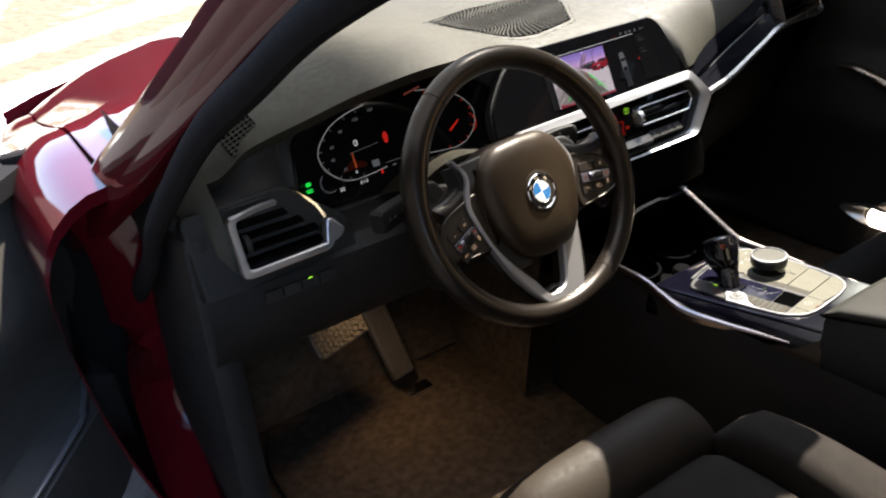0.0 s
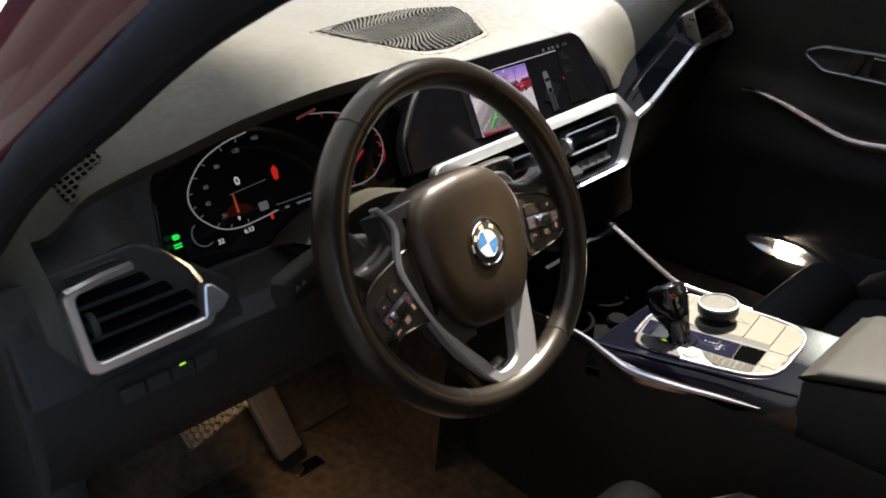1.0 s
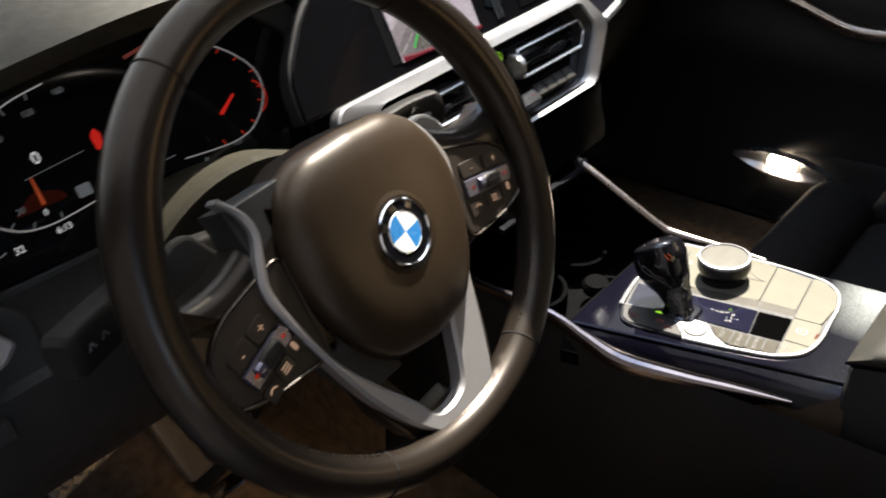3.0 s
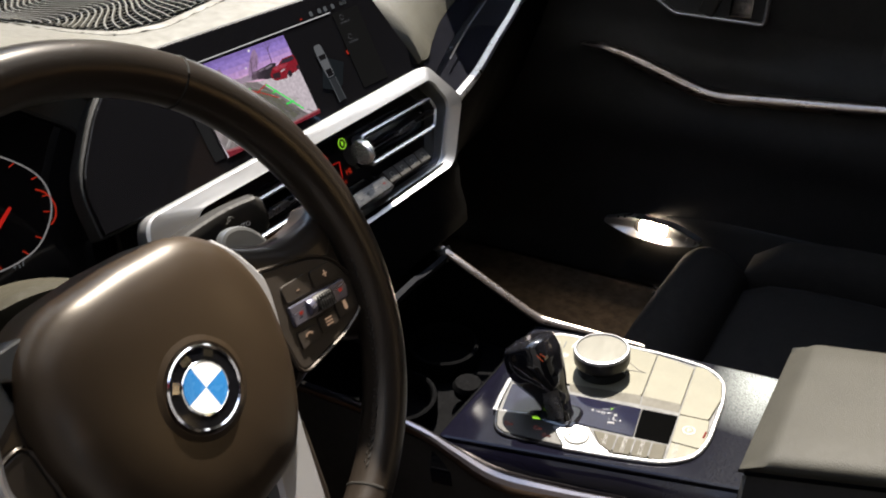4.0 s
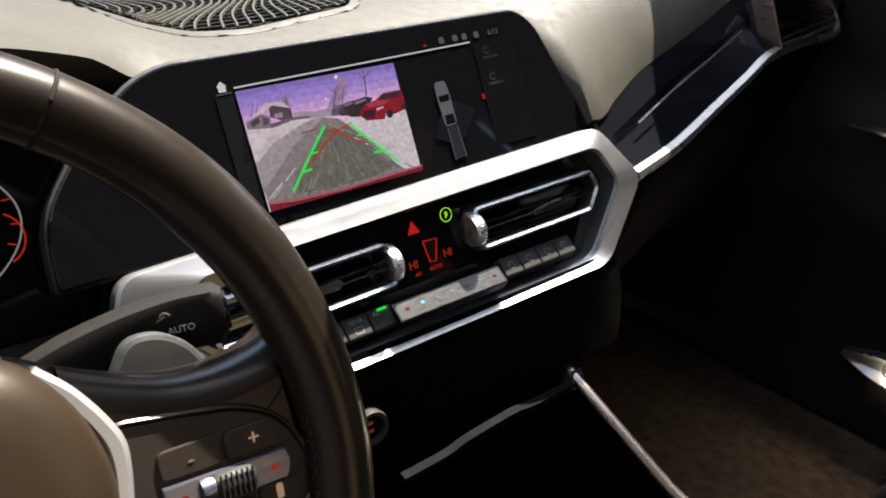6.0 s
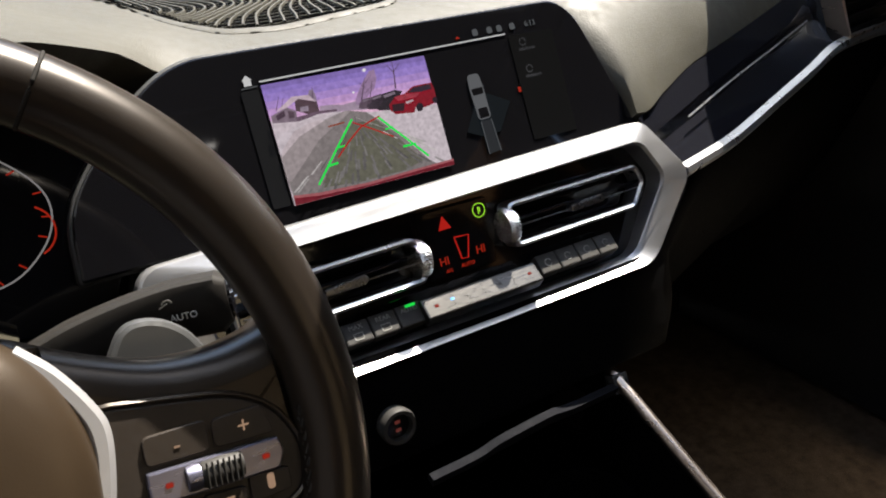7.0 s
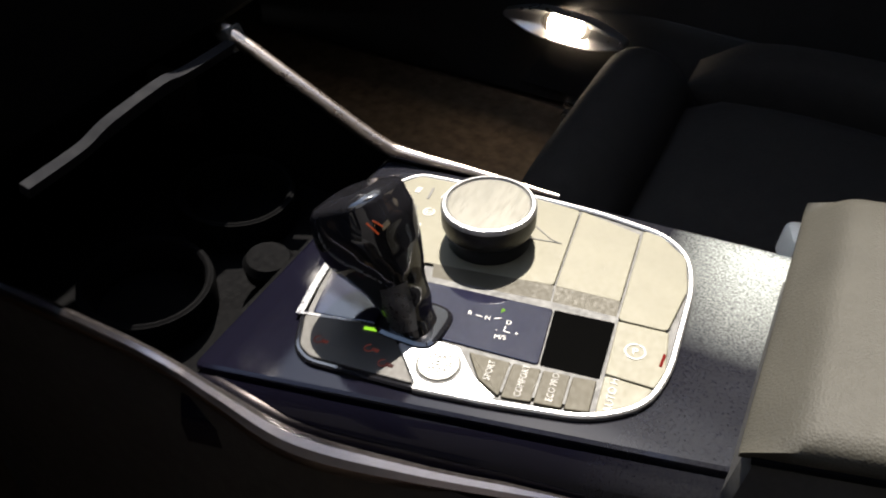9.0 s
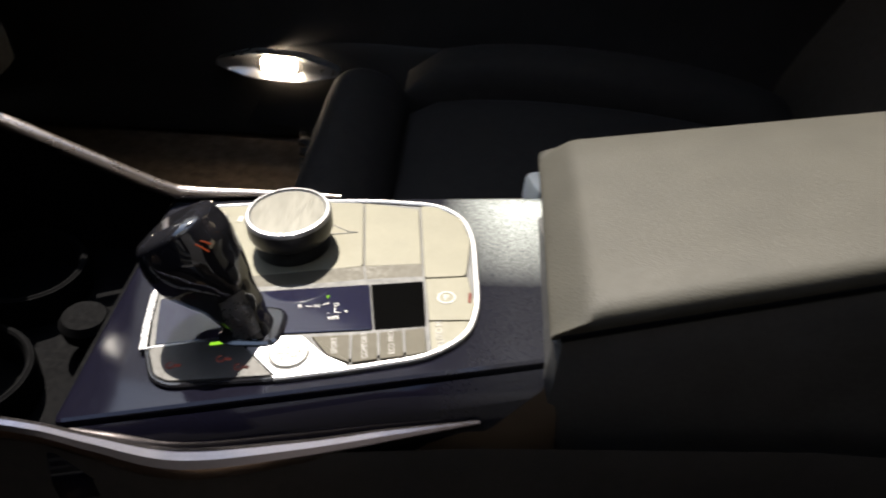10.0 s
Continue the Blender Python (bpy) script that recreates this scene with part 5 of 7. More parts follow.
shot("picture_branch", [(0.583, 0.861), (0.587, 0.86), (0.63, 0.913), (0.628, 0.913)], (0.15, 0.09, 0.15), 6, 0.5)
shot("picture_branch", [(0.563, 0.776), (0.568, 0.775), (0.612, 0.819), (0.611, 0.82)], (0.15, 0.09, 0.15), 6, 0.5)
shot("picture_branch", [(0.577, 0.689), (0.583, 0.688), (0.628, 0.861), (0.626, 0.862)], (0.15, 0.09, 0.15), 6, 0.5)
shot("picture_branch", [(0.256, 0.803), (0.26, 0.802), (0.272, 0.911), (0.27, 0.911)], (0.15, 0.09, 0.15), 6, 0.5)
shot("picture_branch", [(0.04, 0.778), (0.044, 0.776), (0.076, 0.881), (0.074, 0.882)], (0.15, 0.09, 0.15), 6, 0.5)
shot("picture_branch", [(0.073, 0.792), (0.077, 0.791), (0.096, 0.863), (0.095, 0.864)], (0.15, 0.09, 0.15), 6, 0.5)
shot("picture_glint", [(0.609, 0.965), (0.604, 0.955), (0.596, 0.953), (0.589, 0.959), (0.588, 0.97), (0.593, 0.98), (0.601, 0.982), (0.608, 0.976)], (1, 0.95, 1), 6, 0.6)
shot("picture_glint", [(0.507, 0.798), (0.504, 0.792), (0.498, 0.79), (0.494, 0.794), (0.493, 0.802), (0.496, 0.808), (0.502, 0.81), (0.506, 0.805)], (1, 0.95, 1), 6, 0.6)


def guide(name, pts, material, w):
    line(name, [(-0.129 + 0.1235 * u, 0.001 + 0.081 * v) for u, v in pts], w, DF, material, display, 0.0031, 0.0002)


guide("guide_line", [(0.156, 0.116), (0.296, 0.347), (0.443, 0.581)], G_GREEN, 0.0014)
guide("guide_line", [(0.598, 0.557), (0.658, 0.454), (0.75, 0.3), (0.847, 0.13)], G_GREEN, 0.0014)
guide("guide_line", [(0.238, 0.247), (0.297, 0.254)], G_GREEN, 0.0015)
guide("guide_line", [(0.32, 0.377), (0.361, 0.381)], G_GREEN, 0.0011)
guide("guide_line", [(0.706, 0.261), (0.788, 0.26)], G_GREEN, 0.0015)
guide("guide_line", [(0.625, 0.438), (0.676, 0.443)], G_GREEN, 0.0011)
guide("turn_line", [(0.305, 0.297), (0.39, 0.405), (0.483, 0.503), (0.61, 0.559)], G_RED, 0.001)
guide("turn_line", [(0.442, 0.555), (0.544, 0.47), (0.665, 0.361)], G_RED, 0.0009)
guide("turn_line", [(0.296, 0.562), (0.396, 0.57)], G_ORANGE, 0.0009)
line("top_rule", [(-0.129, 0.0845), (0.068, 0.0870)], 0.0010, DF, G_WHITE, display)
line("side_rule", [(-0.142, 0.0815), (-0.131, 0.0820)], 0.0007, DF, G_DIM, display)
flat("home_sign", [(-0.1395, 0.083), (-0.1345, 0.083), (-0.1345, 0.0865), (-0.1335, 0.0865), (-0.137, 0.090), (-0.1405, 0.0865), (-0.1395, 0.0865)], DF, G_WHITE, display)
flat("side_panel", rpoly([(-0.143, 0.002), (-0.131, 0.002), (-0.131, 0.080), (-0.143, 0.080)], 0.001, 1), DF, glow("side_panel", (0.5, 0.5, 0.55), 0.012), display)
flat("map_panel", rpoly([(0.070, 0.004), (0.112, 0.004), (0.112, 0.085), (0.070, 0.085)], 0.001, 1), DF, glow("menu_panel", (0.5, 0.5, 0.55), 0.003), display)
car_m = DF @ pose(0.031, 0.036, 0.0004, 0, 0, 2)
flat("car_symbol", rpoly([(-0.0056, -0.008), (0.0056, -0.008), (0.006, 0.016), (0.005, 0.0262), (-0.005, 0.0262), (-0.006, 0.016)], 0.003, 3), car_m, glow("car_symbol", (0.6, 0.62, 0.66), 0.12), display)
flat("car_symbol_window", rpoly([(-0.0045, 0.0105), (0.0045, 0.0105), (0.0050, 0.0155), (-0.0050, 0.0155)], 0.001, 2), car_m, GLASSBLK, display, 0.0004)
flat("car_symbol_window", rpoly([(-0.0042, -0.0070), (0.0042, -0.0070), (0.0040, 0.0005), (-0.0040, 0.0005)], 0.001, 2), car_m, GLASSBLK, display, 0.0004)
flat("car_symbol_glow", [(-0.0050, -0.034), (0.0062, -0.033), (0.0046, -0.009), (-0.0046, -0.009)], car_m, glow("car_bed", (0.45, 0.5, 0.58), 0.030), display)
for x in (-0.0050, 0.0056):
    line("car_path", [(x, -0.0340), (x * 0.88, -0.009)], 0.0006, car_m, G_DIM, display, 0.0003)
flat("camera_fan", [(-0.018, -0.014), (-0.006, -0.020), (0.010, -0.020), (0.026, 0.000), (0.008, 0.010), (-0.004, 0.006)], car_m, glow("camera_fan", (0.25, 0.42, 0.58), 0.010), display, -0.0002)
for x in (0.042, 0.055, 0.064, 0.076):
    flat("status_sign", rpoly([(x - 0.0025, 0.0895), (x + 0.0025, 0.0895), (x + 0.0022, 0.0945), (x - 0.0022, 0.0945)], 0.001, 1), DF, G_DIM, display)
flat("status_sign", [(0.024, 0.0895), (0.028, 0.0895), (0.026, 0.0915)], DF, G_DRED, display)
words("clock", "6:13", 0.0060, DF @ pose(0.093, 0.092, 0), G_DIM, display)
for y in (0.079, 0.058):
    line("menu_sign", arc(0.082, y, 0.0028, 0, 330, 10), 0.0008, DF, glow("menu_sign", (0.7, 0.7, 0.75), 0.06), display)
    flat("text_bar", [(0.077, y - 0.0065), (0.092, y - 0.0065), (0.092, y - 0.0045), (0.077, y - 0.0045)], DF, glow("menu_bar", (0.7, 0.7, 0.75), 0.04), display)
flat("status_sign", [(0.067, 0.042), (0.0695, 0.042), (0.0695, 0.046), (0.067, 0.046)], DF, G_DRED, display)

# ---- steering wheel ----
wheel = thing("steering_wheel", (-0.3692, 0.0224, 0.8769), "black leather three-spoke steering wheel with satin silver trim", "steering wheel")
MW = basis((-0.3692, 0.0224, 0.8769), (0.997, 0.0775, 0), (0, 0.4614, 0.8872))
R0, TUBE = 0.1728, 0.0153


def rim_r(a):
    return R0 - 0.0079 * max(0.0, -math.cos(radians(a))) ** 2


def rim_at(a, r=None, h=0.0):
    """a: degrees clockwise from the top."""
    r = rim_r(a) if r is None else r
    return MW @ Vector((r * math.sin(radians(a)), r * math.cos(radians(a)), h))


def rim_size(a):
    """The grip swells at the thumb rests and thins at the foot."""
    a = (a + 180) % 360 - 180
    return 1.0 + 0.09 * math.exp(-((abs(a) - 62) / 20) ** 2) - 0.05 * math.exp(-((abs(a) - 180) / 40) ** 2)


nrm = (MW.to_3x3() @ Vector((0, 0, 1)))
path = [rim_at(3 * i) for i in range(120)]
part("rim", sweep(bmesh.new(), path, [(TUBE * a, TUBE * 1.07 * c) for a, c in oval(1, 1, 20)], nrm, [rim_size(3 * i) for i in range(120)], closed=True), RIM, wheel, "smooth black leather rim")
for a in (-34, 35, 151, -149):
    k = rim_size(a) * 1.005
    ring = [rim_at(a, rim_r(a) + TUBE * k * math.cos(t), TUBE * 1.07 * k * math.sin(t)) for t in [2 * math.pi * j / 24 for j in range(24)]]
    part("seam", sweep(bmesh.new(), ring, [(0.0009 * p, 0.0007 * q) for p, q in oval(1, 1, 6)], MW.to_3x3() @ Vector((math.sin(radians(a)), math.cos(radians(a)), 0.01)), closed=True), SEAM, wheel)
for a0 in [94 + 2.0 * i for i in range(27)] + [-94 - 2.0 * i for i in range(27)]:
    k = rim_size(a0)
    for lean, nm in ((24, "stitch"), (-24, "stitch")):
        c = rim_at(a0, rim_r(a0) - TUBE * k * 0.93, TUBE * k * (0.40 if lean > 0 else 0.24))
        tang = MW.to_3x3() @ Vector((math.cos(radians(a0 + lean)), -math.sin(radians(a0 + lean)), 0))
        part(nm, block(bmesh.new(), (0.0046, 0.0012, 0.0011), basis(c, tang, nrm), 0.0004), SEAM, wheel)


def mirror(pts):
    return pts + [(-x, y) for x, y in reversed(pts)]


# airbag cover, a soft domed shield
HUB = mirror([(0.0001, 0.070), (0.042, 0.068), (0.063, 0.056), (0.076, 0.034), (0.081, 0.008), (0.075, -0.030), (0.061, -0.062), (0.040, -0.086), (0.0001, -0.092)])
hub = rpoly(HUB, 0.012, 4)
rings = []
for q, h in ((1.0, -0.034), (1.0, -0.004), (0.99, 0.003), (0.965, 0.0085), (0.92, 0.0128), (0.84, 0.0166), (0.70, 0.0198), (0.5, 0.0218), (0.30, 0.0226), (0.08, 0.0228)):
    rings.append([MW @ Vector((p.x * q, (p.y + 0.008) * q - 0.008, h)) for p in hub])
cover = part("airbag_cover", loops(bmesh.new(), rings), LEATHER, wheel, "soft domed airbag cover", sharp=60)
me_ = MW @ pose(0, -0.008, 0.0212, 0, 0, 9)
part("badge_dish", turned(bmesh.new(), [(0.0225, 0.0010), (0.0250, 0.0024), (0.0285, 0.0012)], MW @ pose(0, -0.008, 0.0212), 40), LEATHER, cover)
badge = part("badge", turned(bmesh.new(), [(0.0, -0.002), (0.0225, -0.002), (0.0228, 0.001), (0.0215, 0.003), (0.0, 0.003)], me_, 40), PIANO, wheel, "round black badge with blue and white quarters")
part("badge_edge", turned(bmesh.new(), [(0.0215, 0.002), (0.0228, 0.0022), (0.0232, 0.003), (0.0222, 0.0038), (0.0212, 0.003)], me_, 40), CHROME, badge)
part("badge_edge", turned(bmesh.new(), [(0.0136, 0.003), (0.0142, 0.0036), (0.0148, 0.003)], me_, 36), CHROME, badge)
for q in range(4):
    flat("badge_quarter", [(0, 0)] + arc(0, 0, 0.0136, 90 * q, 90 * q + 90, 10), me_, BLUE if q % 2 else WHITE, badge, 0.0031)
for k in (0, 2, 4):
    am = me_ @ pose(0.0182 * math.sin(radians(-48 + 24 * k)), 0.0182 * math.cos(radians(-48 + 24 * k)), 0.0031, 0, 0, 48 - 24 * k)
    flat("badge_bar", [(-0.003, -0.002), (0.003, -0.002), (0.003, 0.002), (-0.003, 0.002)], am, CHROME, badge)
for x, y, turn in ((-0.052, -0.014, 20), (0.050, 0.018, 20), (0.012, -0.066, 12)):
    mk = MW @ pose(x, y, 0.0185 if y > -0.05 else 0.0166, 0, 0, turn)
    for w in (((-0.004, -0.003), (-0.001, 0.002), (0.001, -0.002)), ((0.0005, 0.003), (0.003, -0.001), (0.004, 0.003))):
        line("cover_mark", w, 0.0007, mk, SEAM, cover)

# spokes and key pads: angle of the bar, its middle, its length
for s, bar_turn, bar_at, bar_len in ((1, -8.0, (0.1200, -0.0215), 0.056), (-1, 21.0, (-0.1185, -0.0275), 0.042)):
    sp = [(s * x, y) for x, y in [(0.058, 0.060), (0.078, 0.046), (0.096, 0.0355), (0.115, 0.027), (0.138, 0.0235), (0.160, 0.026), (0.172, 0.034), (0.168, -0.078), (0.150, -0.066), (0.130, -0.057), (0.100, -0.057), (0.060, -0.066)]]
    part("spoke", dome(bmesh.new(), rpoly(sp, 0.014, 5), MW, -0.036, -0.0025, 0.015), RIM, wheel, sharp=75)
    pd = rpoly([(s * x, y) for x, y in [(0.080, 0.020), (0.108, 0.0125), (0.134, 0.005), (0.149, -0.006), (0.157, -0.026), (0.153, -0.044), (0.128, -0.050), (0.080, -0.052)]], 0.009, 4)
    pm = MW @ pose(0, 0, -0.0010)
    pad = part("key_pad", slab(bmesh.new(), pd, pm, -0.006, 0.0004, 0.0012), KEYCAP, wheel, "black multifunction key pad")
    part("pad_edge", band(bmesh.new(), inset(pd, -0.0024), pd, pm, -0.006, 0.0016, 0.0010), RIM, pad)
    km = pm @ pose(bar_at[0], bar_at[1], 0.0008, 0, 0, bar_turn)
    hl = bar_len / 2
    part("key_bar", slab(bmesh.new(), rpoly([(-hl, -0.0070), (hl - 0.003, -0.0066), (hl, 0.0), (hl - 0.002, 0.0066), (-hl, 0.0066)], 0.001, 2), km, -0.002, 0.0022, 0.001), KEYBAR, pad, "satin silver key bar")
    roll = part("thumb_roller", turned(bmesh.new(), [(0.0, -0.0085), (0.0052, -0.0085), (0.0058, -0.007), (0.0060, 0), (0.0058, 0.007), (0.0052, 0.0085), (0.0, 0.0085)], km @ pose(0.001, 0, 0.0008, 0, 90, 0), 20), BUTTON, pad, "knurled thumb roller")
    for i in range(7):
        part("knurl", block(bmesh.new(), (0.0008, 0.0105, 0.0010), km @ pose(0.001 - 0.0069 + 0.0023 * i, 0, 0.0066), 0.0003), SEAM, roll)
    part("roller_cheek", turned(bmesh.new(), [(0.0, -0.0028), (0.0054, -0.0028), (0.0058, 0.0), (0.0054, 0.0028), (0.0, 0.0028)], km @ pose(-0.0105, 0, 0.0006, 0, 90, 0), 18), KEYBAR, roll)
    for x in (-hl * 0.72, hl * 0.70):
        flat("key_mark", rpoly([(x - 0.0015, -0.001), (x + 0.0015, -0.001), (x + 0.0015, 0.001), (x - 0.0015, 0.001)], 0.0004, 1), km, G_DRED, pad, 0.0023)
    for i, x in enumerate((-hl * 0.52, hl * 0.46)):
        w = hl * 0.46
        part("key", slab(bmesh.new(), rpoly([(x - w, 0.0085), (x + w, 0.0085), (x + (w - 0.004 if i else w), 0.0215), (x - w, 0.0205)], 0.003, 3), km, -0.002, 0.0012, 0.0006), KEYCAP, pad)
        words("key_sign", ("-", "+")[i], 0.0095, km @ pose(x, 0.0145, 0.0014), G_NIGHT, pad)
    for i, (x, y) in enumerate(((-hl * 0.70, -0.0165), (0.001, -0.0145), (hl * 0.72, -0.0120))):
        w = hl * 0.32
        part("key", slab(bmesh.new(), rpoly([(x - w, y - 0.006), (x + w, y - 0.0045), (x + w, y + 0.0050), (x - w, y + 0.0060)], 0.002, 2), km, -0.002, 0.0010, 0.0006), KEYCAP, pad)
        if i == 0:
            line("key_sign", arc(x, y - 0.001, 0.0036, 30, 150, 6), 0.0013, km, G_NIGHT, pad, 0.0012)
        elif i == 1:
            for dy in (-0.002, 0, 0.002):
                flat("key_sign", [(x - 0.0032, y + dy - 0.0005), (x + 0.0032, y + dy - 0.0005), (x + 0.0032, y + dy + 0.0005), (x - 0.0032, y + dy + 0.0005)], km, G_NIGHT, pad, 0.0012)
        else:
            flat("key_sign", rpoly([(x - 0.0016, y - 0.002), (x + 0.0016, y - 0.002), (x + 0.0016, y + 0.0045), (x - 0.0016, y + 0.0045)], 0.0014, 3), km, G_NIGHT, pad, 0.0012)

# silver trim: down beside the cover, round the foot of the lower spoke and up again
TRIM_O = [(-0.104, 0.067), (-0.094, 0.053), (-0.0915, 0.040), (-0.098, 0.024), (-0.1035, 0.006), (-0.098, -0.020), (-0.085, -0.058), (-0.070, -0.095), (-0.050, -0.129), (-0.026, -0.155), (-0.006, -0.1645), (0.020, -0.1645), (0.034, -0.154), (0.044, -0.130), (0.051, -0.104), (0.058, -0.076), (0.068, -0.046), (0.0765, -0.026), (0.0830, -0.008), (0.0870, 0.011), (0.0840, 0.024), (0.0760, 0.040), (0.0665, 0.052)]
TRIM_I = [(-0.101, 0.069), (-0.089, 0.053), (-0.0865, 0.039), (-0.092, 0.022), (-0.0970, 0.004), (-0.0915, -0.022), (-0.0790, -0.059), (-0.058, -0.092), (-0.039, -0.117), (-0.027, -0.136), (-0.016, -0.140), (-0.004, -0.139), (0.006, -0.134), (0.013, -0.118), (0.022, -0.090), (0.032, -0.066), (0.044, -0.040), (0.0620, -0.022), (0.0740, -0.006), (0.0775, 0.010), (0.0755, 0.021), (0.0700, 0.034), (0.0620, 0.049)]
oc, ic = ([(p.x, p.y) for p in curve([(x, y, 0) for x, y in q], 5)] for q in (TRIM_O, TRIM_I))
part("silver_trim", band(bmesh.new(), oc, ic, MW, -0.009, 0.0045, 0.0026, closed=False), WTRIM, wheel, "satin silver spoke trim")
backing = [(-0.100, 0.060), (-0.0965, 0.030), (-0.1000, 0.006), (-0.0945, -0.021), (-0.0820, -0.058), (-0.064, -0.094), (-0.030, -0.094), (-0.030, 0.062)]
part("spoke_backing", slab(bmesh.new(), [Vector(p) for p in backing], MW, -0.032, -0.003, 0.002), MATTE, wheel, "black cover behind the silver trim")
lower = [(-0.066, -0.090), (-0.063, -0.112), (-0.046, -0.143), (-0.026, -0.166), (0.0, -0.176), (0.034, -0.172), (0.050, -0.153), (0.059, -0.124), (0.068, -0.078), (0.050, -0.056), (0.026, -0.092), (0.008, -0.136), (-0.026, -0.137), (-0.046, -0.092)]
part("lower_spoke", slab(bmesh.new(), [Vector(p) for p in lower], MW, -0.026, -0.006, 0.003), RIM, wheel)
part("boss", turned(bmesh.new(), [(0.045, -0.09), (0.055, -0.05), (0.062, -0.026), (0.0, -0.024)], MW, 28), DASH_LOW, wheel)
MW0 = basis((-0.3692, 0.0224, 0.8769), (1, 0, 0), (0, 0.4067, 0.9135))
for s in (-1, 1):
    pts = [(s * x, y) for x, y in [(0.088, 0.022), (0.104, 0.046), (0.119, 0.045), (0.131, 0.036), (0.139, 0.020), (0.137, -0.010), (0.115, -0.030), (0.085, -0.02)]]
    part("shift_paddle", slab(bmesh.new(), rpoly(pts, 0.008, 4), MW0, -0.056, -0.049, 0.003), PADDLE if s > 0 else BUTTON, wheel, "satin grey shift paddle")

STALKS = (("indicator_stalk", "black indicator stalk with pale symbols", [(-0.43, 0.118, 0.856), (-0.47, 0.108, 0.866), (-0.52, 0.083, 0.879), (-0.556, 0.062, 0.886), (-0.584, 0.047, 0.889)]),
          ("wiper_stalk", "black wiper stalk with pale lettering", [(-0.335, 0.118, 0.858), (-0.305, 0.118, 0.868), (-0.27, 0.117, 0.877), (-0.238, 0.112, 0.883), (-0.212, 0.103, 0.886)]))
for nm, lab, pts in STALKS:
    st = thing(nm, pts[0], lab, "stalk")
    pth = curve(pts, 6)
    n_ = len(pth)
    part("lever", sweep(bmesh.new(), pth, rpoly([(-0.011, -0.014), (0.009, -0.015), (0.011, 0.0), (0.009, 0.015), (-0.011, 0.013)], 0.005, 3), (0, 0.25, 0.97), [0.72 + 0.28 * min(1, i / 10) - (0.25 if i == n_ - 1 else 0.0) for i in range(n_)]), STALK, st)
    end_ = Vector(pts[3]).lerp(Vector(pts[4]), 0.35)
    rt = (Vector(pts[4]) - Vector(pts[3])).normalized() * (1 if pts[4][0] > pts[3][0] else -1)
    lm_ = basis(end_, rt, (0, 0.25, 0.97)) @ pose(0, 0, 0.0113)
    if nm == "wiper_stalk":
        words("lever_text", "AUTO", 0.0046, lm_ @ pose(-0.003, -0.001, 0), PALE, st)
        line("lever_mark", arc(-0.009, 0.006, 0.0025, 20, 160, 6), 0.0007, lm_, PRINT, st)
        line("lever_mark", [(-0.013, 0.005), (-0.009, 0.007)], 0.0006, lm_, PRINT, st)
        part("end_cap", sweep(bmesh.new(), [pth[-2], pth[-1] + (pth[-1] - pth[-2]) * 0.3], [(0.007 * a, 0.010 * c_) for a, c_ in oval(1, 1, 14)], (0, 0.25, 0.97)), PIANO, st)
    else:
        for x in (-0.006, 0.006):
            line("lever_mark", [(x - 0.003, -0.002), (x, 0.002), (x + 0.003, -0.002)], 0.001, lm_, PRINT, st)

# ---- centre console ----
console = thing("centre_console", (0.02, -0.1, 0.28), "black centre console with dusty, glare-painted gloss trim and grey key panel", "console")
SL = 0.115
MP = basis((0.0, -0.10, 0.6235), (1, 0, 0), (0, 1, -SL))     # local x right, y ahead, z up from the trim


def P(x, y):
    return (x, y + 0.10)


TOPO = rpoly([P(-0.094, 0.034), P(-0.038, -0.245), P(0.127, -0.245), P(0.120, 0.036)], [0.006, 0.003, 0.003, 0.006], 3)
part("gloss_trim", slab(bmesh.new(), TOPO, MP, -0.020, -0.001, 0.003), DUST_GLARE, console, "gloss black console trim with dust and painted sun glare")
side = []
for dx, dz, ye in ((0.0, -0.004, -0.242), (-0.010, -0.012, -0.232), (-0.016, -0.030, -0.205), (-0.016, -0.045, -0.18)):
    side.append([MP @ Vector((x + dx, y + 0.10, dz)) for x, y in ((-0.096, 0.034), (-0.080, -0.05), (-0.062, -0.14), (-0.040 - 0.20 * (ye + 0.245), ye))])
sheet("gloss_side", side, DUST_GLARE, console)
body = []
for dx, z in ((0.004, 0.603), (0.0, 0.58), (0.0, 0.45), (0.0, 0.26)):
    body.append([(-0.105 + dx, 0.26, z), (-0.108 + dx, 0.10, z), (-0.108 + dx, -0.04, z), (-0.082 + dx, -0.20, z), (-0.06 + dx, -0.40, z), (-0.05 + dx, -0.9, z)])
sheet("console_side", body, DASH_LOW, console, "black console flank")
body = []
for dx, z in ((0.0, 0.615), (0.01, 0.58), (0.02, 0.45), (0.02, 0.26)):
    body.append([(0.120 + dx, 0.26, z), (0.125 + dx, 0.10, z), (0.126 + dx, -0.04, z), (0.128 + dx, -0.20, z), (0.13 + dx, -0.9, z)])
sheet("console_side", body, DASH_LOW, console)

# silver flank lines: the near one bends down along the trim, the far one climbs to the stack
nl = curve([(-0.106, 0.255, 0.600), (-0.105, 0.17, 0.611), (-0.104, 0.075, 0.617), (-0.104, 0.035, 0.616), (-0.103, 0.005, 0.608), (-0.101, -0.040, 0.599), (-0.090, -0.100, 0.603), (-0.078, -0.150, 0.608), (-0.066, -0.200, 0.612)], 6)
k = len(nl)
wid = [(0.72 + 0.45 * math.exp(-((i / k - 0.62) / 0.13) ** 2)) * (1 - 0.85 * max(0, (i / k - 0.84) / 0.16)) for i in range(k)]
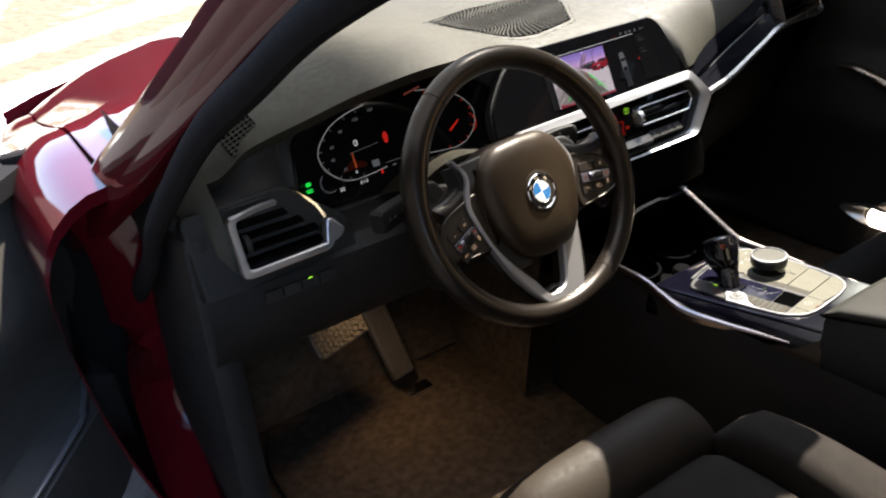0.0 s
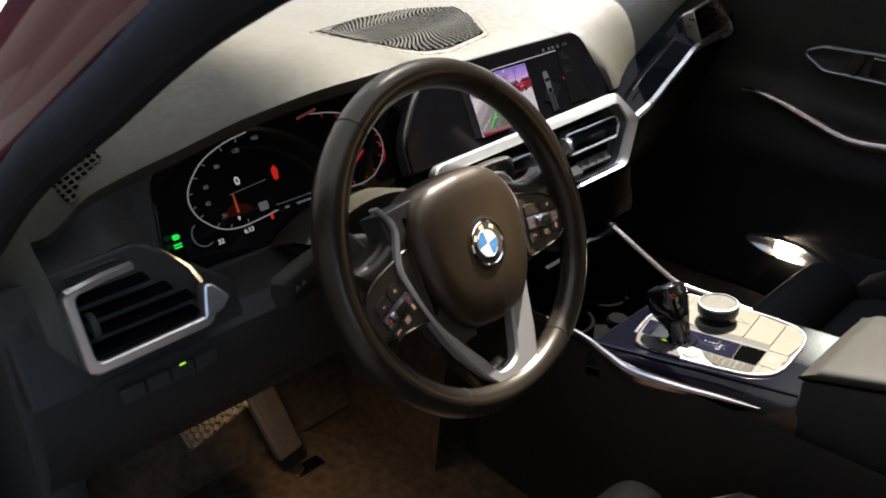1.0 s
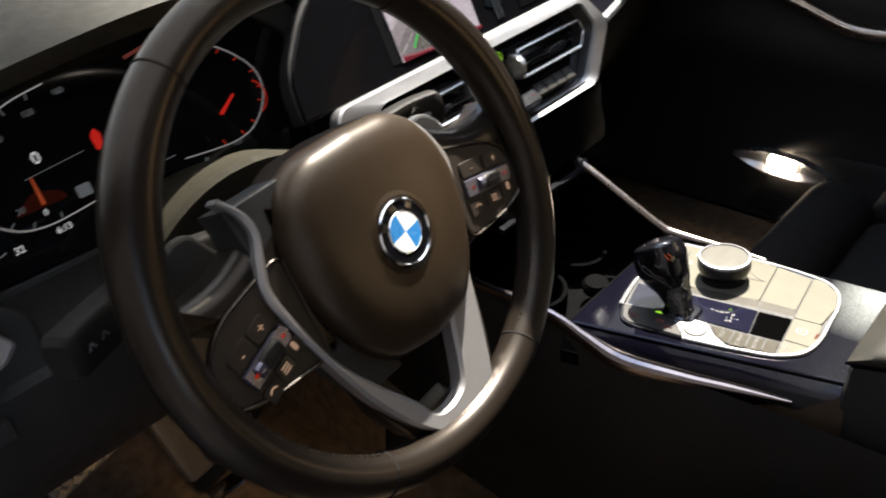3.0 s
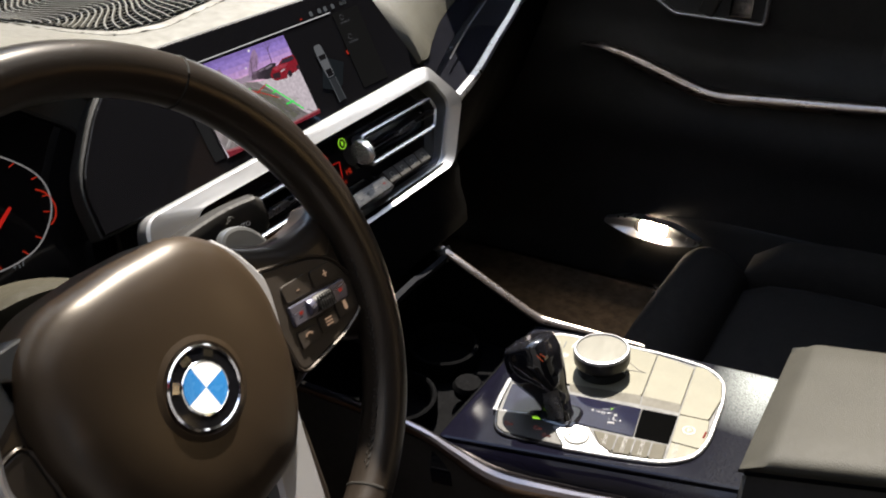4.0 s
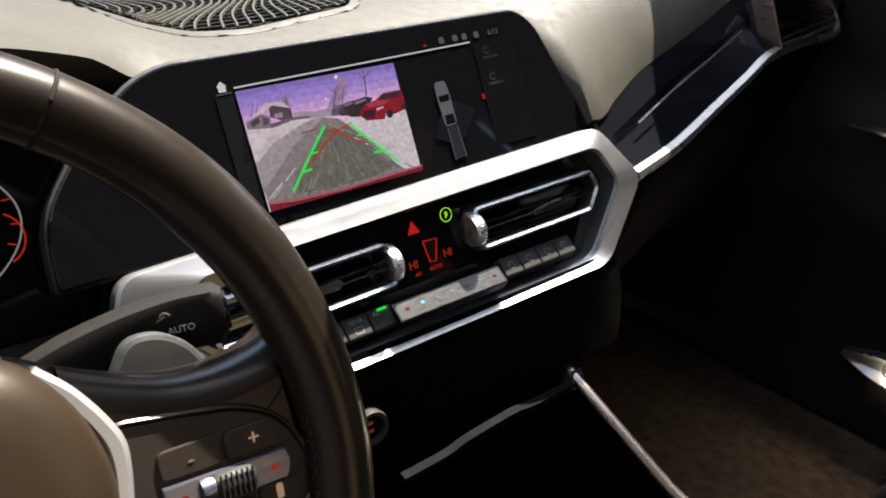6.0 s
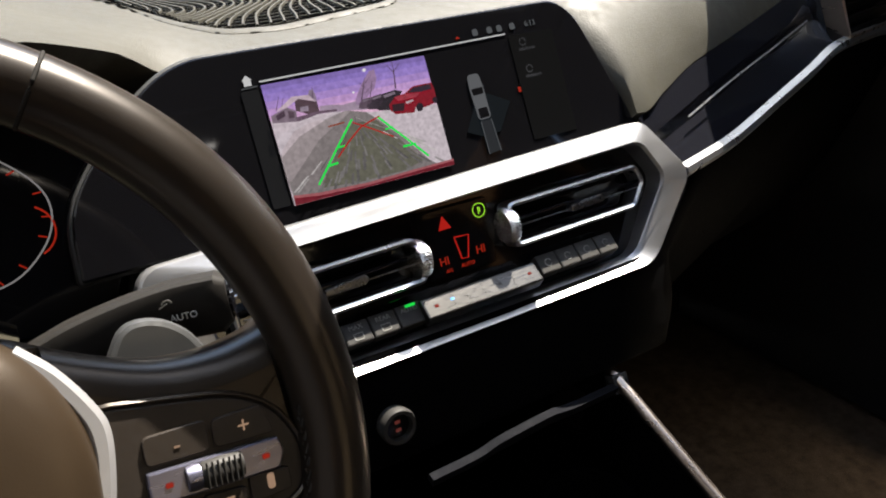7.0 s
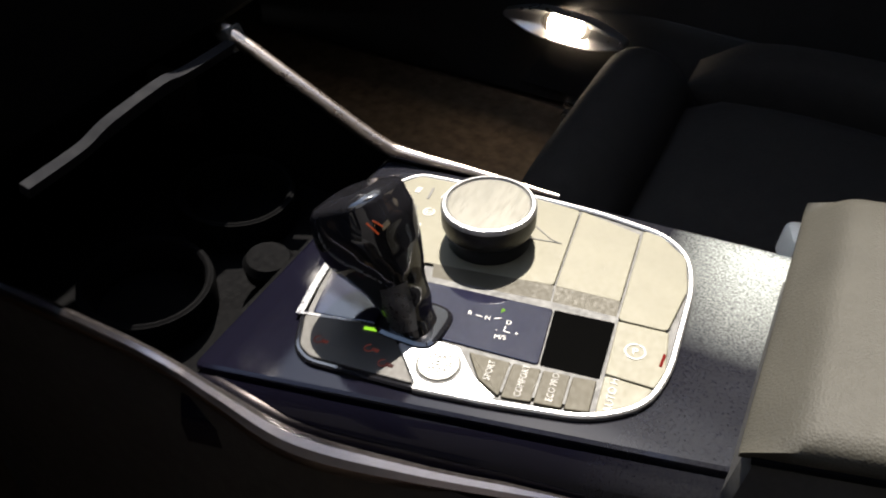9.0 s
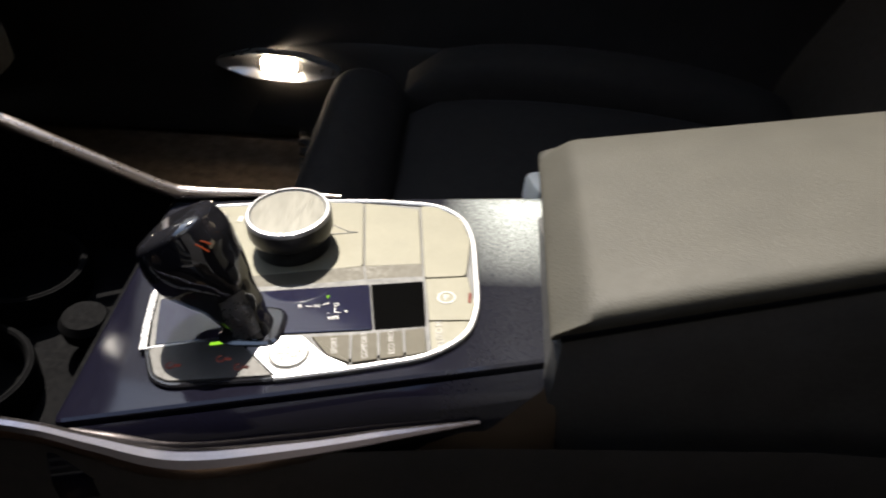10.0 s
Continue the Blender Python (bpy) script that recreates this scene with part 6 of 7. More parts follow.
part("flank_trim", sweep(bmesh.new(), nl, [(-0.004, 0.002), (-0.001, 0.0052), (0.003, 0.0050), (0.0065, 0.0022), (0.0085, -0.004), (0.0085, -0.0115), (0.006, -0.014), (0.0, -0.012), (-0.004, -0.004)], (-0.35, 0, 0.93), [0.98 * w for w in wid]), FLANK, console, "satin silver console flank trim")
fl = curve([(0.104, 0.178, 0.686), (0.104, 0.140, 0.672), (0.111, 0.085, 0.643), (0.117, 0.040, 0.620), (0.121, 0.020, 0.615), (0.125, -0.03, 0.617), (0.127, -0.09, 0.620)], 6)
part("flank_trim", sweep(bmesh.new(), fl, [(0.0052 * a, 0.0055 * q - 0.001) for a, q in oval(1, 1, 14)], (0, 0.2, 1), [1.0 - 0.75 * max(0, (i / len(fl) - 0.6) / 0.4) for i in range(len(fl))]), DULL, console)
part("strut_joint", block(bmesh.new(), (0.016, 0.012, 0.016), pose(0.104, 0.150, 0.672, -25), 0.002), MATTE, console)
# bay walls, floor and cups carry their shade as near-black colour
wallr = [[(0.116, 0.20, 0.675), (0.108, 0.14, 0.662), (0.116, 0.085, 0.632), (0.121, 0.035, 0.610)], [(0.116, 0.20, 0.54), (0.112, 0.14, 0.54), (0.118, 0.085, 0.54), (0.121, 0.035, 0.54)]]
sheet("bay_wall", wallr, SHADE_BLACK, console)
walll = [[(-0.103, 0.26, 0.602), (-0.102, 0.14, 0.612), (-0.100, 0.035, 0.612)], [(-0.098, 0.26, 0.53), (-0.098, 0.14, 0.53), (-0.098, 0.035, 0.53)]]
sheet("bay_wall", walll, SHADE_BLACK, console)
part("bay_floor", block(bmesh.new(), (0.225, 0.28, 0.02), pose(0.010, 0.155, 0.545), 0.004), SHADE_BLACK, console, "matte black storage bay with shade in its colour")
part("bay_back", block(bmesh.new(), (0.23, 0.02, 0.20), pose(0.010, 0.285, 0.61), 0.004), SHADE_BLACK, console)
part("bay_front", slab(bmesh.new(), [(-0.098, -0.08), (0.121, -0.08), (0.121, -0.004), (-0.098, -0.004)], basis((0, 0.036, 0.6085), (-1, 0, 0), (0, 0, 1)) @ Matrix.Diagonal((-1, 1, 1, 1)), -0.008, 0.0), SHADE_BLACK, console)
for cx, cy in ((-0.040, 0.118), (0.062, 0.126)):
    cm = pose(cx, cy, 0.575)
    cup = part("cup_holder", turned(bmesh.new(), [(0.034, -0.020), (0.036, 0.002), (0.0385, 0.006), (0.0415, 0.005), (0.0425, 0.0), (0.0425, -0.02)], cm, 36), SHADE_BLACK, console, "round cup holder darkened to stand for shade")
    part("cup_edge", turned(bmesh.new(), [(0.0368, 0.0045), (0.0385, 0.0062), (0.0395, 0.0062), (0.041, 0.0050)], cm, 36), SHADE_BLACK, cup)
part("lock_wheel", turned(bmesh.new(), [(0.0, -0.01), (0.015, -0.01), (0.017, 0.0), (0.014, 0.005), (0.0, 0.006)], pose(0.012, 0.062, 0.580), 24), SHADE_BLACK, console)
# faintly glowing plate stands in for a glint on the bay floor
flat("bay_glint_plate", [(-0.004, -0.0012), (0.004, -0.0012), (0.004, 0.0012), (-0.004, 0.0012)], pose(0.008, 0.131, 0.5555, 0, 0, 30), glow("bay_glint", (0.6, 0.6, 0.6), 0.06), console)

# key panel with its silver frame
FR = [P(-0.039, 0.001), P(-0.062, -0.010), P(-0.068, -0.022), P(-0.061, -0.082), P(-0.053, -0.122), P(-0.041, -0.170), P(-0.022, -0.192), P(0.004, -0.197), P(0.070, -0.192), P(0.097, -0.184), P(0.113, -0.165), P(0.118, -0.120), P(0.117, -0.075), P(0.109, 0.004), P(0.094, 0.014), P(0.008, 0.013)]
fo = rpoly(FR, [0.004, 0.008, 0.006, 0.01, 0.01, 0.02, 0.012, 0.012, 0.012, 0.014, 0.014, 0.014, 0.012, 0.010, 0.010, 0.006], 4)
fi = inset(fo, 0.0036)
part("panel_frame", band(bmesh.new(), fo[17:], fi[17:], MP, -0.002, 0.0024, 0.001, closed=False), SILVER, console, "satin silver panel frame")
part("panel_frame", band(bmesh.new(), fo[:18], fi[:18], MP, -0.002, 0.0018, 0.001, closed=False), PIANO, console, "black corner of the panel frame")
part("panel_base", slab(bmesh.new(), inset(fo, 0.003), MP, -0.003, 0.0003), MATTE, console)


def key(name, pts, material, r=0.002, h=0.0022, label=""):
    return part(name, slab(bmesh.new(), rpoly([P(*p) for p in pts], r, 3), MP, 0.0, h, 0.0005), material, console, label)


def slope(pts):
    """A plate sloping down from the upper panel to the selector gate."""
    (a, b), (c, d_) = pts
    part("panel_slope", loops(bmesh.new(), [[MP @ Vector((*P(*a), 0.0022)), MP @ Vector((*P(*b), 0.0022))], [MP @ Vector((*P(*c), -0.0005)), MP @ Vector((*P(*d_), -0.0005))]], False, False, False), MODE, console)


# field round the controller, in three plates
key("panel_plate", [(0.0165, 0.0085), (0.028, -0.045), (0.0405, -0.119), (0.1125, -0.1092), (0.1135, -0.075), (0.1055, 0.001), (0.092, 0.0100)], PANEL, 0.003, label="satin grey panel plate")
key("panel_plate", [(0.0405, -0.1202), (0.0435, -0.1572), (0.1050, -0.1502), (0.1125, -0.1104)], PANEL, 0.001)
key("panel_plate", [(0.0295, -0.1602), (0.0320, -0.1868), (0.068, -0.1885), (0.094, -0.181), (0.1085, -0.163), (0.1095, -0.1512)], PANEL, 0.003)
slope((((0.0285, -0.048), (0.0405, -0.119)), ((0.0160, -0.053), (0.0248, -0.1225))))
slope((((0.0405, -0.1202), (0.0435, -0.1572)), ((0.0248, -0.1237), (0.0285, -0.1590))))
pk = key("park_key", [(0.0285, -0.1608), (-0.0102, -0.1662), (-0.0092, -0.1912), (0.004, -0.1935), (0.0312, -0.1878)], PANEL, 0.001, label="parking brake key")
line("key_sign", arc(0, 0, 0.0052, 0, 352, 18), 0.0009, MP @ pose(0.0105, -0.0755, 0.0023), PRINT, pk)
words("key_sign", "P", 0.0062, MP @ pose(0.0105, -0.0755, 0.0023, 0, 0, -75), PRINT, pk)
flat("key_light", [(-0.0045, -0.0008), (0.0045, -0.0008), (0.0045, 0.0008), (-0.0045, 0.0008)], MP @ pose(0.0105, -0.0900, 0.0023), G_RED, pk)
ak = key("hold_key", [(-0.0112, -0.1664), (-0.0335, -0.1692), (-0.0375, -0.1705), (-0.0210, -0.1880), (-0.0102, -0.1912)], PANEL, 0.002, label="grey hold key")
words("key_text", "AUTO H", 0.0060, MP @ pose(-0.0225, -0.0735, 0.0023, 0, 0, 8), INK, ak)
# mode keys between the start key and the hold key
KD = [((-0.0255, -0.0965), (-0.0402, -0.1085)), ((-0.0232, -0.1205), (-0.0462, -0.1235)), ((-0.0208, -0.1365), (-0.0428, -0.1395)), ((-0.0185, -0.1515), (-0.0400, -0.1545)), ((-0.0160, -0.1645), (-0.0365, -0.1675))]
for i, tx in enumerate(("SPORT", "COMFORT", "ECO PRO", "")):
    a, b = Vector(KD[i][0]), Vector(KD[i][1])
    c, d_ = Vector(KD[i + 1][0]), Vector(KD[i + 1][1])
    g = Vector((0, 0.0006))
    kk = key("mode_key", [tuple(a - g), tuple(c + g), tuple(d_ + g), tuple(b - g)], MODE, 0.0012, 0.0018)
    if tx:
        q = (a + b + c + d_) / 4
        words("key_text", tx, 0.0050, MP @ pose(q.x + 0.001, q.y + 0.10, 0.0019, 0, 0, 8), INK, kk, squeeze=0.9)
        line("key_groove", [P(*(c + (d_ - c) * 0.12)), P(*(c + (d_ - c) * 0.88))], 0.0014, MP, MATTE, kk, 0.0018, 0.0003)
# start key in its silver field
key("start_field", [(-0.0262, -0.066), (-0.0250, -0.0915), (-0.0400, -0.1070), (-0.0478, -0.1225), (-0.0530, -0.1185), (-0.0580, -0.0825), (-0.0360, -0.0600)], SILVER, 0.002, 0.0020, "bright silver field of the start key")
stm = MP @ pose(-0.0410, 0.0130, 0.0018)
stk = part("start_key", turned(bmesh.new(), [(0.0, -0.001), (0.0110, -0.001), (0.0112, 0.0012), (0.0106, 0.0018), (0.0, 0.0016)], stm, 36), START, console, "round silver start key")
line("start_ring", arc(0, 0, 0.0117, 0, 352, 30), 0.0013, stm, MATTE, stk, 0.0004)
for i, tx in enumerate(("START", "ENGINE", "STOP")):
    words("key_text", tx, 0.0042, stm @ pose(0, 0, 0.0019, 0, 0, -75) @ pose(0, 0.0046 - 0.0046 * i, 0), BUTTON, stk)
dk = key("assist_key_panel", [(-0.0385, -0.0020), (-0.0280, -0.0500), (-0.0345, -0.0580), (-0.0575, -0.0810), (-0.0640, -0.022), (-0.0595, -0.0125)], BUTTON, 0.003, label="dark assistance keys")
for x, y in ((-0.052, -0.020), (-0.046, -0.048), (-0.052, -0.060)):
    line("key_sign", arc(x, y + 0.10, 0.0024, 0, 300, 8), 0.0007, MP @ Matrix.Translation((0, 0, 0.0023)), G_FAINT, dk)
    flat("key_sign", [P(x - 0.001, y - 0.006), P(x + 0.001, y - 0.006), P(x + 0.001, y - 0.003), P(x - 0.001, y - 0.003)], MP, G_FAINT, dk, 0.0023)
flat("key_light", [(-0.0011, -0.0045), (0.0011, -0.0045), (0.0011, 0.0045), (-0.0011, 0.0045)], MP @ pose(-0.0335, 0.0575, 0.0024, 0, 0, 12), G_LIME, dk)
line("gate_edge", [P(-0.0270, -0.052), P(-0.0385, -0.001)], 0.0016, MP, STEM, console, 0.0005, 0.0020)
line("gate_edge", [P(-0.0400, 0.0008), P(-0.020, 0.0055), P(0.010, 0.0108)], 0.0042, MP, STEM, console, 0.0005, 0.0022)
for pts, w in (([(0.096, -0.013), (0.084, -0.015)], 0.0016), ([(0.074, -0.012), (0.069, -0.014)], 0.0010)):
    line("panel_groove", [P(*q) for q in pts], w, MP, MATTE, console, 0.0022, 0.0003)
line("key_sign", arc(0.072, 0.078, 0.0034, 0, 340, 12), 0.0011, MP, PRINT, console, 0.0023)
line("key_sign", arc(0.072, 0.078, 0.0014, 0, 340, 8), 0.0008, MP, PRINT, console, 0.0023)
for x, y in ((0.090, -0.005), (0.091, -0.024), (0.056, -0.022)):
    flat("text_bar", [P(x - 0.0030, y - 0.0016), P(x + 0.0030, y - 0.0016), P(x + 0.0030, y + 0.0016), P(x - 0.0030, y + 0.0016)], MP, PRINT, console, 0.0023)
line("panel_tick", [P(0.086, -0.090), P(0.078, -0.103), P(0.077, -0.110), P(0.074, -0.090)], 0.0006, MP, MATTE, console, 0.0022, 0.0004)

# selector gate
part("selector_gate", slab(bmesh.new(), rpoly([P(0.006, 0.0060), P(0.0145, -0.053), P(0.0232, -0.1255), P(-0.0180, -0.1330), P(-0.0255, -0.053), P(-0.0350, -0.0045)], 0.002, 2), MP, -0.002, 0.0014, 0.0005), GATE, console, "gloss black selector gate")
# flat plate; the darkness of the open slot is painted on
part("gate_well", slab(bmesh.new(), rpoly([P(0.0235, -0.1262), P(0.0278, -0.1595), P(-0.0135, -0.1645), P(-0.0175, -0.1337)], 0.001, 2), MP, -0.003, 0.0006), VOID, console, "flat black plate standing in for a deep dark slot")
for tx, x, y in (("R", 0.001, -0.085), ("N", 0.0015, -0.0955), ("P", 0.0100, -0.1010), ("D", 0.0030, -0.1075), ("M/S", -0.0090, -0.1075), ("+", -0.0030, -0.1145), ("-", -0.0045, -0.1035)):
    words("gear_letter", tx, 0.0044, MP @ pose(*P(x, y), 0.0015, 0, 0, -75), G_LIME if tx == "P" else PRINT, console)
for q in ([(0.001, -0.0885), (0.001, -0.0925)], [(0.0025, -0.099), (0.0045, -0.1025)], [(0.0000, -0.107), (-0.004, -0.1075), (-0.004, -0.111)]):
    line("gear_path", [P(*w) for w in q], 0.0006, MP, PRINT, console, 0.0015)

# controller knob
knob = thing("rotary_controller", (0.060, -0.068, 0.618), "round brushed silver rotary controller on the console", "knob")
KM = MP @ pose(0.0635, 0.032, 0.002) @ Matrix.Diagonal((0.95, 0.95, 1, 1))
part("skirt", turned(bmesh.new(), [(0.0, -0.002), (0.0245, -0.002), (0.0265, 0.000), (0.0270, 0.010), (0.0285, 0.014), (0.0, 0.014)], KM, 48), PIANO, knob)
part("grip", turned(bmesh.new(), [(0.0, 0.012), (0.0288, 0.012), (0.0300, 0.015), (0.0300, 0.024), (0.0292, 0.0265), (0.0, 0.026)], KM, 64), mat("grey_knurled_grip", (0.035, 0.035, 0.035), 0.35, metal=0.9, var=0.15, scale=200), knob)
part("grip_ring", turned(bmesh.new(), [(0.0262, 0.0262), (0.0272, 0.0280), (0.0288, 0.0278), (0.0300, 0.0264), (0.0302, 0.0250)], KM, 64), SILVER, knob)
part("face", turned(bmesh.new(), [(0.0262, 0.0262), (0.0255, 0.0268), (0.012, 0.0269), (0.0, 0.0269)], KM, 64), BRUSH, knob, "brushed silver face")

# selector lever: a shield-shaped head that leans ahead of its stem
lever = thing("gear_selector", (-0.004, -0.050, 0.617), "gloss black gear selector lever with dark metal stem", "gear lever")
L0, L1 = Vector((-0.020, -0.060, 0.615)), Vector((-0.005, -0.012, 0.684))
LAX = (L1 - L0).normalized()
LSIDE = Vector((1, 0, 0)) - LAX * LAX.x
LSIDE.normalize()
LBACK = LSIDE.cross(LAX)
if LBACK.y > 0:
    LBACK = -LBACK
LEVER = [(0.0, 0.0125, 0.0135, 0.002), (0.10, 0.0115, 0.0130, 0.003), (0.20, 0.0125, 0.0145, 0.004), (0.32, 0.0138, 0.0165, 0.003), (0.46, 0.0180, 0.0215, 0.001), (0.62, 0.0226, 0.0260, -0.001), (0.78, 0.0245, 0.0272, 0.0), (0.90, 0.0236, 0.0252, 0.001), (0.955, 0.0225, 0.0235, 0.002), (0.985, 0.0190, 0.0195, 0.002), (1.0, 0.0130, 0.0130, 0.002)]


def lever_at(t, ang, lift=0.0):
    """A point of the lever's skin; ang runs from the passenger's side over the rear to the driver's side."""
    wd, dp, off = (lerp(t, [(q[0], q[k]) for q in LEVER]) + (lift if k < 3 else 0.0) for k in (1, 2, 3))
    c_, s_ = math.cos(radians(ang)), math.sin(radians(ang))
    q = lambda v: math.copysign(abs(v) ** 0.72, v)
    return L0.lerp(L1, t) + LSIDE * wd * q(c_) + LBACK * (dp * q(s_) + off)


grip = part("grip", loops(bmesh.new(), [[lever_at(i / 40, a_) for a_ in range(0, 360, 9)] for i in range(41)]), PIANO, lever, "gloss black grip", sharp=50)
part("stem_trim", loops(bmesh.new(), [[lever_at(0.06 + 0.33 * i / 8, a0 + (a1 - a0) * j / 8, 0.0005) for j in range(9)] for i, a0, a1 in [(i, 130 - 2 * i, 205 - 4 * i) for i in range(9)]], False, False, closed=False), STEM, lever, "dark metal stem trim")
crease = [lever_at(0.86 - 0.42 * i / 14, 196 - 36 * (i / 14) ** 1.5, 0.0003) for i in range(15)]
part("grip_crease", sweep(bmesh.new(), crease, [(0.0006 * p, 0.0006 * q) for p, q in oval(1, 1, 6)], (-1, -0.3, 0.4), [0.4 + 0.6 * math.sin(math.pi * (i + 1) / 16) for i in range(15)]), STEM, grip)
for d_ in (0, 1):
    a_, c_ = lever_at(0.84, 128 + 9 * d_, 0.0006), lever_at(0.78 - 0.03 * d_, 118 + 9 * d_, 0.0006)
    part("grip_mark", sweep(bmesh.new(), [a_, a_.lerp(c_, 0.5) + Vector((0, 0, 0.0002)), c_], [(0.0006 * p, 0.0004 * q) for p, q in oval(1, 1, 6)], (0, 0, 1)), G_ORANGE, grip)
part("gaiter", slab(bmesh.new(), rpoly([P(-0.001, -0.040), P(-0.001, -0.080), P(-0.036, -0.080), P(-0.036, -0.040)], 0.012, 4), MP, 0.0, 0.0040, 0.003), PIANO, lever)

# ---- armrest ----
arm = thing("armrest", (0.05, -0.42, 0.55), "padded dark leatherette centre armrest, sunlit", "armrest")


def arm_edge(y):
    """Left edge of the lid: x, and the heights of its two long edges."""
    return -0.054 - 0.10 * (y + 0.235), 0.689 - 0.28 * (y + 0.235), 0.687 - 0.228 * (y + 0.247)


def arm_row(y, dz=0.0):
    """One cross-section of the lid, which rises to the rear and is bevelled in front."""
    xl, zl, zr = arm_edge(y)
    xr, e = 0.133, min(1.0, 0.30 + 0.70 * (0.016 + dz) / 0.016)
    side = [(xl + 0.010, zl - 0.0172), (xl - 0.002, zl - 0.0168), (xl - 0.004, zl - 0.0140), (xl - 0.0035, zl - 0.0150 + 0.0095 * e), (xl, zl + dz - 0.0022 * e), (xl + 0.007, zl + dz)]
    mid = [(xl + (xr - xl) * f, zl + (zr - zl) * f + dz + 0.003 * math.sin(math.pi * f)) for f in (0.2, 0.4, 0.6, 0.8)]
    return side + mid + [(xr - 0.008, zr + dz), (xr - 0.001, zr + dz - 0.003 * e), (xr + 0.002, zr - 0.015 + 0.007 * e), (xr + 0.002, zr - 0.0165), (xr - 0.006, zr - 0.0175)]


rings = []
for y, dz in ((-0.2310, -0.0160), (-0.2318, -0.0148), (-0.2345, -0.0125), (-0.2400, -0.0080), (-0.2450, -0.0040), (-0.2480, -0.0020), (-0.2510, -0.0008), (-0.2550, 0.0), (-0.30, 0.0), (-0.36, 0.0), (-0.42, 0.0), (-0.48, 0.0), (-0.56, 0.0), (-0.60, -0.005)):
    rings.append([(x, y, z) for x, z in arm_row(y, dz)])
part("lid", loops(bmesh.new(), rings, True, True), ARM, arm, "soft padded lid with a bevelled front", sharp=50)
sm_pts = []
for y in [-0.236 - 0.03 * i for i in range(12)]:
    xl, zl, zr = arm_edge(y)
    sm_pts.append((xl - 0.0035, y, zl - 0.0150))
part("seam", sweep(bmesh.new(), sm_pts, [(0.0022 * a, 0.0022 * c) for a, c in oval(1, 1, 8)], (0, 0, 1)), SHADE_BLACK, arm, "dark gap under the lid")
rings = []
for y in (-0.234, -0.238, -0.25, -0.32, -0.40, -0.50, -0.60):
    xl, zl, zr = arm_edge(y)
    q = 0.010 if y > -0.236 else (0.003 if y > -0.24 else 0.0)
    rings.append([(xl - 0.003 + q, y, zl - 0.018 - q), (xl - 0.005 + q, y, zl - 0.026), (xl - 0.002 + q, y, zl - 0.075), (xl + 0.012, y, 0.30), (0.126, y, 0.30), (0.126, y, zr - 0.055), (0.04, y, zl - 0.030)])
part("bin", loops(bmesh.new(), rings), MATTE, arm, "black bin under the lid")
gus = [[(-0.046, -0.238, 0.632), (-0.055, -0.215, 0.622), (-0.066, -0.190, 0.608), (-0.074, -0.165, 0.590)],
       [(-0.056, -0.244, 0.612), (-0.063, -0.225, 0.600), (-0.072, -0.200, 0.586), (-0.078, -0.180, 0.575)],
       [(-0.060, -0.250, 0.560), (-0.066, -0.235, 0.555), (-0.075, -0.215, 0.550), (-0.080, -0.200, 0.545)]]
sheet("gusset", gus, LEATHER, console, "padded leather gusset beside the trim", sharp=60)
part("hinge_bracket", block(bmesh.new(), (0.030, 0.020, 0.022), pose(0.155, -0.240, 0.624, 0, 0, 20), 0.006), mat("pale_plastic", (0.35, 0.33, 0.28), 0.5), arm, "small pale plastic latch")

# ---- seats ----


def seat(name, cx, y0, label, z0=0.0, back=0.50, front=SEAT):
    s = thing(name, (cx, y0 - 0.3, 0.27), label, "seat", "front seats")

    def pad(nm, w0, w1, yy0, yy1, zc, zh, material, bulge=0.03, lab="", dx=0.0):
        rows = []
        for j in range(13):
            t = j / 12
            e = math.sin(math.pi * min(max(t, 0.0), 1.0)) ** 0.35 if 0 < t < 1 else 0.05
            y = yy0 + (yy1 - yy0) * t
            ring = []
            for i in range(20):
                a = 2 * math.pi * i / 20
                c, sn = math.cos(a), math.sin(a)
                q = lambda v: math.copysign(abs(v) ** 0.55, v)
                w = w0 + (w1 - w0) * t
                ring.append((cx + dx + w * q(c) * (0.9 + 0.1 * e), y, zc + zh * q(sn) * e - 0.05 * t * 0.5 + z0))
            rows.append(ring)
        return part(nm, loops(bmesh.new(), rows), material, s, lab, sharp=70)

    pad("thigh_support", 0.175, 0.180, y0 - 0.005, y0 - 0.115, 0.455, 0.078, front)
    pad("cushion", 0.150, 0.165, y0 - 0.10, y0 - back - 0.02, 0.450, 0.070, FELT)
    for d in (-1, 1):
        pad("bolster", 0.040, 0.055, y0 - 0.10, y0 - back - 0.02, 0.470, 0.078, FELT, dx=d * 0.190)
    part("base", block(bmesh.new(), (0.40, 0.46, 0.16), pose(cx, y0 - 0.28, 0.345 + z0), 0.03), MATTE, s)
    # backrest leans back
    rows = []
    for j in range(13):
        t = j / 12
        e = 0.05 if t in (0.0, 1.0) else math.sin(math.pi * t) ** 0.3
        cy, cz = y0 - back - 0.28 * t, 0.46 + z0 + 0.66 * t
        rows.append([(cx + (0.235 - 0.05 * t) * math.copysign(abs(math.cos(a)) ** 0.5, math.cos(a)), cy + 0.075 * e * math.copysign(abs(math.sin(a)) ** 0.6, math.sin(a)) + (0.035 * abs(math.cos(a)) ** 4 if math.sin(a) > 0 else 0), cz) for a in [2 * math.pi * i / 24 for i in range(24)]])
    part("backrest", loops(bmesh.new(), rows), SEAT, s, sharp=70)
    part("headrest", block(bmesh.new(), (0.25, 0.10, 0.17), pose(cx, y0 - 0.33 - back, 1.22, -14), 0.04), SEAT, s)
    return s


seat("driver_seat", -0.375, -0.098, "dark leatherette sports seat with sunlit side bolster", 0.045)
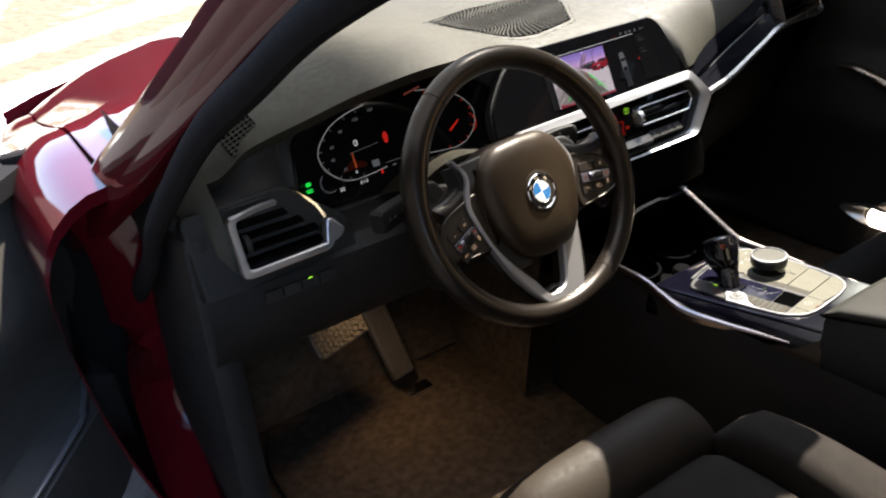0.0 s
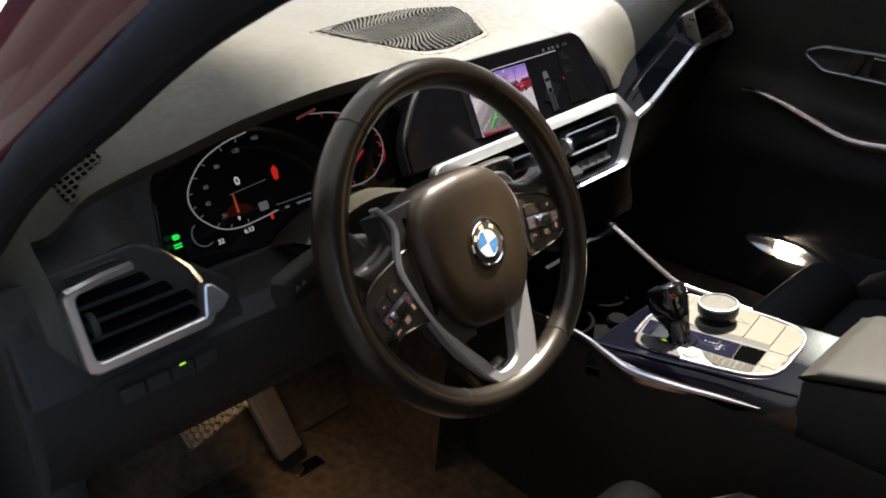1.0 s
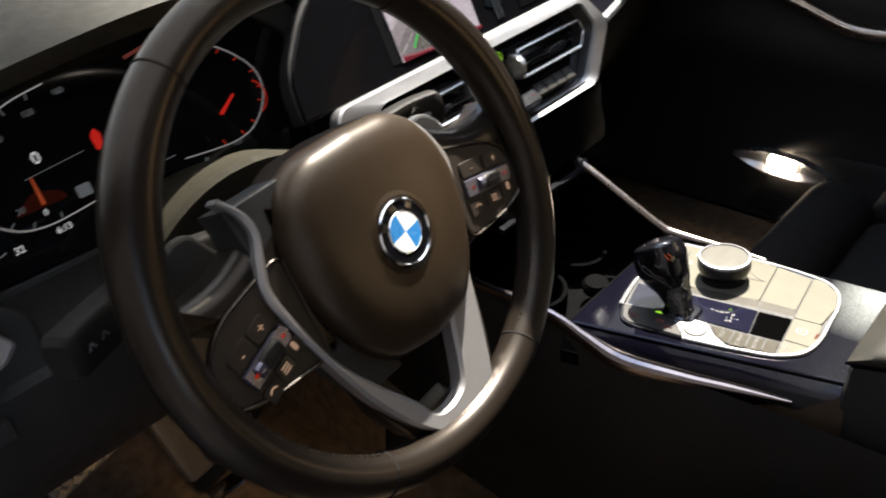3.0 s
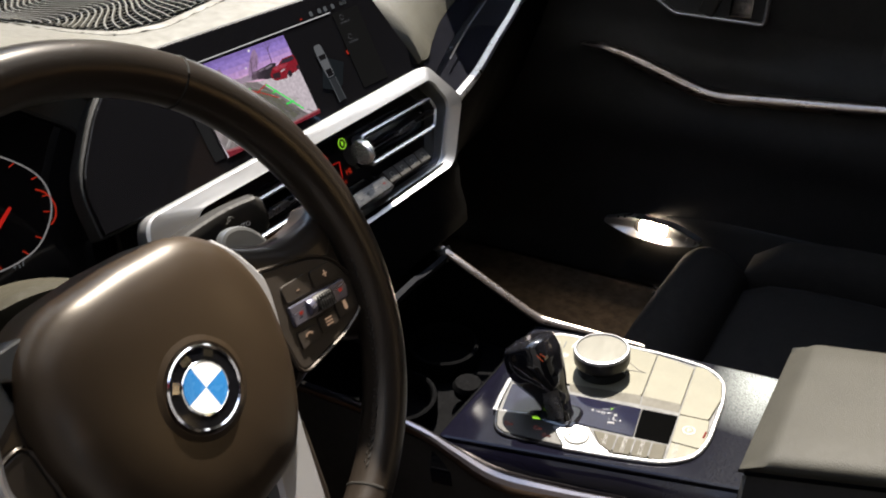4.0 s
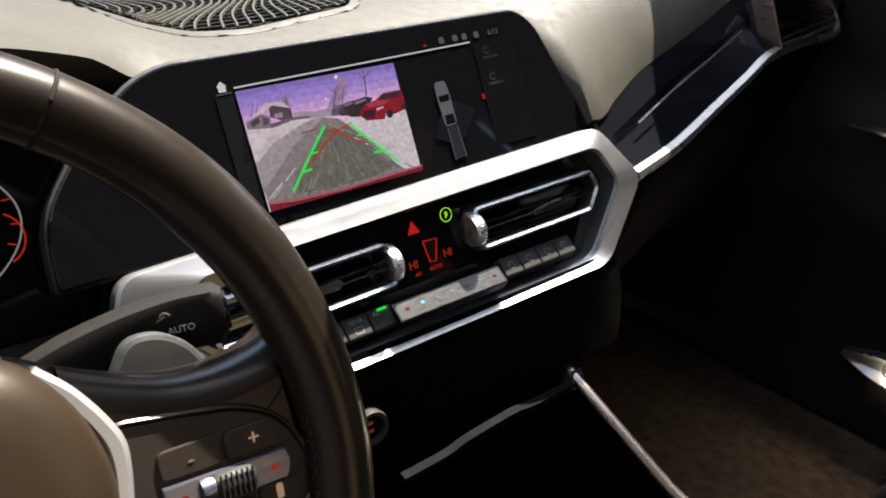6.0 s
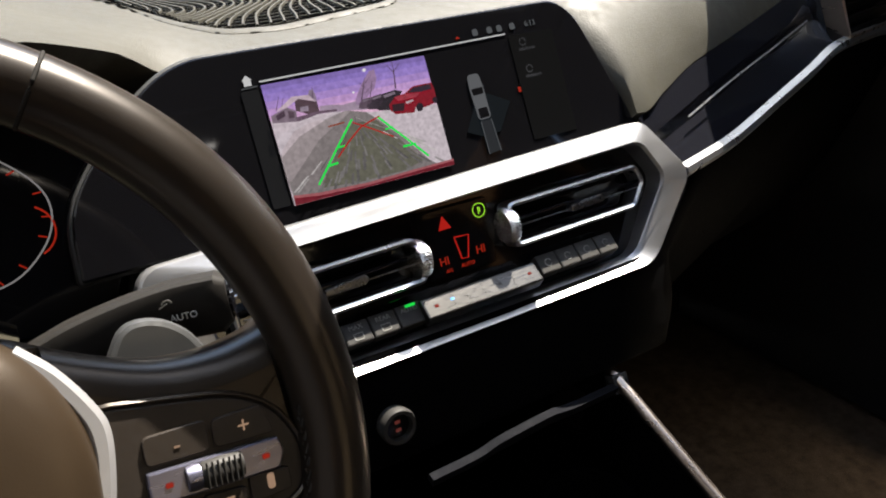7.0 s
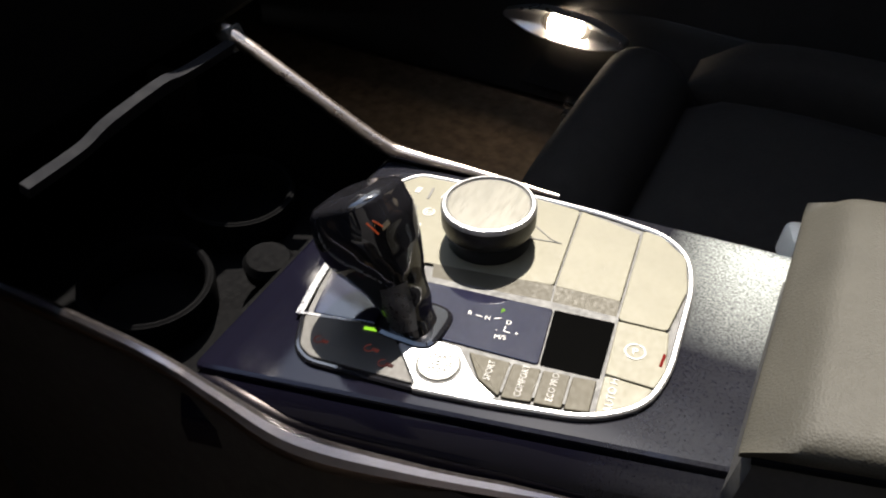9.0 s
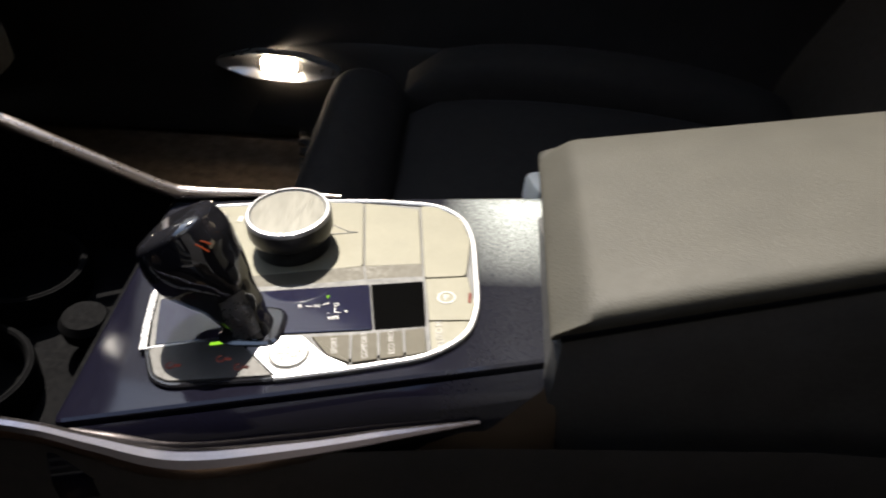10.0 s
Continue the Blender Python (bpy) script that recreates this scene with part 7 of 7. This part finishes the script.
ps = seat("passenger_seat", 0.42, 0.00, "dark cloth and leatherette front passenger seat in shade", 0.0, 0.62, FELT)
part("seat_rail", block(bmesh.new(), (0.016, 0.10, 0.125), pose(0.590, -0.01, 0.3225), 0.004), MATTE, ps)
for i in range(3):
    part("seat_switch", block(bmesh.new(), (0.012, 0.022, 0.007), pose(0.588, 0.030, 0.392 - 0.017 * i, 20, 0, 10), 0.003), CHROME, ps)

# ---- passenger door ----
pd_ = thing("passenger_door", (0.80, 0.1, 0.30), "closed black passenger door panel with slim silver trim", "car door")


def door_x(y, z):
    return 0.768 - 0.16 * (y - 0.05) * (0.6 if y > 0.05 else 0.25) + 0.05 * max(0.0, (0.55 - z)) - 0.02 * math.exp(-((z - 0.62) / 0.05) ** 2)


rows = []
for j in range(27):
    z = 0.27 + 0.71 * j / 26
    rows.append([(door_x(y, z) + (0.035 if z > 0.735 + 0.10 * max(0, y - 0.05) else 0.0) * min(1, max(0, (z - 0.70) / 0.05)), y, z) for y in [0.62 - 0.055 * i for i in range(26)]])
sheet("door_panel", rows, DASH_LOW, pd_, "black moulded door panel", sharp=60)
tr = curve([(0.752, 0.272, 0.735), (0.752, 0.225, 0.733), (0.752, 0.165, 0.717), (0.752, 0.108, 0.700), (0.752, 0.055, 0.685), (0.752, 0.015, 0.682), (0.754, -0.05, 0.688), (0.758, -0.20, 0.702), (0.765, -0.45, 0.73)], 6)
part("door_trim", sweep(bmesh.new(), tr, [(0.012 * a, 0.0115 * c) for a, c in oval(1, 1, 14)], (0, 0, 1), [(1, 0.25 + 0.75 * min(1, i / 12)) for i in range(len(tr))]), DULL, pd_, "slim satin silver door trim")
dh = basis((0.752, 0.072, 0.834), (0, -1, 0), (0, 0, 1))
ho = rpoly([(-0.085, -0.004), (-0.045, -0.028), (0.10, -0.028), (0.10, 0.030), (-0.055, 0.022), (-0.088, 0.008)], 0.008, 3)
h_ = part("door_handle", band(bmesh.new(), ho, inset(ho, 0.005), dh, -0.006, 0.008, 0.002), SILVER, pd_, "silver-framed inner door handle")
part("handle_cup", slab(bmesh.new(), inset(ho, 0.004), dh, -0.012, -0.004), MATTE, h_)
part("handle_lever", block(bmesh.new(), (0.026, 0.046, 0.008), dh @ pose(0.012, 0, 0.002, 0, 0, -18), 0.003), BUTTON, h_)
part("handle_lever", block(bmesh.new(), (0.035, 0.040, 0.008), dh @ pose(0.060, 0, 0.003), 0.003), CHROME, h_)
part("door_pocket", block(bmesh.new(), (0.06, 0.85, 0.16), pose(0.800, -0.1, 0.37), 0.02), DASH_LOW, pd_, "black door pocket")
lampm = basis((0.760, 0.106, 0.402), (0, -1, 0), (0.05, 0, 1))
lamp = thing("courtesy_lamp", (0.765, 0.110, 0.390), "small bright white courtesy lamp in the door", "lamp")
part("lens", slab(bmesh.new(), rpoly([(-0.026, -0.013), (0.026, -0.013), (0.026, 0.013), (-0.026, 0.013)], 0.010, 4), lampm, -0.006, 0.003, 0.003), G_LAMP, lamp, "glowing white lens")
dish_o = rpoly([(-0.090, -0.003), (-0.042, -0.020), (0.042, -0.020), (0.090, -0.003), (0.090, 0.003), (0.042, 0.020), (-0.042, 0.020), (-0.090, 0.003)], [0.004, 0.03, 0.03, 0.004, 0.004, 0.03, 0.03, 0.004], 4)
dish_i = rpoly([(-0.037, -0.005), (-0.031, -0.0135), (0.031, -0.0135), (0.037, -0.005), (0.037, 0.005), (0.031, 0.0135), (-0.031, 0.0135), (-0.037, 0.005)], 0.006, 4)
part("reflector", loops(bmesh.new(), [[lampm @ Vector((p.x, p.y, d_)) for p in q] for q, d_ in ((inset(dish_o, -0.003), -0.006), (inset(dish_o, -0.002), 0.012), (dish_o, 0.012), (dish_i, -0.001))], False, False), VENTM, lamp, "shallow satin reflector")

# ---- reading lamps in the roof ----
rl = thing("reading_lamp", (0.0, -0.44, 1.40), "pair of bright reading lamps in a dark roof console", "lamp")
part("console_cover", slab(bmesh.new(), rpoly([(-0.10, -0.07), (0.10, -0.07), (0.10, 0.07), (-0.10, 0.07)], 0.02, 4), pose(0.0, -0.45, 1.402, 180), 0.0, 0.022, 0.006), MATTE, rl)
for x in (-0.026, 0.026):
    part("lens", slab(bmesh.new(), rpoly([(-0.018, -0.006), (0.018, -0.006), (0.018, 0.006), (-0.018, 0.006)], 0.004, 3), pose(x, -0.45, 1.381, 180), 0.0, 0.003, 0.001), G_DOME, rl, "lit white lens")

# ---- driver's door, open ----
dd = thing("driver_door", (-0.87, 0.60, 0.28), "open driver's door with black panel and silver-edged pocket", "car door")
DM = Matrix.Translation((-0.900, 0.640, 0)) @ pose(0, 0, 0, 0, 0, -38)     # local -y runs along the open door, +x faces the cabin


def dpt(x, y, z):
    return DM @ Vector((x, y, z))


rows = []
for j in range(15):
    z = 0.27 + 0.58 * j / 14
    rows.append([dpt(0.0 + 0.03 * math.exp(-((z - 0.66) / 0.08) ** 2) + (0.03 if z < 0.45 else 0.0), 0.10 - 1.15 * i / 20, z) for i in range(21)])
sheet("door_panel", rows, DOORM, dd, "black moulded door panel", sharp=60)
rows = [[dpt(-0.09 - 0.02 * math.sin(math.pi * (z - 0.25) / 0.75), -1.08 * i / 10, z) for i in range(11)] for z in [0.25 + 0.06 * k for k in range(11)]]
sheet("door_skin", rows, PAINT, dd, "red outer door skin")
part("door_edge", loops(bmesh.new(), [[dpt(0.02, 0, 0.25), dpt(-0.10, 0, 0.25)], [dpt(0.02, 0, 0.85), dpt(-0.10, 0, 0.85)]], False, False, False), RUBBER, dd)
part("door_top", sweep(bmesh.new(), [dpt(-0.04, 0.0, 0.850), dpt(-0.04, -1.05, 0.870)], [(-0.06, -0.02), (-0.06, 0.01), (0.05, 0.012), (0.055, -0.02)], (0, 0, 1)), RUBBER, dd)
part("door_pocket", sweep(bmesh.new(), [dpt(0.02, -0.02, 0.405), dpt(0.035, -0.12, 0.405), dpt(0.038, -0.75, 0.405)], [(-0.055, -0.12), (-0.05, 0.055), (0.03, 0.060), (0.034, 0.045), (0.050, -0.12)], (0, 0, 1)), DOORM, dd, "grey door pocket with sunlight put into its paler colour")
part("pocket_trim", sweep(bmesh.new(), curve([dpt(0.03, -0.04, 0.470), dpt(0.062, -0.12, 0.470), dpt(0.074, -0.20, 0.468), dpt(0.074, -0.70, 0.466)], 5), [(0.006 * a, 0.004 * c) for a, c in oval(1, 1, 8)], (0, 0, 1)), SILVER, dd, "polished silver pocket edge")

# ---- pedals and mat ----
br = thing("brake_pedal", (-0.49, 0.42, 0.47), "ribbed rubber brake pedal", "pedal")
bmx = basis((-0.492, 0.410, 0.485), (0.96, 0.25, 0.0), (-0.12, 0.55, 0.82))
pad_ = part("pad", slab(bmesh.new(), rpoly([(-0.062, -0.030), (0.058, -0.030), (0.062, 0.030), (-0.060, 0.030)], 0.010, 4), bmx, -0.014, 0.002, 0.003), STEEL, br, "rubber pedal pad")
for i in range(11):
    for j in range(5):
        part("stud", block(bmesh.new(), (0.0085, 0.0085, 0.004), bmx @ pose(-0.052 + 0.0104 * i, -0.022 + 0.011 * j + (0.0055 if i % 2 else -0.002), 0.003, 0, 0, 45), 0.0012), STEEL, pad_)
part("arm", sweep(bmesh.new(), [(-0.47, 0.42, 0.50), (-0.455, 0.52, 0.60), (-0.45, 0.60, 0.72)], [(-0.01, -0.006), (0.01, -0.006), (0.01, 0.006), (-0.01, 0.006)], (0, 1, 0)), MATTE, br)
ac = thing("accelerator_pedal", (-0.345, 0.44, 0.28), "long black accelerator pedal", "pedal")
am_ = basis((-0.365, 0.49, 0.41), (0.97, 0.15, 0.0), (0.05, 0.55, 0.83))
part("pad", slab(bmesh.new(), rpoly([(-0.026, -0.125), (0.026, -0.125), (0.030, 0.125), (-0.030, 0.125)], 0.008, 3), am_, -0.012, 0.0, 0.004), STEEL, ac)
for i in range(5):
    part("ridge", block(bmesh.new(), (0.004, 0.22, 0.004), am_ @ pose(-0.018 + 0.009 * i, 0, 0.001), 0.001), STEEL, ac)
part("foot", block(bmesh.new(), (0.06, 0.03, 0.014), pose(-0.340, 0.405, 0.272), 0.004), CHROME, ac)
mt = part("floor_mat", slab(bmesh.new(), rpoly([(-0.68, -0.18), (-0.24, -0.18), (-0.24, 0.42), (-0.30, 0.52), (-0.62, 0.52), (-0.68, 0.40)], 0.05, 4), pose(0, 0, 0.2605), 0.0, 0.010, 0.004), CARPET, None)
tagged(mt, "brown-black tufted floor mat on the car floor", "mat")
kick = part("footwell_board", slab(bmesh.new(), [(-0.74, 0.0), (-0.12, 0.0), (-0.12, 0.36), (-0.74, 0.36)], basis((0, 0.50, 0.262), (1, 0, 0), (0, 0.62, 0.78)), 0.0, 0.010), CARPET, None)
tagged(kick, "sloping carpeted footwell board", "footwell", kind="structure")
tun = sheet("tunnel", [[(-0.135, y, 0.60) for y in (0.26, 0.5, 0.76)], [(-0.16, y, 0.45) for y in (0.26, 0.5, 0.76)], [(-0.18, y, 0.26) for y in (0.26, 0.5, 0.76)]], CARPET, None)
tagged(tun, "carpeted transmission tunnel side", "tunnel", kind="structure")
foot = new("footwell_light", bpy.data.lights.new("footwell_light", "AREA"))
foot.data.size, foot.data.energy, foot.data.color = 0.05, 0.036, (1.0, 0.66, 0.36)
foot.data.spread = radians(95)
foot.matrix_world = look((-0.45, 0.40, 0.64), (-0.42, 0.30, 0.26))

# ---- rear-view mirror and housing, out of view, whose shade falls across the seat ----
mir = thing("rear_view_mirror", (0.05, 0.12, 1.28), "black interior mirror hung from the windscreen", "mirror")
MM = basis((0.075, 0.035, 1.215), (0.985, -0.17, 0), (0, 0.10, 0.99))
mo = rpoly([(-0.105, -0.030), (0.105, -0.030), (0.110, 0.025), (0.095, 0.036), (-0.095, 0.036), (-0.110, 0.025)], 0.012, 4)
part("housing", slab(bmesh.new(), mo, MM, -0.030, 0.0, 0.004), MATTE, mir)
part("mirror_glass", slab(bmesh.new(), inset(mo, 0.004), MM, -0.001, 0.001), CHROME, mir)
part("stem", sweep(bmesh.new(), [MM @ Vector((0, 0.0, -0.03)), MM @ Vector((0, 0.05, -0.05)), MM @ Vector((0, 0.075, -0.06))], [(0.014 * a, 0.012 * q) for a, q in oval(1, 1, 12)], (1, 0, 0)), MATTE, mir)
# block made oversize so that its shadow covers the seat cushion
part("seat_shade_housing", block(bmesh.new(), (0.24, 0.28, 0.06), pose(0.105, 0.030, 1.262, -21), 0.02), MATTE, mir, "unseen black windscreen housing, enlarged to shade the driver's seat")
